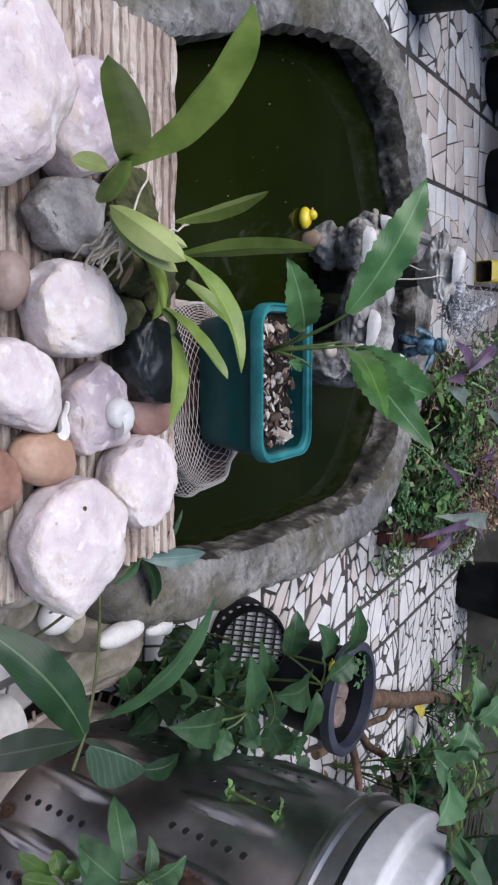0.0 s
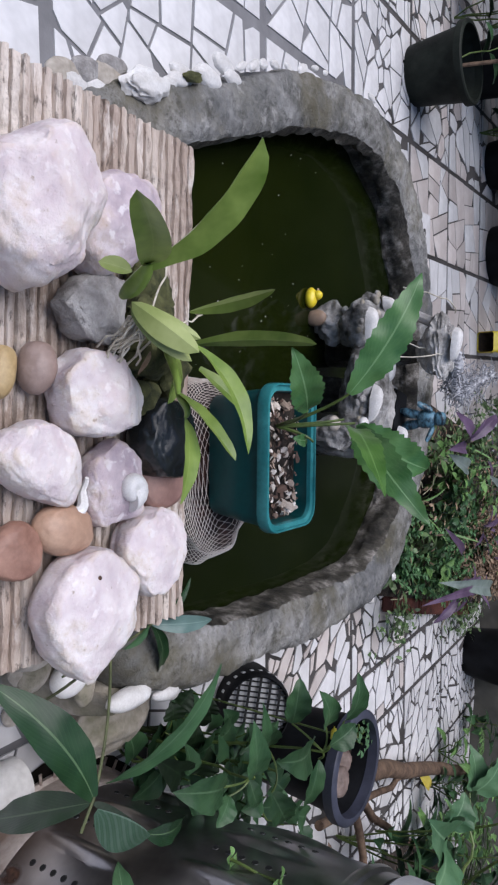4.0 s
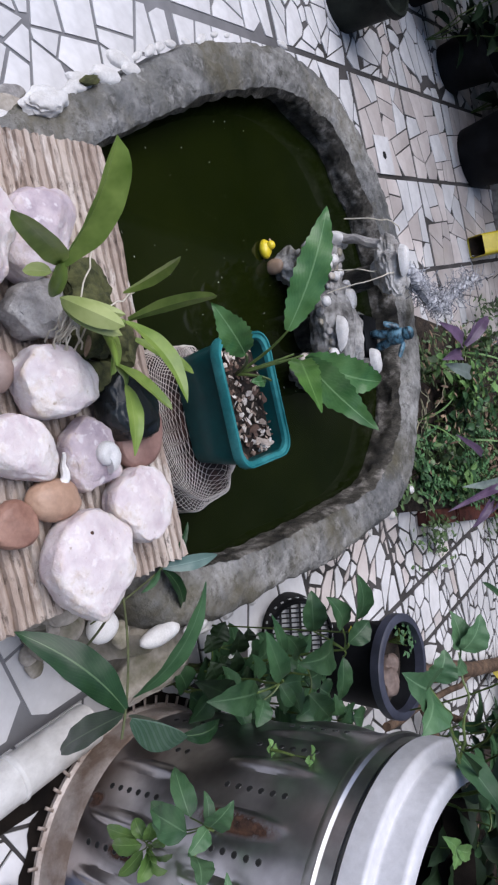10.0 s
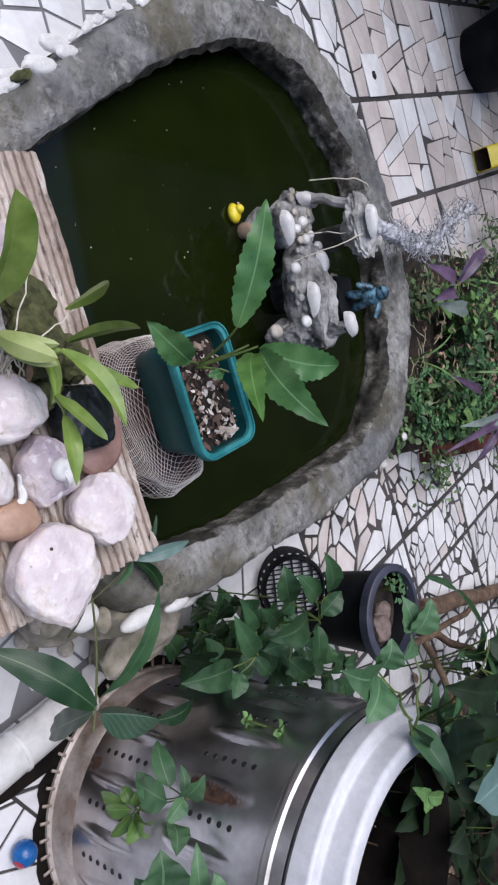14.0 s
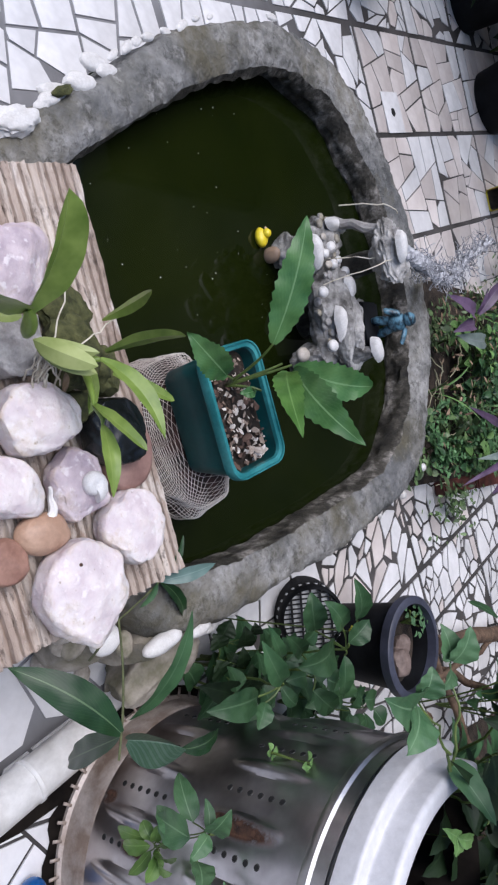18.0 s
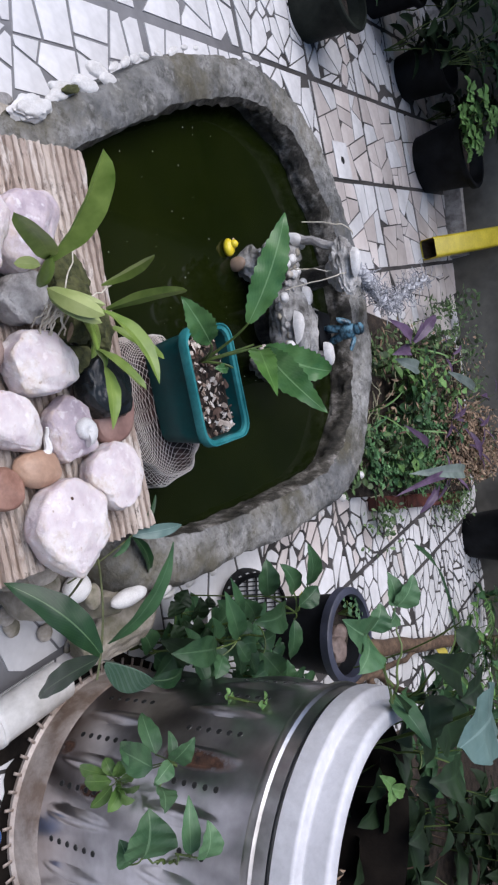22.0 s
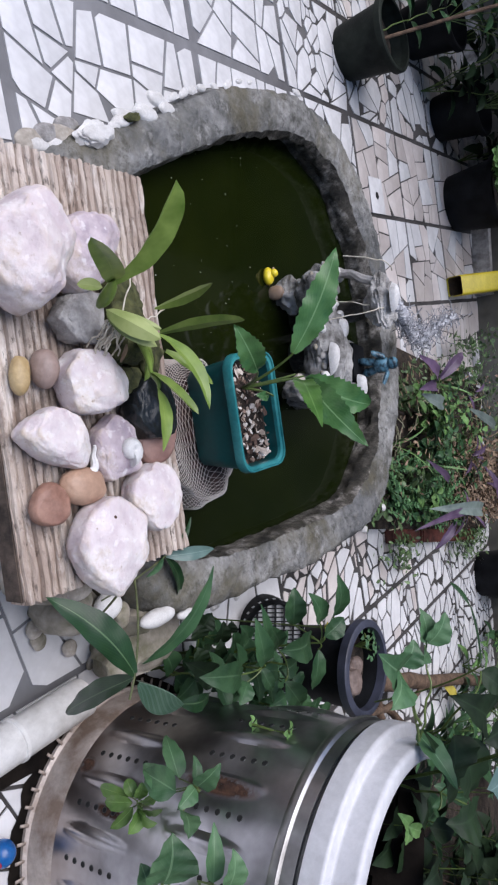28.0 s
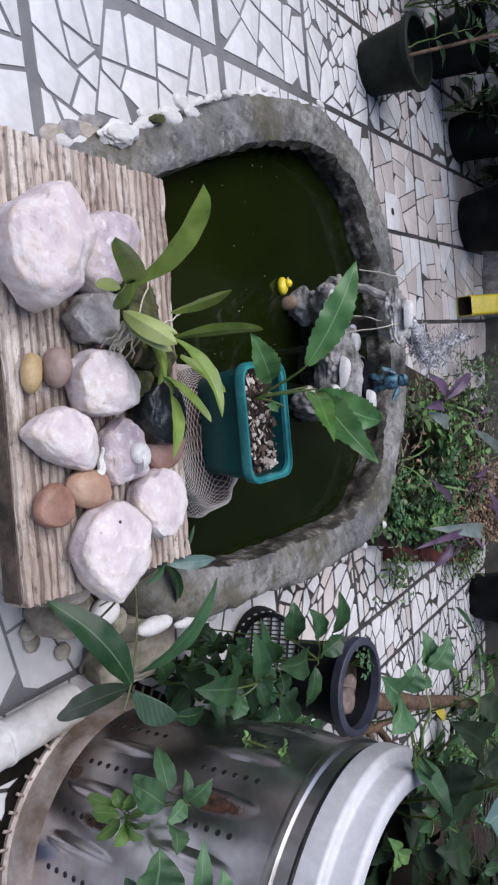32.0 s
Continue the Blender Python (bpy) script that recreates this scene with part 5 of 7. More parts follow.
part("neck_band", lathe(bmesh.new(), [(R1 - 0.002, HB - 0.008), (R1 + 0.004, HB - 0.005), (R1 + 0.0065, HB + 0.001), (R1 + 0.005, HB + 0.008), (R1 + 0.0006, HB + 0.011), (R1 + 0.0004, HB + 0.030), (R1 - 0.002, HB + 0.031)], 96, (140, 350)), M["steel"], drum, "bright rolled steel band")
part("seam", lathe(bmesh.new(), [(R1 - 0.002, HB + 0.028), (R1 + 0.000, HB + 0.035), (R1 + 0.004, HB + 0.036), (R1 + 0.004, HB + 0.040)], 96, (140, 350)), M["steel_dark"], drum, "dark steel seam")
part("balance_ring", lathe(bmesh.new(), [(R1 + 0.003, HB + 0.038), (R1 + 0.006, HB + 0.040), (R1 + 0.006, HB + 0.044), (R1 + 0.0058, HB + 0.0665), (R1 + 0.0057, HB + 0.0680), (R1 + 0.0045, HB + 0.0705), (R1 + 0.0025, HB + 0.0720), (R1 + 0.0005, HB + 0.0725), (R1 - 0.0010, HB + 0.0726), (R1 - 0.0115, HB + 0.0732), (R1 - 0.0130, HB + 0.0735), (R1 - 0.0140, HB + 0.075), (R1 - 0.0143, HB + 0.077), (R1 - 0.0147, HB + 0.1015), (R1 - 0.0149, HB + 0.103), (R1 - 0.0165, HB + 0.1065), (R1 - 0.0195, HB + 0.1085), (R1 - 0.0225, HB + 0.109), (R1 - 0.0235, HB + 0.1091), (R1 - 0.034, HB + 0.1095), (R1 - 0.039, HB + 0.107), (R1 - 0.041, HB + 0.101), (R1 - 0.041, HB + 0.04)], 80, (158, 345)), M["white_plastic"], drum, "grey-white plastic balance ring at the mouth")
# Inner wall and soil have the drum's deep shade put into their colour.
part("inner_wall", lathe(bmesh.new(), [(R1 - 0.003, HB + 0.016), (R1 - 0.012, HB - 0.01), (R0 - 0.006, 0.10)], 64), M["shade_grime"], drum, "inside of the drum, its deep shade painted near black")
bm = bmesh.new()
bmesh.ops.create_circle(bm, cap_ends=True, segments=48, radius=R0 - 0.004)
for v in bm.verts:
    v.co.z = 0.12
part("soil", bm, M["shade_grime"], drum, "soil deep inside the drum, painted near black for shade")
bm = lathe(bmesh.new(), [(0.0050, -0.0005), (0.0043, 0.0008), (0.0036, 0.0007), (0.0030, -0.0015)], 12)
lip = None
hole = None
for col in range(COLS):
    for half in (0, 1):
        a = 2 * math.pi * (col + 0.5 * half) / COLS
        deg = math.degrees(a) % 360
        if not 130 < deg < 310:
            continue
        for j in range(6):
            z = (0.108 if half == 0 else 0.315) + j * 0.0195
            s = (z - 0.045) / (HB - 0.045)
            r = R0 + (R1 - R0) * s
            mtx = Matrix.Translation((r * math.cos(a), r * math.sin(a), z)) @ Matrix.Rotation(a, 4, "Z") @ Matrix.Rotation(radians(90), 4, "Y")
            if lip is None:
                lip = part("hole_lip", bm, M["steel_dark"], drum)
                hb = bmesh.new()
                bmesh.ops.create_circle(hb, cap_ends=True, segments=12, radius=0.0036)
                hole = part("hole", hb, M["hole"], lip, "punched drain hole")
                lip.matrix_local = mtx
                hole.matrix_local = Matrix.Translation((0, 0, 0.0006))
            else:
                share("hole", hole, share("hole_lip", lip, drum, mtx), Matrix.Translation((0, 0, 0.0006)))
tab = None
for k in range(24):
    a = radians(150 + k * 6.5)
    mtx = Matrix.Translation(((R0 + 0.007) * math.cos(a), (R0 + 0.007) * math.sin(a), 0.014)) @ Matrix.Rotation(a, 4, "Z")
    if tab is None:
        tab = part("tab", box(bmesh.new(), -0.001, -0.0025, 0, 0.017, 0.0025, 0.002), M["rim_brown"], drum)
        tab.matrix_local = mtx
    else:
        share("tab", tab, drum, mtx)

# ---- plants round the drum ----
def rosette(rg, c, n, spread, length, rise=0.3):
    """Leaf spots radiating round c."""
    out = []
    for k in range(n):
        a = 2 * math.pi * (k + rg.uniform(-0.3, 0.3)) / n
        b = Vector(c) + Vector((math.cos(a), math.sin(a), rg.uniform(-0.2, 0.4))) * spread
        t = b + Vector((math.cos(a), math.sin(a), rg.uniform(-0.3, rise))) * length * rg.uniform(0.7, 1.1)
        out.append((b, t))
    return out

def bushy(name, root, label, ends, material, length, width, nodes=5, shape="lance", seed=0, start=0.35, r=0.0022, droop=0.1):
    """A plant whose stems bear pairs of leaves at their nodes, smaller towards the tip."""
    th = thing(name, root, label, "plant")
    rg = random.Random(seed)
    for e in ends:
        pts = arc(root, e, 0.015, 10, 0.006, seed)
        part("stem", tube(bmesh.new(), [local(p, th) for p in pts], [r * (1.3 - 0.08 * i) for i in range(11)], 6), M["stem"], th)
        turn = rg.uniform(0, 3.1)
        for k in range(nodes):
            s = start + (1 - start) * k / max(1, nodes - 1)
            b = pts[min(10, int(round(s * 10)))]
            size = 1.0 - 0.45 * k / nodes
            turn += 1.35
            for half in (0, math.pi):
                a = turn + half + rg.uniform(-0.3, 0.3)
                d = Vector((math.cos(a), math.sin(a), rg.uniform(-0.35, 0.45))).normalized()
                L = length * size * rg.uniform(0.75, 1.15)
                leaf(th, local(b + d * 0.006, th), local(b + d * L, th), width * size * rg.uniform(0.8, 1.15), material, sag=droop, seed=k, shape=shape, fold=0.14, n=8, wave=0.03)
    return th

def sprig(name, root, label, nodes, spots, material, shape="heart", r=0.002, seed=0, fold=0.16, sag=0.12, fat=1.0):
    """A plant with stems from its root to its nodes, and leaves given by base, tip and width."""
    th = thing(name, root, label, "plant")
    for k, e in enumerate(nodes):
        part("stem", tube(bmesh.new(), [local(p, th) for p in arc(root, e, 0.012, 9, 0.004, seed + k)], [r * (1.3 - 0.07 * i) for i in range(10)], 6), M["stem"], th)
    for k, (b, t, w) in enumerate(spots):
        b, t = Vector(b), Vector(t)
        near_node = min((Vector(n) for n in nodes), key=lambda n: (n - b).length)
        if (near_node - b).length > 0.008:
            part("stalk", tube(bmesh.new(), [local(p, th) for p in arc(near_node, b, 0.004, 5)], r * 0.6, 5), M["stem"], th)
        leaf(th, local(b, th), local(t, th), w * fat, material, sag=sag, seed=seed + k, shape=shape, fold=fold, n=14, wave=0.04, up=(0.0, -0.5, 1.0))
    return th

rg = random.Random(31)
mango = thing("mango_seedling", (0.30, 0.60, 0.17), "young seedling with long dark glossy leaves beside the pond", "plant")
part("stem", tube(bmesh.new(), [local(p, mango) for p in arc((0.215, 0.585, 0.27), (0.341, 0.517, 0.340), 0.008, 8)] + [local((0.372, 0.512, 0.335), mango)], 0.0016, 8), M["twig_green"], mango)
part("stem", tube(bmesh.new(), [local(p, mango) for p in arc((0.30, 0.60, 0.17), (0.215, 0.585, 0.27), 0.008, 8)], 0.0018, 8), M["twig_green"], mango)
part("stem", tube(bmesh.new(), [local(p, mango) for p in arc((0.262, 0.575, 0.215), (0.204, 0.696, 0.235), 0.006, 7)], 0.0013, 6), M["twig_green"], mango)
for k, (b, t, w, mt) in enumerate([((0.341, 0.517, 0.340), (0.232, 0.410, 0.295), 0.050, "mango"), ((0.330, 0.530, 0.340), (0.204, 0.577, 0.425), 0.030, "weed"), ((0.40, 0.61, 0.335), (0.405, 0.69, 0.325), 0.030, "mango"),
                                   ((0.205, 0.695, 0.235), (0.198, 0.785, 0.262), 0.026, "blue_leaf"), ((0.205, 0.695, 0.235), (0.290, 0.765, 0.192), 0.024, "mango"), ((0.203, 0.70, 0.236), (0.143, 0.729, 0.26), 0.014, "mango"), ((0.202, 0.695, 0.236), (0.170, 0.665, 0.245), 0.014, "mango"), ((0.205, 0.69, 0.235), (0.235, 0.655, 0.228), 0.013, "weed")]):
    leaf(mango, local(b, mango), local(t, mango), w, M[mt], sag=0.1, fold=0.12, seed=k, n=18, wave=0.03)
leaf(mango, local((0.345, 0.515, 0.338), mango), local((0.421, 0.545, 0.172), mango), 0.043, M["mango"], sag=0.06, fold=0.12, seed=9, n=18, wave=0.03, up=(-0.45, -0.30, 0.85))
leaf(mango, local((0.352, 0.525, 0.340), mango), local((0.402, 0.615, 0.338), mango), 0.05, M["striped"], sag=0.08, fold=-0.55, seed=3, n=16, label="silvery striped drooping leaf", shape="lance", up=(-0.7, -0.1, 0.8))

def tuft(name, root, label, heads, material, length, width, n=7, shape="oval", seed=1, spread=0.012):
    """A plant of several stems, each ending in a rosette."""
    th = thing(name, root, label, "plant")
    rg = random.Random(seed)
    for c in heads:
        part("stem", tube(bmesh.new(), [local(p, th) for p in arc(root, c, 0.01, 7)], 0.002, 6), M["stem"], th)
        for k, (b, t) in enumerate(rosette(rg, c, n, spread, length)):
            leaf(th, local(b, th), local(t, th), width * rg.uniform(0.75, 1.15), material, sag=0.12, seed=k, shape=shape, fold=0.14)
    return th

sprig("weed_sprout", (0.538, 0.661, 0.308), "young green weed growing out of the drum's side", [(0.515, 0.628, 0.34)], [((0.513, 0.632, 0.312), (0.47, 0.662, 0.26), 0.026), ((0.526, 0.619, 0.318), (0.51, 0.616, 0.258), 0.037), ((0.513, 0.629, 0.345), (0.48, 0.643, 0.33), 0.013), ((0.515, 0.628, 0.349), (0.481, 0.639, 0.383), 0.027), ((0.517, 0.626, 0.347), (0.535, 0.591, 0.344), 0.021), ((0.542, 0.605, 0.342), (0.559, 0.575, 0.376), 0.028), ((0.526, 0.62, 0.306), (0.502, 0.624, 0.25), 0.025)], M["mid_leaf"], "heart", seed=4, r=0.0018, fat=1.25)
sprig("weed_sprout", (0.57, 0.638, 0.221), "small round-leaved weed on the drum", [(0.553, 0.615, 0.245)], [((0.55, 0.616, 0.228), (0.544, 0.606, 0.178), 0.023), ((0.555, 0.613, 0.239), (0.557, 0.596, 0.199), 0.025), ((0.55, 0.617, 0.238), (0.527, 0.618, 0.222), 0.02), ((0.553, 0.615, 0.249), (0.529, 0.613, 0.283), 0.022), ((0.556, 0.613, 0.252), (0.544, 0.599, 0.31), 0.02), ((0.557, 0.611, 0.259), (0.582, 0.58, 0.262), 0.024), ((0.56, 0.61, 0.242), (0.583, 0.58, 0.226), 0.021), ((0.55, 0.616, 0.245), (0.525, 0.617, 0.255), 0.02), ((0.561, 0.609, 0.257), (0.56, 0.589, 0.309), 0.017)], M["weed_light"], "oval", seed=5, r=0.0016)
sprig("weed_sprout", (0.64, 0.6, 0.346), "pale broad-leaved weed in front of the drum", [(0.60, 0.565, 0.40), (0.62, 0.562, 0.34)], [((0.617, 0.562, 0.345), (0.553, 0.567, 0.355), 0.056), ((0.596, 0.566, 0.425), (0.53, 0.58, 0.416), 0.02), ((0.595, 0.565, 0.448), (0.547, 0.567, 0.456), 0.028), ((0.629, 0.558, 0.324), (0.594, 0.55, 0.315), 0.026)], M["mid_leaf"], "heart", seed=6, r=0.002, fat=1.3)
sprig("weed_plant", (0.43, 0.93, 0.0), "broad-leaved green weed growing between the pond and the drum", [(0.398, 0.835, 0.32), (0.371, 0.945, 0.37), (0.417, 0.944, 0.3)], [((0.39, 0.828, 0.33), (0.302, 0.761, 0.36), 0.03), ((0.355, 0.834, 0.33), (0.283, 0.778, 0.36), 0.019), ((0.401, 0.791, 0.31), (0.384, 0.684, 0.31), 0.042), ((0.416, 0.807, 0.31), (0.446, 0.777, 0.315), 0.029), ((0.362, 0.942, 0.35), (0.364, 0.831, 0.36), 0.045), ((0.326, 0.961, 0.39), (0.248, 0.924, 0.42), 0.029), ((0.359, 0.942, 0.38), (0.33, 0.98, 0.4), 0.033), ((0.385, 0.955, 0.36), (0.46, 0.962, 0.34), 0.028), ((0.337, 0.946, 0.37), (0.278, 0.894, 0.38), 0.033), ((0.343, 0.938, 0.32), (0.275, 0.927, 0.33), 0.037), ((0.389, 0.944, 0.28), (0.337, 0.887, 0.3), 0.029), ((0.445, 0.937, 0.3), (0.498, 0.99, 0.3), 0.037), ((0.398, 0.835, 0.32), (0.44, 0.867, 0.32), 0.021)], M["weed"], "broad", seed=200, r=0.0026, fat=1.15)
sprig("weed_plant", (0.45, 0.95, 0.0), "low dark weed with small heart-shaped leaves", [(0.40, 0.90, 0.12), (0.38, 0.93, 0.12), (0.43, 0.87, 0.18)], [((0.434, 0.85, 0.2), (0.384, 0.756, 0.22), 0.032), ((0.437, 0.885, 0.2), (0.392, 0.882, 0.22), 0.034), ((0.376, 0.888, 0.14), (0.346, 0.88, 0.14), 0.025), ((0.358, 0.899, 0.14), (0.331, 0.918, 0.15), 0.028), ((0.393, 0.952, 0.14), (0.349, 0.941, 0.16), 0.026), ((0.379, 0.979, 0.14), (0.354, 0.978, 0.15), 0.022), ((0.41, 0.909, 0.14), (0.395, 0.928, 0.14), 0.024), ((0.416, 0.873, 0.16), (0.385, 0.859, 0.16), 0.031), ((0.419, 0.924, 0.16), (0.379, 0.919, 0.17), 0.019)], M["shaded_dark_weed"], "heart", seed=210, r=0.0018, fat=1.5)
for k, (root, ends) in enumerate([((0.43, 0.97, 0.0), [(0.40, 0.95, 0.24), (0.43, 0.90, 0.22), (0.40, 1.02, 0.22)]), ((0.46, 1.02, 0.0), [(0.44, 0.98, 0.26), (0.47, 1.05, 0.24), (0.42, 1.06, 0.2)]), ((0.44, 0.88, 0.0), [(0.43, 0.84, 0.22), (0.45, 0.92, 0.22)]), ((0.54, 1.12, 0.0), [(0.52, 1.10, 0.2), (0.57, 1.14, 0.22), (0.50, 1.18, 0.16)]), ((0.60, 1.18, 0.0), [(0.58, 1.22, 0.2), (0.63, 1.16, 0.24), (0.62, 1.28, 0.18)])]):
    bushy("undergrowth", root, "dark low weed in the shade between the pond and the drum", ends, M["weed"], 0.075, 0.06, 3, "heart", 220 + k, 0.45)
tuft("tiny_weed", (0.472, 0.768, 0.385), "tiny pale green weed growing out of the drum", [(0.466, 0.762, 0.35), (0.464, 0.757, 0.42)], M["young"], 0.014, 0.011, 4, seed=11, spread=0.003)
fl = thing("yellow_flower", (0.348, 0.965, 0.0), "small yellow weed flower on a thin stem", "flower")
part("stem", tube(bmesh.new(), [local(p, fl) for p in arc((0.36, 1.0, 0.0), (0.348, 0.965, 0.37), 0.01, 7)], 0.0015, 5), M["stem"], fl)
for k in range(6):
    a = k * 1.047
    leaf(fl, local((0.348, 0.965, 0.37), fl), local((0.348 + 0.011 * math.cos(a), 0.965 + 0.011 * math.sin(a), 0.374), fl), 0.009, M["flower"], name="petal", shape="oval", n=5)

sprig("vine", (0.475, 0.835, 0.590), "broad-leaved vine climbing out of the drum's mouth", [(0.357, 0.770, 0.594), (0.336, 0.851, 0.600)], [((0.353, 0.766, 0.596), (0.316, 0.674, 0.610), 0.054), ((0.360, 0.764, 0.596), (0.390, 0.700, 0.612), 0.056), ((0.352, 0.772, 0.598), (0.316, 0.784, 0.612), 0.040), ((0.333, 0.850, 0.602), (0.283, 0.848, 0.596), 0.036), ((0.334, 0.853, 0.604), (0.288, 0.866, 0.628), 0.042), ((0.340, 0.848, 0.602), (0.352, 0.80, 0.61), 0.030), ((0.462, 0.841, 0.588), (0.523, 0.824, 0.650), 0.036)], M["mid_leaf"], "heart", seed=15, r=0.0018, fat=1.0)
sprig("vine", (0.62, 1.02, 0.40), "dark leafy vine crowding the far edge of the drum", [(0.50, 0.96, 0.60), (0.44, 1.0, 0.62), (0.60, 0.99, 0.56)], [((0.475, 1.014, 0.63), (0.404, 0.856, 0.635), 0.048), ((0.474, 0.9, 0.62), (0.561, 0.923, 0.6), 0.061), ((0.625, 0.977, 0.56), (0.442, 0.805, 0.61), 0.025), ((0.502, 1.082, 0.64), (0.512, 1.006, 0.63), 0.053), ((0.41, 1.039, 0.62), (0.449, 1.089, 0.64), 0.032), ((0.505, 0.98, 0.6), (0.622, 1.062, 0.58), 0.057), ((0.686, 1.161, 0.56), (0.682, 1.066, 0.54), 0.059), ((0.543, 1.087, 0.6), (0.565, 1.012, 0.6), 0.05)], M["shaded_dark_weed"], "heart", seed=16, r=0.0024, fat=1.35)
gv = thing("wild_grass", (0.394, 1.011, 0.63), "long bent blade of grass beside the drum", "plant")
for b, t, w in [((0.394, 1.011, 0.63), (0.277, 0.878, 0.66), 0.011), ((0.279, 0.878, 0.66), (0.238, 0.801, 0.66), 0.009)]:
    leaf(gv, local(b, gv), local(t, gv), w, M["weed"], shape="strap", fold=0.2)
part("stem", tube(bmesh.new(), [local(p, gv) for p in arc((0.49, 1.05, 0.42), (0.394, 1.011, 0.63), 0.02, 8)], 0.0015, 5), M["stem"], gv)
bl = thing("big_leaf", (0.62, 0.98, 0.40), "large bluish green leaf standing over the drum's mouth", "plant")
part("stem", tube(bmesh.new(), [local(p, bl) for p in arc((0.62, 0.98, 0.40), (0.488, 0.927, 0.70), 0.02, 7)], 0.003, 6), M["stem"], bl)
for b, t, w in [((0.488, 0.927, 0.7), (0.482, 0.744, 0.72), 0.071)]:
    leaf(bl, local(b, bl), local(t, bl), w * 1.35, M["blue_leaf"], sag=0.1, fold=0.06, shape="oval", wave=0.04, n=14)
sprig("seedling", (0.70, 0.96, 0.12), "small pale seedling inside the drum", [(0.669, 0.996, 0.50)], [((0.669, 0.996, 0.5), (0.633, 0.955, 0.5), 0.023), ((0.669, 0.996, 0.5), (0.691, 1.048, 0.5), 0.025), ((0.669, 0.996, 0.5), (0.705, 1.004, 0.49), 0.024)], M["young"], "heart", seed=18, r=0.0014)
# Plants in and behind the drum take their gloom from the leaf colour.
bushy("inner_plant", (0.80, 0.86, 0.12), "green plant deep inside the drum, its shade put into the leaf colour", [(0.84, 0.92, 0.26), (0.86, 0.80, 0.24)], M["shaded_dark_weed"], 0.08, 0.05, 3, "heart", 19, 0.5)
bushy("back_vine", (0.86, 0.98, 0.12), "dark vine hiding the far edge of the drum", [(0.60, 1.06, 0.52), (0.70, 1.08, 0.50), (0.76, 1.09, 0.56), (0.88, 1.03, 0.56), (0.95, 0.93, 0.56)], M["shaded_dark_weed"], 0.10, 0.065, 4, "heart", 26, 0.65)
dead = thing("dry_twigs", (0.70, 0.82, 0.12), "dry stems and dead leaves inside the drum", "twigs")
rg = random.Random(23)
for k in range(26):
    a = Vector((0.70 + rg.uniform(-0.14, 0.14), 0.82 + rg.uniform(-0.12, 0.12), 0.12))
    part("twig", tube(bmesh.new(), [local(p, dead) for p in arc(a, a + Vector((rg.uniform(-0.1, 0.1), rg.uniform(-0.1, 0.1), rg.uniform(0.12, 0.38))), 0.01, 6, 0.004, k)], 0.0018, 5), M["bark"], dead)
for k in range(14):
    a = Vector((0.70 + rg.uniform(-0.14, 0.1), 0.82 + rg.uniform(-0.14, 0.14), 0.13))
    leaf(dead, local(a, dead), local(a + Vector((rg.uniform(-0.05, 0.05), rg.uniform(-0.05, 0.05), 0.02)), dead), 0.03, M["dry"], name="dead_leaf", shape="oval", n=6, wave=0.1)

for k, (deg, z) in enumerate([(252, 0.585), (258, 0.578), (264, 0.572), (247, 0.59)]):
    a = Vector((0.70 + 0.195 * math.cos(radians(deg)), 0.822 + 0.195 * math.sin(radians(deg)), z))
    leaf(dead, local(a, dead), local(a + Vector((0.03, 0.025 + 0.008 * k, -0.03)), dead), 0.03, M["dry"], name="dead_leaf", shape="oval", n=7, wave=0.14)

# ---- pots ----
def pot(name, loc, r, h, material, label, slots=False, rim=0.008, group=""):
    th = thing(name, loc, label, "pot", group)
    part("body", lathe(bmesh.new(), [(0.001, 0.002), (r * 0.78, 0), (r * 0.80, 0.006), (r * 0.97, h - 0.02), (r * 0.94, h - 0.02), (r * 0.80, h * 0.6)], 48), material, th)
    part("rim", lathe(bmesh.new(), [(r * 0.96, h - 0.024), (r + rim, h - 0.022), (r + rim, h - 0.003), (r + rim * 0.6, h), (r * 0.95, h), (r * 0.93, h - 0.02)], 48), material, th)
    bm = bmesh.new()
    bmesh.ops.create_circle(bm, cap_ends=True, segments=32, radius=r * 0.93)
    for v in bm.verts:
        v.co.z = h - 0.055
    part("soil", bm, M["soil"], th)
    if slots:
        for k in range(22):
            a = 2 * math.pi * k / 22
            b = part("slot", box(bmesh.new(), -0.002, -0.004, 0.0, 0.002, 0.004, 0.035), M["metal_grey"], th, "worn slotted edge", smooth=False)
            b.location, b.rotation_euler = (r * 0.805 * math.cos(a), r * 0.805 * math.sin(a), 0.01), (0, 0.1, a)
    return th
pot("plant_pot", (0.514, 1.372, 0), 0.099, 0.25, M["black_plastic"], "black plastic nursery pot beside the pond", rim=0.012)
rock("pot_stone", 0.515, 1.385, 0.05, 0.045, 0.04, M["pink_stone"], 141, "pinkish broken stone inside the black pot", base=0.19, group="")
rock("pot_stone", 0.548, 1.365, 0.070, 0.06, 0.045, M["pink_stone"], 140, "reddish stone inside the black pot", base=0.19, group="")
tuft("pot_weed", (0.475, 1.415, 0.195), "small pale weeds in the black pot", [(0.455, 1.42, 0.235), (0.47, 1.445, 0.235), (0.44, 1.40, 0.23), (0.485, 1.43, 0.23), (0.45, 1.45, 0.232)], M["mid_leaf"], 0.016, 0.013, 6, seed=25)
basket = thing("net_pot", (0.425, 1.235, 0.085), "black plastic net pot lying tilted with slotted base up", "pot")
basket.rotation_euler = Vector((-0.05, -0.62, 0.78)).to_track_quat("Z", "Y").to_euler()
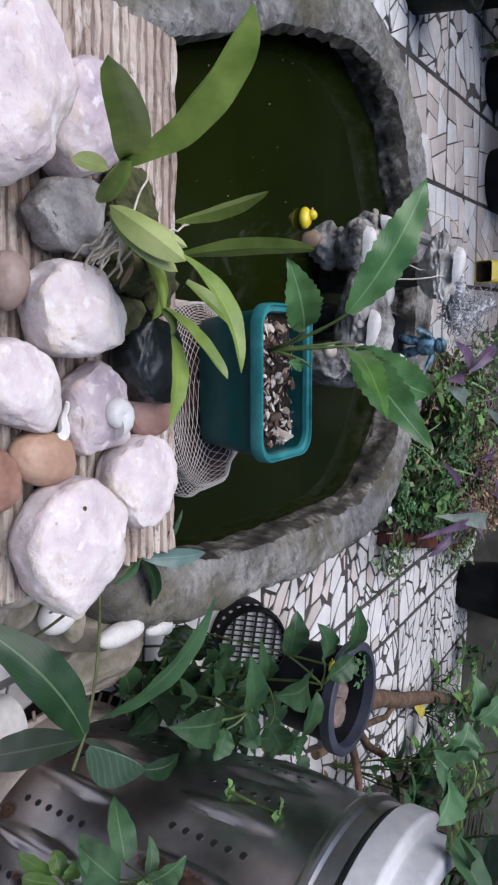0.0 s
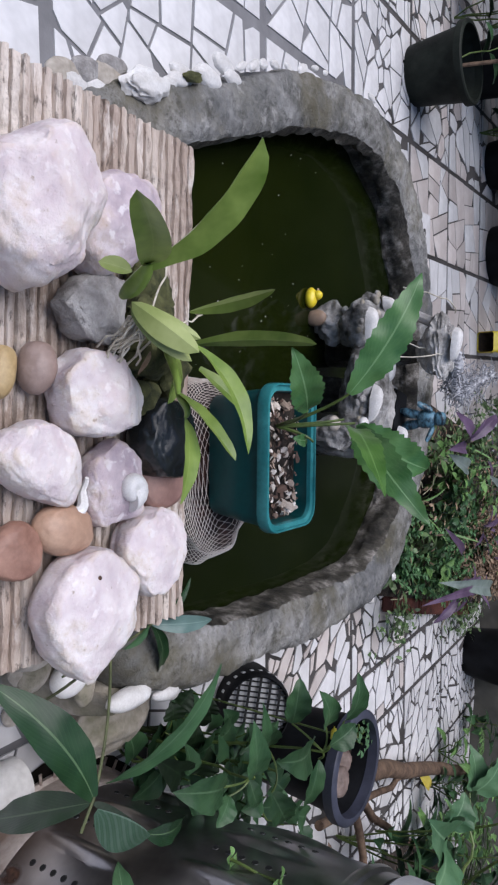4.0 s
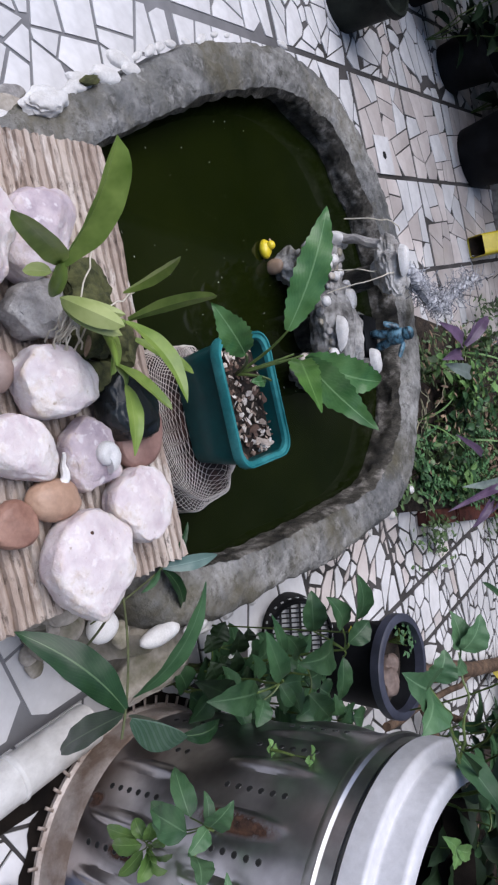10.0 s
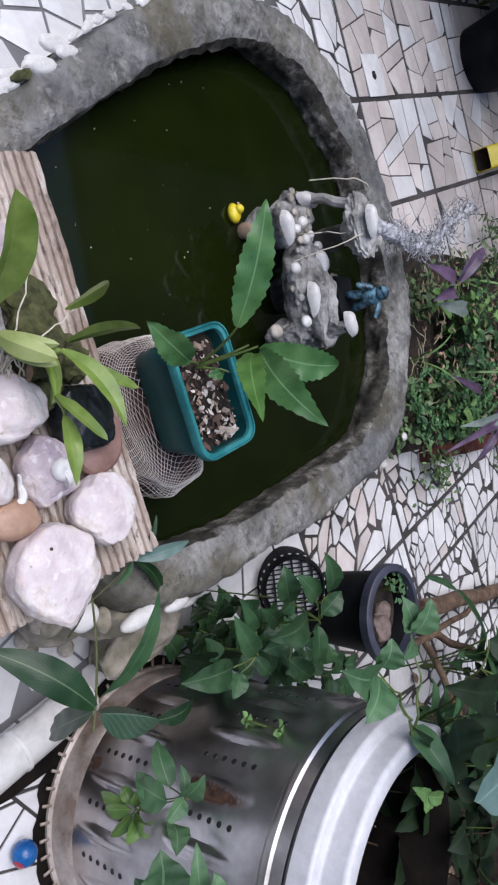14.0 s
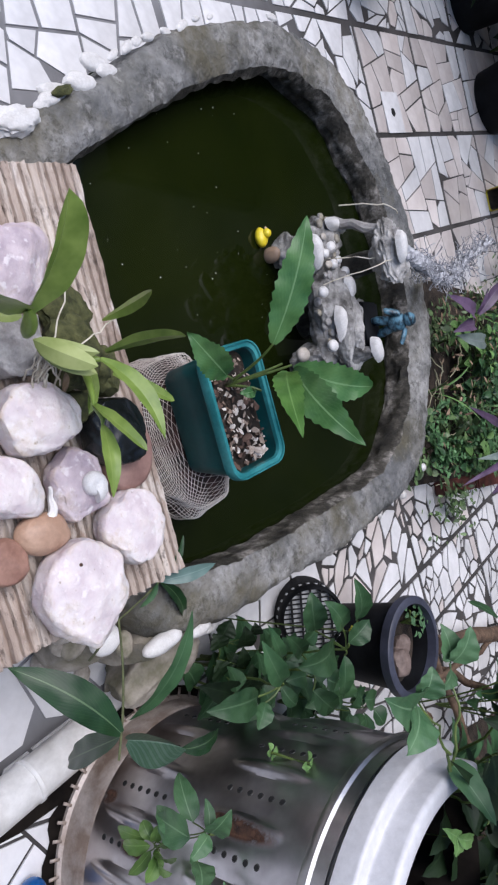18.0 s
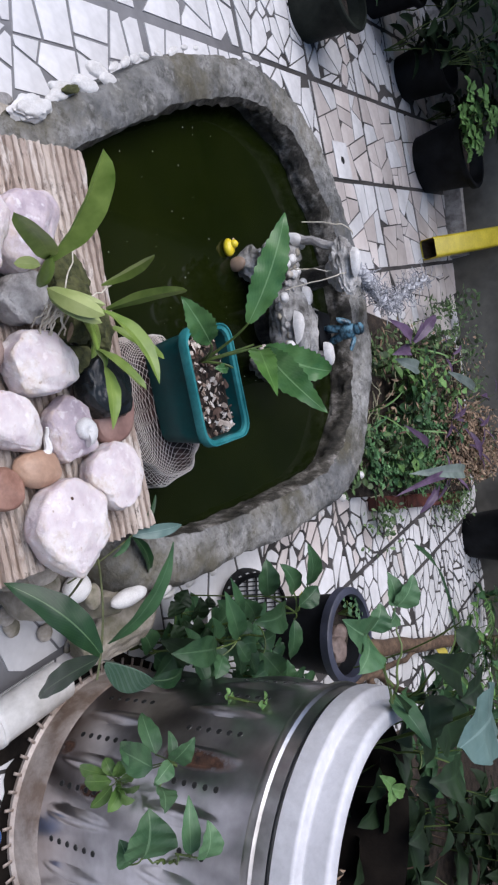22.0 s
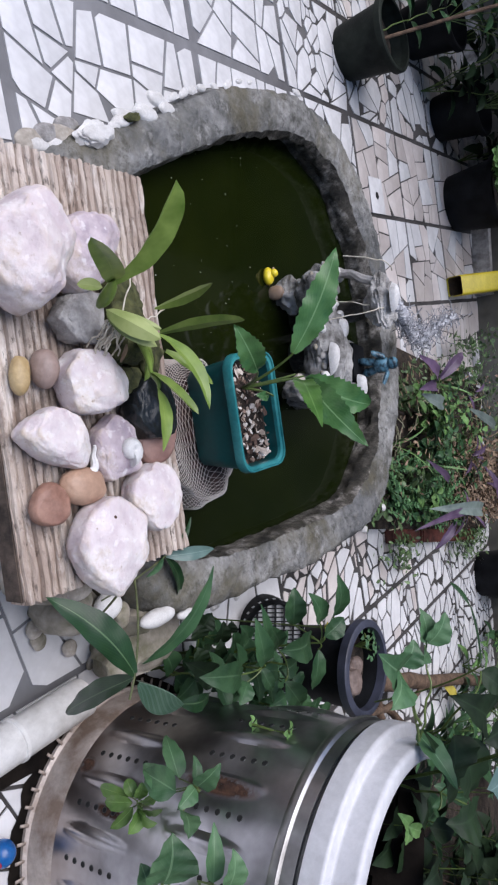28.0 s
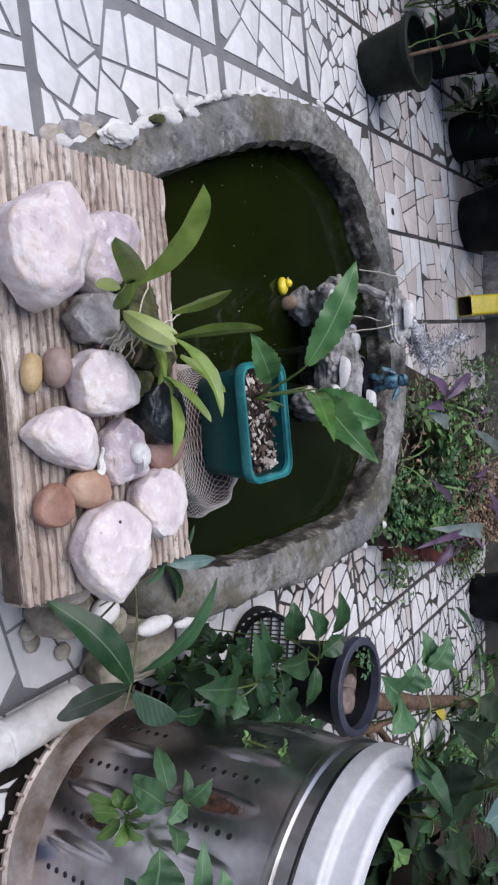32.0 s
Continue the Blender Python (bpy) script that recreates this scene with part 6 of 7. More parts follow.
part("body", lathe(bmesh.new(), [(0.066, 0.004), (0.071, 0.0), (0.074, -0.010), (0.082, -0.10), (0.078, -0.10), (0.068, -0.006), (0.064, 0.0)], 40), M["black_plastic"], basket)
for k in range(12):
    o = -0.055 + 0.01 * k
    half = math.sqrt(max(0.0, 0.066 ** 2 - o * o))
    part("slat", box(bmesh.new(), o - 0.0015, -half, -0.004, o + 0.0015, half, 0.0), M["black_plastic"], basket, smooth=False)
for k in range(5):
    o = -0.044 + 0.022 * k
    half = math.sqrt(max(0.0, 0.066 ** 2 - o * o))
    part("slat", box(bmesh.new(), -half, o - 0.0025, -0.0055, half, o + 0.0025, -0.0042), M["black_plastic"], basket, smooth=False)
# Pale pieces and backing paint the light seen through the slots.
for k in range(26):
    a = 2 * math.pi * k / 26
    s_ = part("slot", box(bmesh.new(), -0.001, -0.003, -0.006, 0.001, 0.003, 0.006), M["slot_light"], basket, "pale piece painted as light showing through a slot", smooth=False)
    s_.location, s_.rotation_euler = (0.0752 * math.cos(a), 0.0752 * math.sin(a), -0.020), (0, 0.08, a)
bm = bmesh.new()
bmesh.ops.create_circle(bm, cap_ends=True, segments=32, radius=0.066)
part("lining", bm, M["slot_light"], basket, "pale grey backing painted as light behind the slots", at=(0, 0, -0.012))
for piece in bpy.data.objects["plant_pot"].children:
    if piece.name.startswith("rim"):
        piece.data.materials[0] = M["blue_grey"]
P1 = pot("plant_pot", (-1.345, 1.86, 0), 0.108, 0.18, M["dark_pot"], "mossy dark bucket-shaped pot on the tiles")
part("stem", tube(bmesh.new(), arc((0, 0, 0.13), (-0.35, 0.62, 0.55), 0.05, 8), 0.006, 8), M["bark"], P1, "bare woody stem")
pot("plant_pot", (-1.175, 2.87, 0), 0.15, 0.22, M["black_plastic"], "black pot with succulents by the wall")
tuft("succulent", (-1.22, 2.78, 0.18), "pale green succulent in a black pot", [(-1.22, 2.67, 0.30), (-1.15, 2.65, 0.27), (-1.28, 2.69, 0.33), (-1.14, 2.75, 0.28), (-1.23, 2.77, 0.34), (-1.10, 2.69, 0.25), (-1.29, 2.61, 0.30), (-1.19, 2.59, 0.27), (-1.24, 2.71, 0.26), (-1.11, 2.62, 0.30), (-1.18, 2.70, 0.34)], M["young"], 0.044, 0.036, 10, seed=27)
pot("plant_pot", (-1.50, 2.72, 0), 0.115, 0.2, M["black_plastic"], "black plastic pot by the wall")
pot("plant_pot", (-1.72, 2.42, 0), 0.12, 0.2, M["black_plastic"], "black pot with tangled plants")
tuft("pot_plant", (-1.72, 2.42, 0.16), "dark leafy plant in a black pot", [(-1.80, 2.5, 0.34), (-1.70, 2.55, 0.34), (-1.85, 2.4, 0.36), (-1.6, 2.6, 0.4)], M["weed"], 0.09, 0.045, 7, "lance", 29)
tuft("pot_plant", (-1.50, 2.72, 0.16), "dark leafy plant in a black pot", [(-1.5, 2.9, 0.4), (-1.6, 2.95, 0.42), (-1.45, 2.8, 0.36), (-1.62, 2.8, 0.38)], M["weed"], 0.08, 0.04, 7, "lance", 33)
pot("plant_pot", (0.46, 3.02, 0), 0.12, 0.2, M["black_plastic"], "dark blue-grey pot at the end of the bed")

for k, (c, ends) in enumerate([((-1.50, 2.72, 0.17), [(-1.45, 2.80, 0.50), (-1.60, 2.78, 0.55), (-1.50, 2.9, 0.62)]), ((-1.72, 2.42, 0.17), [(-1.70, 2.55, 0.5), (-1.62, 2.6, 0.42), (-1.8, 2.5, 0.55)]), ((-1.37, 1.85, 0.12), [(-1.5, 2.05, 0.3)])]):
    bushy("pot_shrub", c, "dark leafy shrub growing in a pot by the wall", ends, M["weed"], 0.10, 0.05, 4, "lance", 300 + k, 0.4)
# Shrubs by the wall, with the corner's shade in their leaf colour.
rr = random.Random(311)
for k, c in enumerate([(-1.42, 2.98, 0.0), (-1.62, 2.95, 0.0), (-1.85, 2.80, 0.0), (-2.0, 2.55, 0.0), (-1.55, 2.55, 0.0), (-1.75, 2.15, 0.0), (-1.35, 3.02, 0.0), (-1.9, 2.2, 0.0)]):
    c = Vector(c)
    ends = [c + Vector((rr.uniform(-0.16, 0.16), rr.uniform(-0.16, 0.10), rr.uniform(0.25, 0.6))) for _ in range(4)]
    bushy("dark_shrub", c, "leafy shrub crowding the wall, its shade put into the leaf colour", ends, M["shaded_dark_weed"], 0.13, 0.055, 5, "lance", 320 + k, 0.3)
pipe = thing("yellow_tube", (-0.768, 2.752, 0.0), "yellow square plastic tube with an open end on the tiles", "tube")
pipe.rotation_euler = (radians(24), 0, radians(14))
s, w = 0.042, 0.004
def mouth(h, y):
    return [(x, y, s + z) for x, z, _ in rounded(h, h, 0.011, 0)]
bm = loft(bmesh.new(), [mouth(s - w, 0.30), mouth(s - w, 0.004), mouth(s - w * 0.5, 0.0), mouth(s, 0.004), mouth(s, 0.44)], True, True)
part("tube", bm, M["yellow"], pipe)
# Dark brown sleeve puts the shade of the tube's mouth into colour.
part("lining", loft(bmesh.new(), [mouth(s - w - 0.001, 0.29), mouth(s - w - 0.001, 0.006)], True), M["bark"], pipe, "inside of the yellow tube, its shade painted dark brown")

ball = thing("toy_ball", (0.657, 0.548, 0.0), "small blue and red rubber ball on the tiles", "ball")
part("ball", stone((0.042, 0.042, 0.042), 0, 0, 0.0, 4), M["ball_blue"], ball, at=(0, 0, 0.021))
part("cap", lathe(bmesh.new(), [(0.0001, 0.0215), (0.006, 0.0207), (0.010, 0.0189)], 24), M["ball_red"], ball, "red patch", at=(0, 0, 0.021)).rotation_euler = (1.0, 0.9, 0)

# ---- planting bed ----
bed = thing("planting_trough", (-0.085, 2.47, 0.0), "low dark terracotta trough full of mixed ground cover", "trough")
for y0, y1 in ((-0.43, -0.21), (-0.205, 0.03), (0.035, 0.36)):
    part("side", box(bmesh.new(), 0.325, y0, 0, 0.372, y1, 0.048 if y1 > 0 else 0.04, 0.005), M["terracotta"], bed, smooth=False)
part("soil", box(bmesh.new(), -0.30, -0.66, 0.0, 0.324, 0.55, 0.035), M["soil"], bed, smooth=False)
bed.rotation_euler = (0, 0, radians(-2.3))
cover = thing("ground_cover", (-0.085, 2.33, 0.08), "dense small-leaved green and brown ground cover in the trough", "plant", kind="stuff")
bm = bmesh.new()
rg = random.Random(41)
uvl = bm.loops.layers.uv.verify()
def small_leaf(bm, p, L, w, rise):
    d = Vector((rg.gauss(0, 1), rg.gauss(0, 1), rg.gauss(rise, 0.5))).normalized()
    sd = d.cross(Vector((0, 0, 1))).normalized() * w / 2
    up = Vector((0, 0, w * 0.12))
    bm.faces.new([bm.verts.new(q) for q in (p, p + d * L * 0.3 + sd * 0.9 + up, p + d * L * 0.65 + sd * 0.8 + up, p + d * L, p + d * L * 0.65 - sd * 0.8 + up, p + d * L * 0.3 - sd * 0.9 + up)])
def in_bed(x, y):
    edge = -0.27 - 0.33 * max(0.0, y - 1.9)
    return edge + 0.05 * noise.noise(Vector((y * 9, 0, 0))) < x < 0.205 + 0.04 * noise.noise(Vector((y * 7, 5, 0))) and not inside_pond(Vector((x, y)))
def inside_pond(p):
    hit = False
    for a, b in zip(outer_line, outer_line[1:] + outer_line[:1]):
        if (a.y > p.y) != (b.y > p.y) and p.x < (b.x - a.x) * (p.y - a.y) / (b.y - a.y) + a.x:
            hit = not hit
    return hit
o = Vector(cover.location)
for k in range(6500):
    x, y = rg.uniform(-0.62, 0.33), rg.uniform(1.62, 3.05)
    if not in_bed(x, y) or noise.noise(Vector((x * 6, y * 6, 4))) < -0.06:
        continue
    h = 0.09 + 0.05 * noise.noise(Vector((x * 5, y * 5, 0))) + rg.uniform(-0.05, 0.06)
    clump = noise.noise(Vector((x * 8, y * 8, 9)))
    s = 1.35 if clump > 0.12 else 0.8
    small_leaf(bm, Vector((x, y, h)) - o, rg.uniform(0.018, 0.034) * s, rg.uniform(0.011, 0.020) * s, 0.35)
for k in range(420):
    y = rg.choice((2.02, 2.08, 2.62, 2.75, 2.86)) + rg.gauss(0, 0.06)
    x = 0.25 + abs(rg.gauss(0, 0.06))
    small_leaf(bm, Vector((x, y, 0.06 - 0.15 * (x - 0.25) + rg.uniform(-0.02, 0.02))) - o, rg.uniform(0.014, 0.03), rg.uniform(0.008, 0.016), 0.2)
part("leaves", bm, M["cover"], cover, smooth=False)
bm = bmesh.new()
for k in range(4300):
    x, y = rg.gauss(0.08, 0.09), rg.gauss(2.72, 0.17)
    if rg.random() < 0.10:
        x, y = rg.uniform(-0.4, 0.25), rg.uniform(1.8, 3.0)
    if not in_bed(x, y):
        continue
    small_leaf(bm, Vector((x, y, 0.10 + rg.uniform(-0.02, 0.08))) - o, rg.uniform(0.012, 0.034), rg.uniform(0.006, 0.014), 0.1)
part("dead_leaves", bm, M["dry"], cover, "dry brown leaves", smooth=False)
bm = bmesh.new()
for k in range(70):
    x, y = rg.uniform(-0.4, 0.22), rg.uniform(1.8, 2.95)
    if in_bed(x, y):
        a = Vector((x, y, rg.uniform(0.06, 0.12)))
        d = Vector((rg.gauss(0, 1), rg.gauss(0, 1), rg.uniform(-0.2, 0.4))).normalized() * rg.uniform(0.06, 0.14)
        tube(bm, [p - o for p in arc(a, a + d, 0.012, 6, 0.004, k)], 0.0016, 4)
part("runners", bm, M["dry_stem"], cover, "pale thin runners")
sprig("purple_plant", (-0.116, 2.45, 0.05), "purple-leaved spiderwort standing over the ground cover", [(-0.234, 1.918, 0.25)], [((-0.234, 1.894, 0.25), (-0.275, 1.70, 0.275), 0.042), ((-0.243, 1.919, 0.25), (-0.304, 1.917, 0.29), 0.016), ((-0.24, 1.933, 0.25), (-0.332, 2.034, 0.29), 0.04), ((-0.209, 1.92, 0.24), (-0.19, 1.78, 0.24), 0.04)], M["purple"], "lance", seed=50)
sprig("spiderwort", (-0.10, 2.45, 0.05), "grey-green leaves of a spiderwort in the bed", [(-0.175, 2.023, 0.22), (-0.199, 2.42, 0.17)], [((-0.175, 2.023, 0.22), (-0.187, 1.84, 0.22), 0.05), ((-0.199, 2.422, 0.18), (-0.15, 2.70, 0.18), 0.045)], M["grey_leaf"], "lance", seed=52)
sprig("purple_plant", (0.12, 2.42, 0.03), "purple-edged spiderwort trailing over the bed's border", [(0.178, 2.30, 0.2), (0.10, 2.15, 0.18), (0.03, 2.52, 0.2)], [((0.072, 2.089, 0.20), (0.007, 1.85, 0.225), 0.03), ((0.185, 2.278, 0.20), (0.217, 1.80, 0.20), 0.03), ((0.021, 2.541, 0.20), (0.132, 2.633, 0.20), 0.034), ((0.20, 2.33, 0.14), (0.30, 2.25, 0.09), 0.035)], M["purple"], "lance", seed=54)
for k, (x, y) in enumerate([(-0.05, 1.95), (0.0, 2.2), (-0.12, 2.15), (0.08, 2.0), (-0.02, 2.4), (0.15, 2.6), (-0.25, 2.6), (-0.3, 2.35)]):
    gr = thing("grass_tuft", (x, y, 0.05), "thin green grass blades among the ground cover", "grass")
    for j in range(4):
        a = 2.2 * j + k
        leaf(gr, (0, 0, 0), (0.11 * math.cos(a), 0.11 * math.sin(a), 0.09 + 0.02 * j), 0.008, M["young"], shape="strap", sag=0.15, n=9)
rr = random.Random(17)
for k in range(8):
    c = Vector((rr.uniform(-0.3, 0.2), rr.uniform(2.2, 2.95), 0.06))
    bushy("purple_plant", c, "young purple spiderwort shoots in the bed", [c + Vector((rr.uniform(-0.05, 0.05), rr.uniform(-0.06, 0.02), 0.13))], M["purple"], 0.10, 0.022, 2, "lance", 400 + k, 0.7)
sprig("spiderwort", (0.16, 2.46, 0.03), "broad grey-green spiderwort leaf with purple edge", [(0.171, 2.405, 0.2)], [((0.171, 2.405, 0.20), (0.155, 1.90, 0.21), 0.055)], M["grey_leaf"], "lance", seed=56)
for k in range(16):
    rr = random.Random(70 + k)
    c = Vector((-0.26 + rr.uniform(0, 0.46), 1.80 + rr.uniform(0, 0.75), 0.05))
    ends = [c + Vector((rr.uniform(-0.07, 0.07), rr.uniform(-0.07, 0.07), rr.uniform(0.08, 0.16))) for _ in range(2)]
    bushy("bed_plant", c, "green leafy plant in the trough", ends, M["weed"] if k % 3 else M["young"], 0.06, 0.034, 4, "oval", 60 + k, 0.4)

drain = thing("floor_drain", (-0.932, 2.062, 0.0042), "white square floor tile with a small dark drain hole", "drain")
drain.rotation_euler = (0, 0, radians(13.9))
part("plate", box(bmesh.new(), -0.062, -0.055, 0, 0.062, 0.055, 0.002, 0.0006), M["tile_white_piece"], drain, smooth=False)
bm = bmesh.new()
bm.faces.new([bm.verts.new(((0.013 + 0.001 * math.cos(5 * a)) * math.cos(a), (0.013 + 0.001 * math.cos(5 * a)) * math.sin(a), 0.0028)) for a in (2 * math.pi * k / 30 for k in range(30))])
part("hole", bm, M["hole"], drain, "small dark hole", smooth=False)
rr = random.Random(631)
for k in range(14):
    c = Vector((rr.uniform(-0.02, 0.19), rr.uniform(1.80, 2.25), 0.07))
    th = thing("feathery_herb", c, "bright green feathery herb among the ground cover", "plant", kind="stuff")
    for j in range(5):
        tip = Vector((rr.uniform(-0.07, 0.07), rr.uniform(-0.07, 0.07), rr.uniform(0.05, 0.12)))
        line = arc((0, 0, 0), tip, 0.015, 8, 0.003, k * 9 + j)
        bm = tube(bmesh.new(), line, 0.0012, 4)
        bm.loops.layers.uv.verify()
        for i in range(2, 9):
            d = (line[i] - line[i - 1]).normalized()
            side = d.cross(Vector((0, 0, 1))).normalized()
            for sg in (-1, 1):
                e = (side * sg + d * 0.5).normalized()
                blade(bm, line[i], line[i] + e * 0.020 * (1.15 - i / 14), 0.011, shape="oval", n=4, seed=i)
        part("frond", bm, M["herb"], th)

# ---- sticks by the drum ----
for k, (a, b, r) in enumerate([((0.66, 1.80, 0.06), (0.93, 3.1, 0.05), 0.028), ((0.60, 1.55, 0.05), (1.0, 2.3, 0.12), 0.014), ((0.70, 1.5, 0.12), (0.78, 2.4, 0.05), 0.011), ((0.62, 1.7, 0.1), (1.2, 1.9, 0.14), 0.012)]):
    st = thing("dry_branch", a, "brown dry branch lying on the tiles", "branch", "dry branches")
    part("branch", tube(bmesh.new(), [local(p, st) for p in arc(a, b, 0.0, 10, 0.008, k)], [r * (1 - 0.04 * i) for i in range(11)], 10), M["bark"], st)
# Dark ground sheet covers the tiles where deep shade falls behind the drum.
bm = bmesh.new()
bm.faces.new([bm.verts.new((1.72 + (0.72 + 0.08 * noise.noise(Vector((math.cos(a) * 2, math.sin(a) * 2, 3)))) * math.cos(a), 2.05 + (1.20 + 0.08 * noise.noise(Vector((math.cos(a) * 2, math.sin(a) * 2, 7)))) * math.sin(a), 0.006)) for a in (2 * math.pi * k / 40 for k in range(40))])
tagged(finish("soil_patch", bm, M["soil"], smooth=False), "dark soil sheet added for the deep shade under the shrubs beside the drum", "soil", kind="structure")
# Shrubs behind the drum; the deep shade there is in their leaf colour.
rr = random.Random(83)
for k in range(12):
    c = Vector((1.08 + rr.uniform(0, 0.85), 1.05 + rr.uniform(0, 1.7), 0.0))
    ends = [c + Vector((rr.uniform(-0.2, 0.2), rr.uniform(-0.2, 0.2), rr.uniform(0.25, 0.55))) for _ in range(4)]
    bushy("dark_shrub", c, "leafy shrub behind the drum, its deep shade put into the leaf colour", ends, M["shaded_dark_weed"], 0.15, 0.08, 5, "lance" if k % 2 else "heart", 340 + k, 0.35)
rg = random.Random(81)
for k in range(4):
    c = Vector((0.74 + rg.uniform(0, 0.35), 1.35 + rg.uniform(0, 0.6), 0.0))
    ends = [c + Vector((rg.uniform(-0.14, 0.14), rg.uniform(-0.14, 0.14), rg.uniform(0.25, 0.5))) for _ in range(3)]
    bushy("shrub", c, "leafy green shrub behind the drum", ends, M["weed"], 0.12, 0.045, 5, "lance" if k % 2 else "heart", 90 + k, 0.4)

litter = thing("leaf_litter", (1.3, 1.5, 0.006), "dry brown fallen leaves on the dark soil", "leaf litter", kind="stuff")
bm = bmesh.new()
uvl = bm.loops.layers.uv.verify()
for k in range(420):
    small_leaf(bm, Vector((rg.gauss(0, 0.16), rg.gauss(-0.1, 0.3), 0.008 + rg.uniform(0, 0.03))), rg.uniform(0.02, 0.06), rg.uniform(0.012, 0.028), 0.1)
part("fallen_leaves", bm, M["dry"], litter, smooth=False)
for k in range(14):
    a = Vector((rg.uniform(1.08, 1.5), rg.uniform(1.05, 1.9), 0.0))
    e = a + Vector((rg.uniform(-0.14, 0.14), rg.uniform(-0.14, 0.14), rg.uniform(0.18, 0.4)))
    tw = thing("dry_twig", a, "thin bare brown twig standing in the soil", "twig", "dry twigs")
    part("twig", tube(bmesh.new(), [local(p, tw) for p in arc(a, e, 0.02, 9, 0.008, k)], [0.0038 * (1 - 0.07 * i) for i in range(10)], 6), M["bark"], tw)

# ---- ferns and shoots at the foot of the far wall ----
def fern(root, tips, seed):
    th = thing("fern", root, "light green fern with feathery fronds at the foot of the wall", "fern")
    for k, tip in enumerate(tips):
        bm = bmesh.new()
        line = [local(p, th) for p in arc(root, tip, 0.05, 22, 0.003, seed + k)]
        tube(bm, line, [0.0018 * (1 - 0.035 * i) for i in range(len(line))], 5)
        for i in range(3, len(line) - 1):
            d = (line[i + 1] - line[i]).normalized()
            side = d.cross(Vector((0, 0, 1))).normalized()
            s = i / len(line)
            L = 0.075 * math.sin(math.pi * min(1.0, 0.25 + s * 0.75)) + 0.006
            for sg in (-1, 1):
                e = (side * sg + d * 0.45 - Vector((0, 0, 0.22))).normalized()
                w = d * 0.0055
                p = line[i]
                bm.faces.new([bm.verts.new(q) for q in (p - w * 0.5, p + e * L * 0.35 - w, p + e * L * 0.75 - w * 0.6, p + e * L, p + e * L * 0.7 + w * 0.7, p + e * L * 0.3 + w, p + w * 0.5)])
        part("frond", bm, M["young"], th, smooth=False)
fern((0.98, 2.98, 0.0), [(0.66, 2.62, 0.17), (0.74, 2.80, 0.26), (0.90, 2.55, 0.22), (1.10, 2.62, 0.25), (0.82, 3.08, 0.30)], 3)
fern((1.30, 2.95, 0.0), [(1.05, 2.66, 0.22), (1.20, 2.55, 0.28), (1.45, 2.62, 0.28)], 23)
rf = random.Random(57)
for k, (x, y) in enumerate([(0.80, 2.72), (0.92, 2.88), (1.05, 2.78), (0.72, 3.02), (1.16, 2.98), (0.88, 2.56), (1.02, 2.50)]):
    c = Vector((x, y, 0.0))
    ends = [c + Vector((rf.uniform(-0.10, 0.10), rf.uniform(-0.12, 0.08), rf.uniform(0.10, 0.24))) for _ in range(3)]
    bushy("wall_shoot", c, "leafy green shoots growing at the foot of the wall", ends, M["weed"] if k % 2 else M["young"], 0.10, 0.036, 4, "lance", 800 + k, 0.25)
leaf_y = thing("yellow_leaf", (0.80, 2.40, 0.01), "withered yellow leaf among the branches", "leaf")
leaf(leaf_y, (0, 0, 0.03), (0.06, 0.07, 0.05), 0.04, M["yellow_leaf"], shape="oval", sag=0.1, n=10)

# ---- drain pipe on the floor ----
PIPE_R = 0.034
pipe = thing("drain_pipe", (0.452, 0.697, PIPE_R + 0.003), "dirty white plastic drain pipe lying on the floor beside the drum", "pipe")
pipe.rotation_euler = (0, 0, math.atan2(-0.168, 0.043))
bm = bmesh.new()
walls_r = []
for x, r in ((0.0, PIPE_R - 0.003), (0.0, PIPE_R - 0.0006), (0.0008, PIPE_R), (1.35, PIPE_R), (1.35, PIPE_R - 0.003)):
    walls_r.append([bm.verts.new((x, r * math.cos(2 * math.pi * k / 40), r * math.sin(2 * math.pi * k / 40))) for k in range(40)])
for r0, r1 in zip(walls_r, walls_r[1:] + walls_r[:1]):
    for k in range(40):
        bm.faces.new((r0[k], r0[(k + 1) % 40], r1[(k + 1) % 40], r1[k]))
part("barrel", bm, M["pvc"], pipe)
bm = bmesh.new()
rings = [[bm.verts.new((x, r * math.cos(2 * math.pi * k / 40), r * math.sin(2 * math.pi * k / 40))) for k in range(40)] for x, r in ((0.138, PIPE_R - 0.001), (0.140, PIPE_R + 0.0022), (0.146, PIPE_R + 0.0022), (0.148, PIPE_R - 0.001))]
for r0, r1 in zip(rings, rings[1:]):
    for k in range(40):
        bm.faces.new((r0[k], r0[(k + 1) % 40], r1[(k + 1) % 40], r1[k]))
part("collar", bm, M["pvc"], pipe, "raised ring round the pipe")

# Flat black strip for dirt by the pipe and the shade beside it.
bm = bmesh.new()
streak_edge = lambda y, side: 0.533 + 0.016 * (0.70 - y) / 0.15 + side * (0.019 + 0.006 * noise.noise(Vector((y * 30, side, 2)))) + 0.004 * noise.noise(Vector((y * 11, 0, 5)))
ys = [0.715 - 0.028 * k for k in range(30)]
left_side, right_side = ([bm.verts.new((streak_edge(y, sd), y, 0.0052)) for y in ys] for sd in (-1, 1))
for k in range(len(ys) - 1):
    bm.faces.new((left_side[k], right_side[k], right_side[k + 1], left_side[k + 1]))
tagged(finish("dirt_streak", bm, M["shade_grime"], smooth=False), "black band of dirt and painted shade along the drain pipe", "dirt", kind="structure")

# Sheet that paints dirt and contact shade round the drum on the tiles.
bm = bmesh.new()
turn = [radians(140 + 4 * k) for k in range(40)]
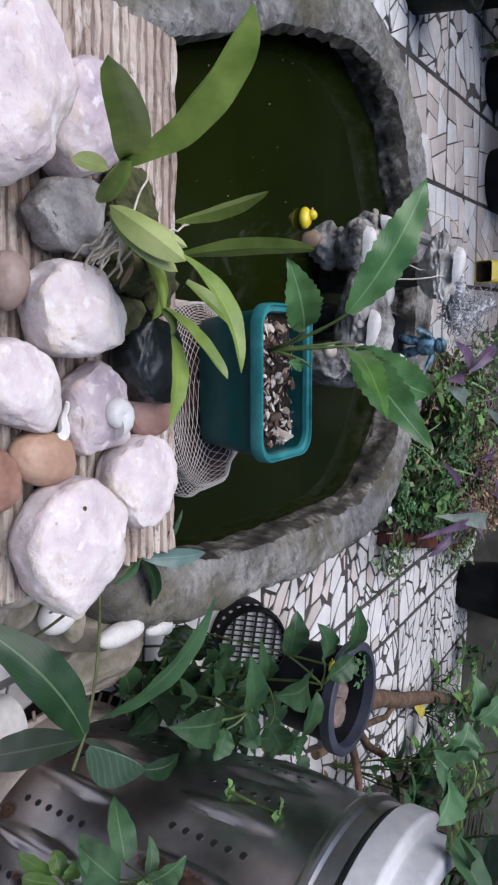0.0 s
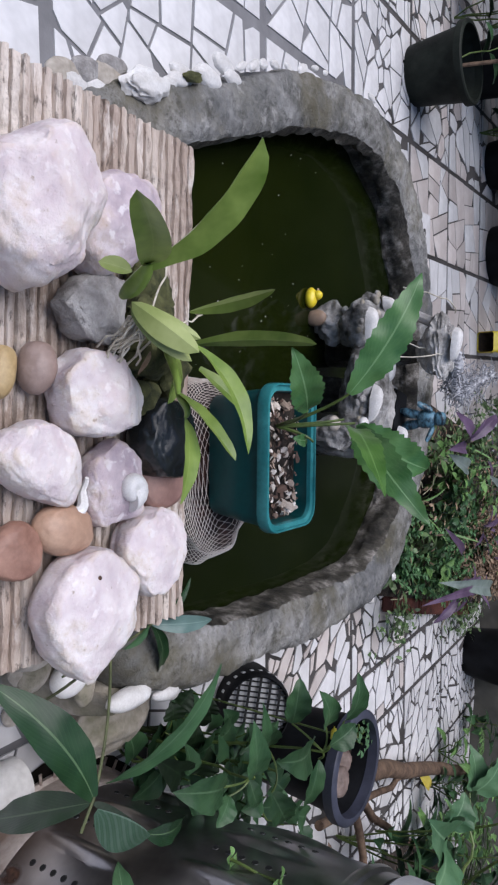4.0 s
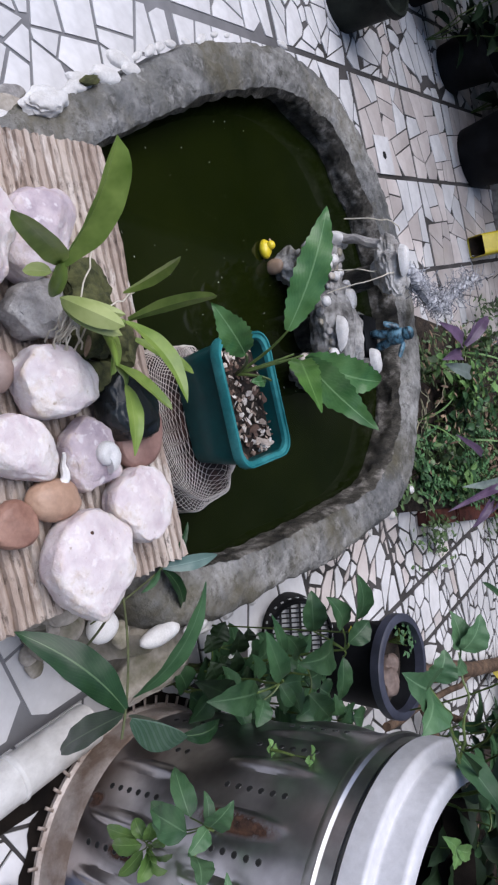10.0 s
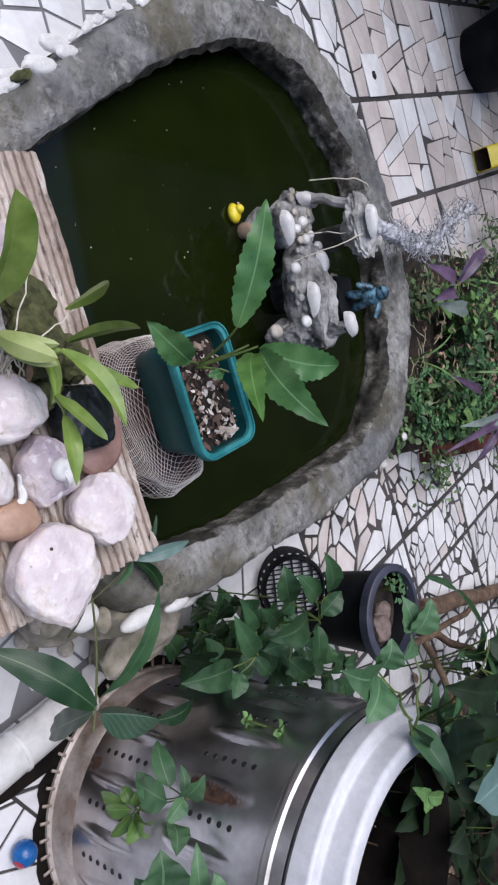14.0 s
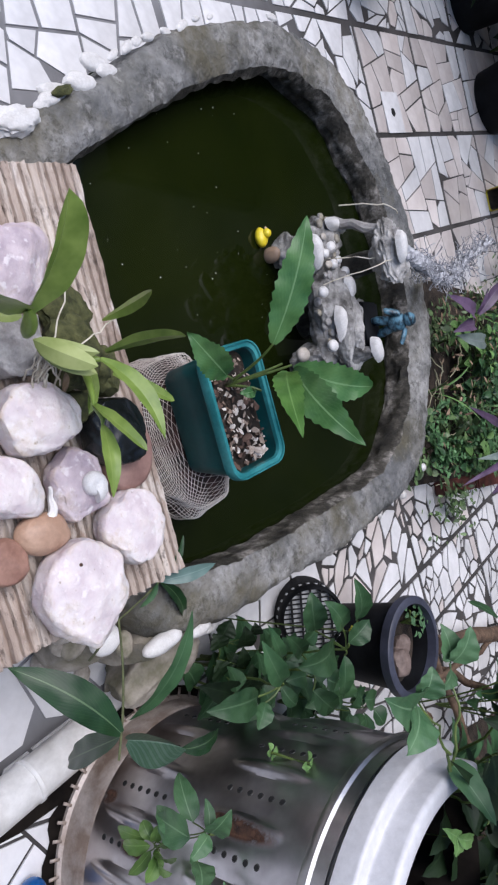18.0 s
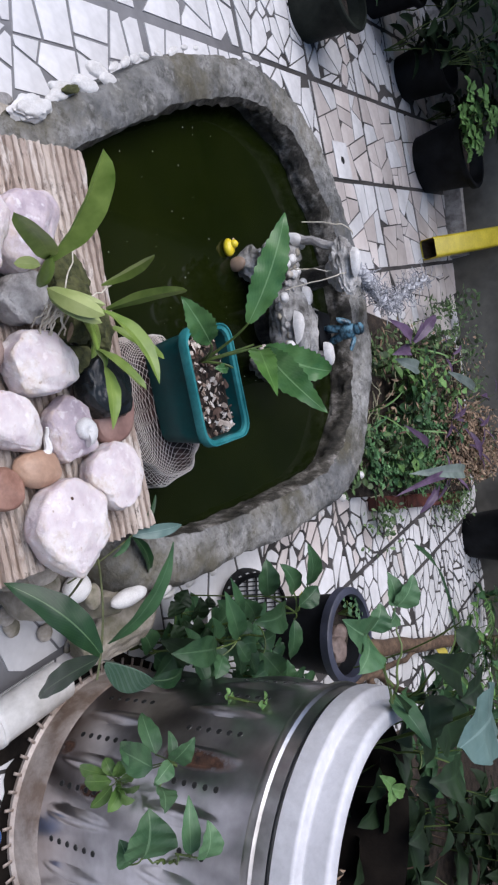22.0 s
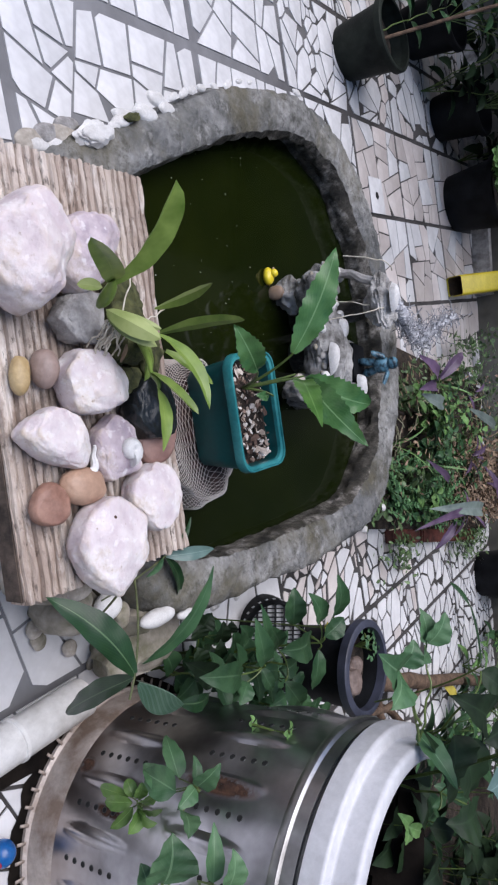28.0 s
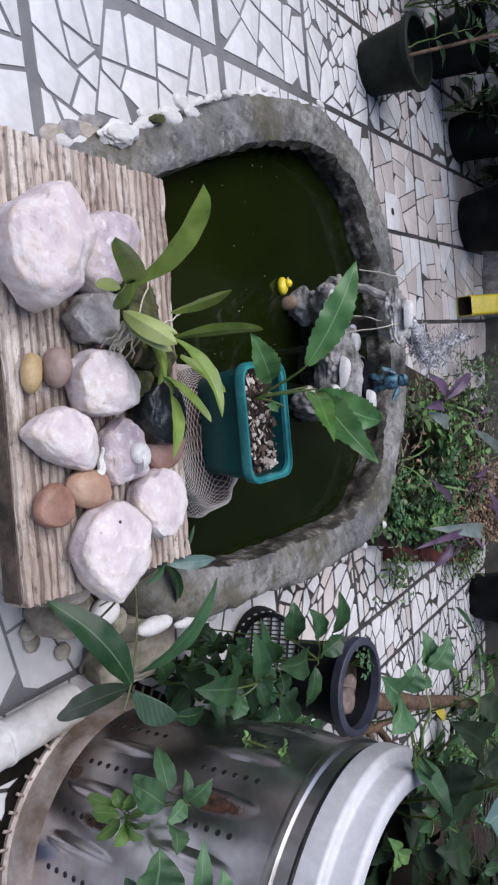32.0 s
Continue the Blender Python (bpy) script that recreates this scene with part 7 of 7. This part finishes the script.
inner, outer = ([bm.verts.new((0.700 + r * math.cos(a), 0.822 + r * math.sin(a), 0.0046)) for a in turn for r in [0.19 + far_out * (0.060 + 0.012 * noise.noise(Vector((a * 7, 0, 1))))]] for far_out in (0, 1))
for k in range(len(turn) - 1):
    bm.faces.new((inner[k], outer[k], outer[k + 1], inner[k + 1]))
tagged(finish("dirt_ring", bm, M["shade_grime"], smooth=False), "dark ring of dirt and painted contact shade round the drum's foot", "dirt", kind="structure")

# ---- floor tiles ----
rt = random.Random(99)
def clip(poly, nrm, k):
    """The part of a convex polygon with nrm . p < k."""
    res = []
    for a, b in zip(poly, poly[1:] + poly[:1]):
        da, db = a.dot(nrm) - k, b.dot(nrm) - k
        if da <= 0:
            res.append(a)
        if da * db < 0:
            res.append(a.lerp(b, da / (da - db)))
    return res

def shards(cell, size, even=False):
    """Breaks a cell into pieces round random seeds, longer one way than the other."""
    size_of = lambda q: abs(sum(a.x * b.y - b.x * a.y for a, b in zip(q, q[1:] + q[:1]))) / 2
    area = size_of(cell)
    if even:
        pieces = [cell]
        for _ in range(max(4, int(area / size * 0.8))):
            pieces.sort(key=size_of)
            big = pieces.pop() if rt.random() < 0.72 else pieces.pop(rt.randrange(len(pieces)))
            if size_of(big) < 0.0008:
                pieces.append(big)
                continue
            c = sum(big, Vector((0, 0))) / len(big)
            c = c.lerp(rt.choice(big), rt.uniform(0, 0.38))
            p, q = max(zip(big, big[1:] + big[:1]), key=lambda e: (e[1] - e[0]).length)
            a = math.atan2((q - p).y, (q - p).x) + rt.gauss(0, 0.24)
            d = Vector((math.cos(a), math.sin(a)))
            pieces += [q for q in (clip(big, d, c.dot(d)), clip(big, -d, -c.dot(d))) if len(q) > 2]
        return pieces
    n = max(2, int(area / size * rt.uniform(0.75, 1.25)))
    th, st = rt.gauss(0.1, 0.5), rt.uniform(1.0, 1.3) if cell[0].x < -0.3 else rt.uniform(1.15, 1.75)
    ax = Vector((math.cos(th), math.sin(th)))
    squeeze = lambda p: p - ax * p.dot(ax) * (1 - 1 / st)
    widen = lambda p: p + ax * p.dot(ax) * (st - 1)
    poly = [squeeze(p) for p in cell]
    xs, ys = [p.x for p in poly], [p.y for p in poly]
    seeds = [(Vector((rt.uniform(min(xs), max(xs)), rt.uniform(min(ys), max(ys)))), rt.choice((0.5, 0.7, 0.85, 1.0, 1.0, 1.3, 1.7))) for _ in range(n)]
    out = []
    for s, w in seeds:
        piece = poly
        for o, v in seeds:
            if o is s:
                continue
            d = o - s
            q = s + d * (w / (w + v))
            piece = clip(piece, d, q.dot(d))
            if len(piece) < 3:
                break
        if len(piece) >= 3:
            out.append([widen(p) for p in piece])
    return out

def inset(poly, g):
    """Moves every side of a convex polygon inwards by g; None if nothing is left."""
    if sum(a.x * b.y - b.x * a.y for a, b in zip(poly, poly[1:] + poly[:1])) < 0:
        poly = poly[::-1]
    out = list(poly)
    for p, q in zip(poly, poly[1:] + poly[:1]):
        d = q - p
        if d.length < 1e-5:
            continue
        nrm = Vector((-d.y, d.x)).normalized()
        k = p.dot(nrm) + g
        res = []
        for a, b in zip(out, out[1:] + out[:1]):
            da, db = a.dot(nrm) - k, b.dot(nrm) - k
            if da >= 0:
                res.append(a)
            if da * db < 0:
                res.append(a.lerp(b, da / (da - db)))
        out = res
        if len(out) < 3:
            return None
    return out

U_LINES = [-0.665 - 0.315 * k for k in range(10, 0, -1)] + [-0.665, -0.345, -0.030, 0.280, 0.575, 0.905, 1.08] + [1.08 + 0.32 * k for k in range(1, 7)]
V_LINES = [0.69 - 0.42 * k for k in range(11, 0, -1)] + [0.69, 1.265, 1.70, 2.10, 2.47, 2.86, 3.26, 3.66]
def grid_xy(i, j):
    """Corner of the joint grid."""
    u, v = U_LINES[i], V_LINES[j]
    return Vector((0.971 * u - 0.239 * v, 0.239 * u + 0.971 * v))

def shard_mesh(bm, poly, z, h, o=Vector((0, 0, 0))):
    n = len(poly)
    lo = [bm.verts.new((p.x - o.x, p.y - o.y, z - o.z)) for p in poly]
    hi = [bm.verts.new((p.x - o.x, p.y - o.y, z + h - o.z)) for p in poly]
    for k in range(n):
        bm.faces.new((lo[k], lo[(k + 1) % n], hi[(k + 1) % n], hi[k]))
    bm.faces.new(hi)

near, rest_white, rest_pink = [], bmesh.new(), bmesh.new()
for i in range(len(U_LINES) - 1):
    for j in range(len(V_LINES) - 1):
        cell = [grid_xy(i, j), grid_xy(i + 1, j), grid_xy(i + 1, j + 1), grid_xy(i, j + 1)]
        u, v = (U_LINES[i] + U_LINES[i + 1]) / 2, (V_LINES[j] + V_LINES[j + 1]) / 2
        ctr = sum(cell, Vector((0, 0))) / len(cell)
        zone = "corner" if u > 0.2 and v < 1.0 else "side" if u > 0.2 else "left" if v < 1.65 else "pink" if u > -0.66 and v > 2.1 else "far"
        cell = inset(cell, {"left": 0.010, "corner": 0.004, "side": 0.0045}.get(zone, 0.006))
        size = {"corner": 0.009, "side": 0.0020, "left": 0.0052, "pink": 0.0060, "far": 0.0034}[zone]
        if not (-2.2 < ctr.x < 1.5 and -0.6 < ctr.y < 3.4):
            size = 0.05
        for sh in shards(cell, size, zone in ("left", "corner", "pink")):
            sh = inset(sh, {"corner": 0.0022, "left": 0.0026, "pink": 0.0009, "far": 0.0018, "side": 0.0028}[zone] + 0.002 * rt.random())
            if not sh or len(sh) < 3:
                continue
            c = sum(sh, Vector((0, 0))) / len(sh)
            if rt.random() < 0.45:
                far_off = rt.choice(sh)
                d = (far_off - c).normalized()
                sh = clip(sh, d, c.dot(d) + (far_off - c).length * rt.uniform(0.6, 0.9))
                if len(sh) < 3:
                    continue
            if c.y > 3.15 or c.x < -4.2 or c.x > 2.38 or c.y < -3.98 or inside_pond(c):
                continue
            p_pink = 0.8 if zone == "pink" else 0.3 if zone == "far" and v > 2.1 else 0.75 if zone == "side" and u < 0.92 and v < 1.9 else 0.25 if zone == "side" and u < 1.1 and v < 2.2 else 0.0
            pink = rt.random() < p_pink
            h = 0.0022 + rt.uniform(0, 0.001)
            close = -1.4 < c.x < 0.7 and 0.2 < c.y < 2.75 and len(near) < 300
            if close:
                near.append((sh, h, pink, c))
            else:
                shard_mesh(rest_pink if pink else rest_white, sh, 0.0, h)
for nm, bmm, mt in (("tile_pieces", rest_white, "tile_white"), ("pink_tile_pieces", rest_pink, "tile_pink")):
    tagged(finish(nm, bmm, M[mt], floor, smooth=False), kind="stuff")
for sh, h, pink, c in near:
    bm = bmesh.new()
    shard_mesh(bm, sh, 0.0, h, Vector((c.x, c.y, 0)))
    part("tile_piece", bm, M["tile_pink_piece" if pink else "tile_white_piece"], floor, smooth=False, at=(c.x, c.y, 0))
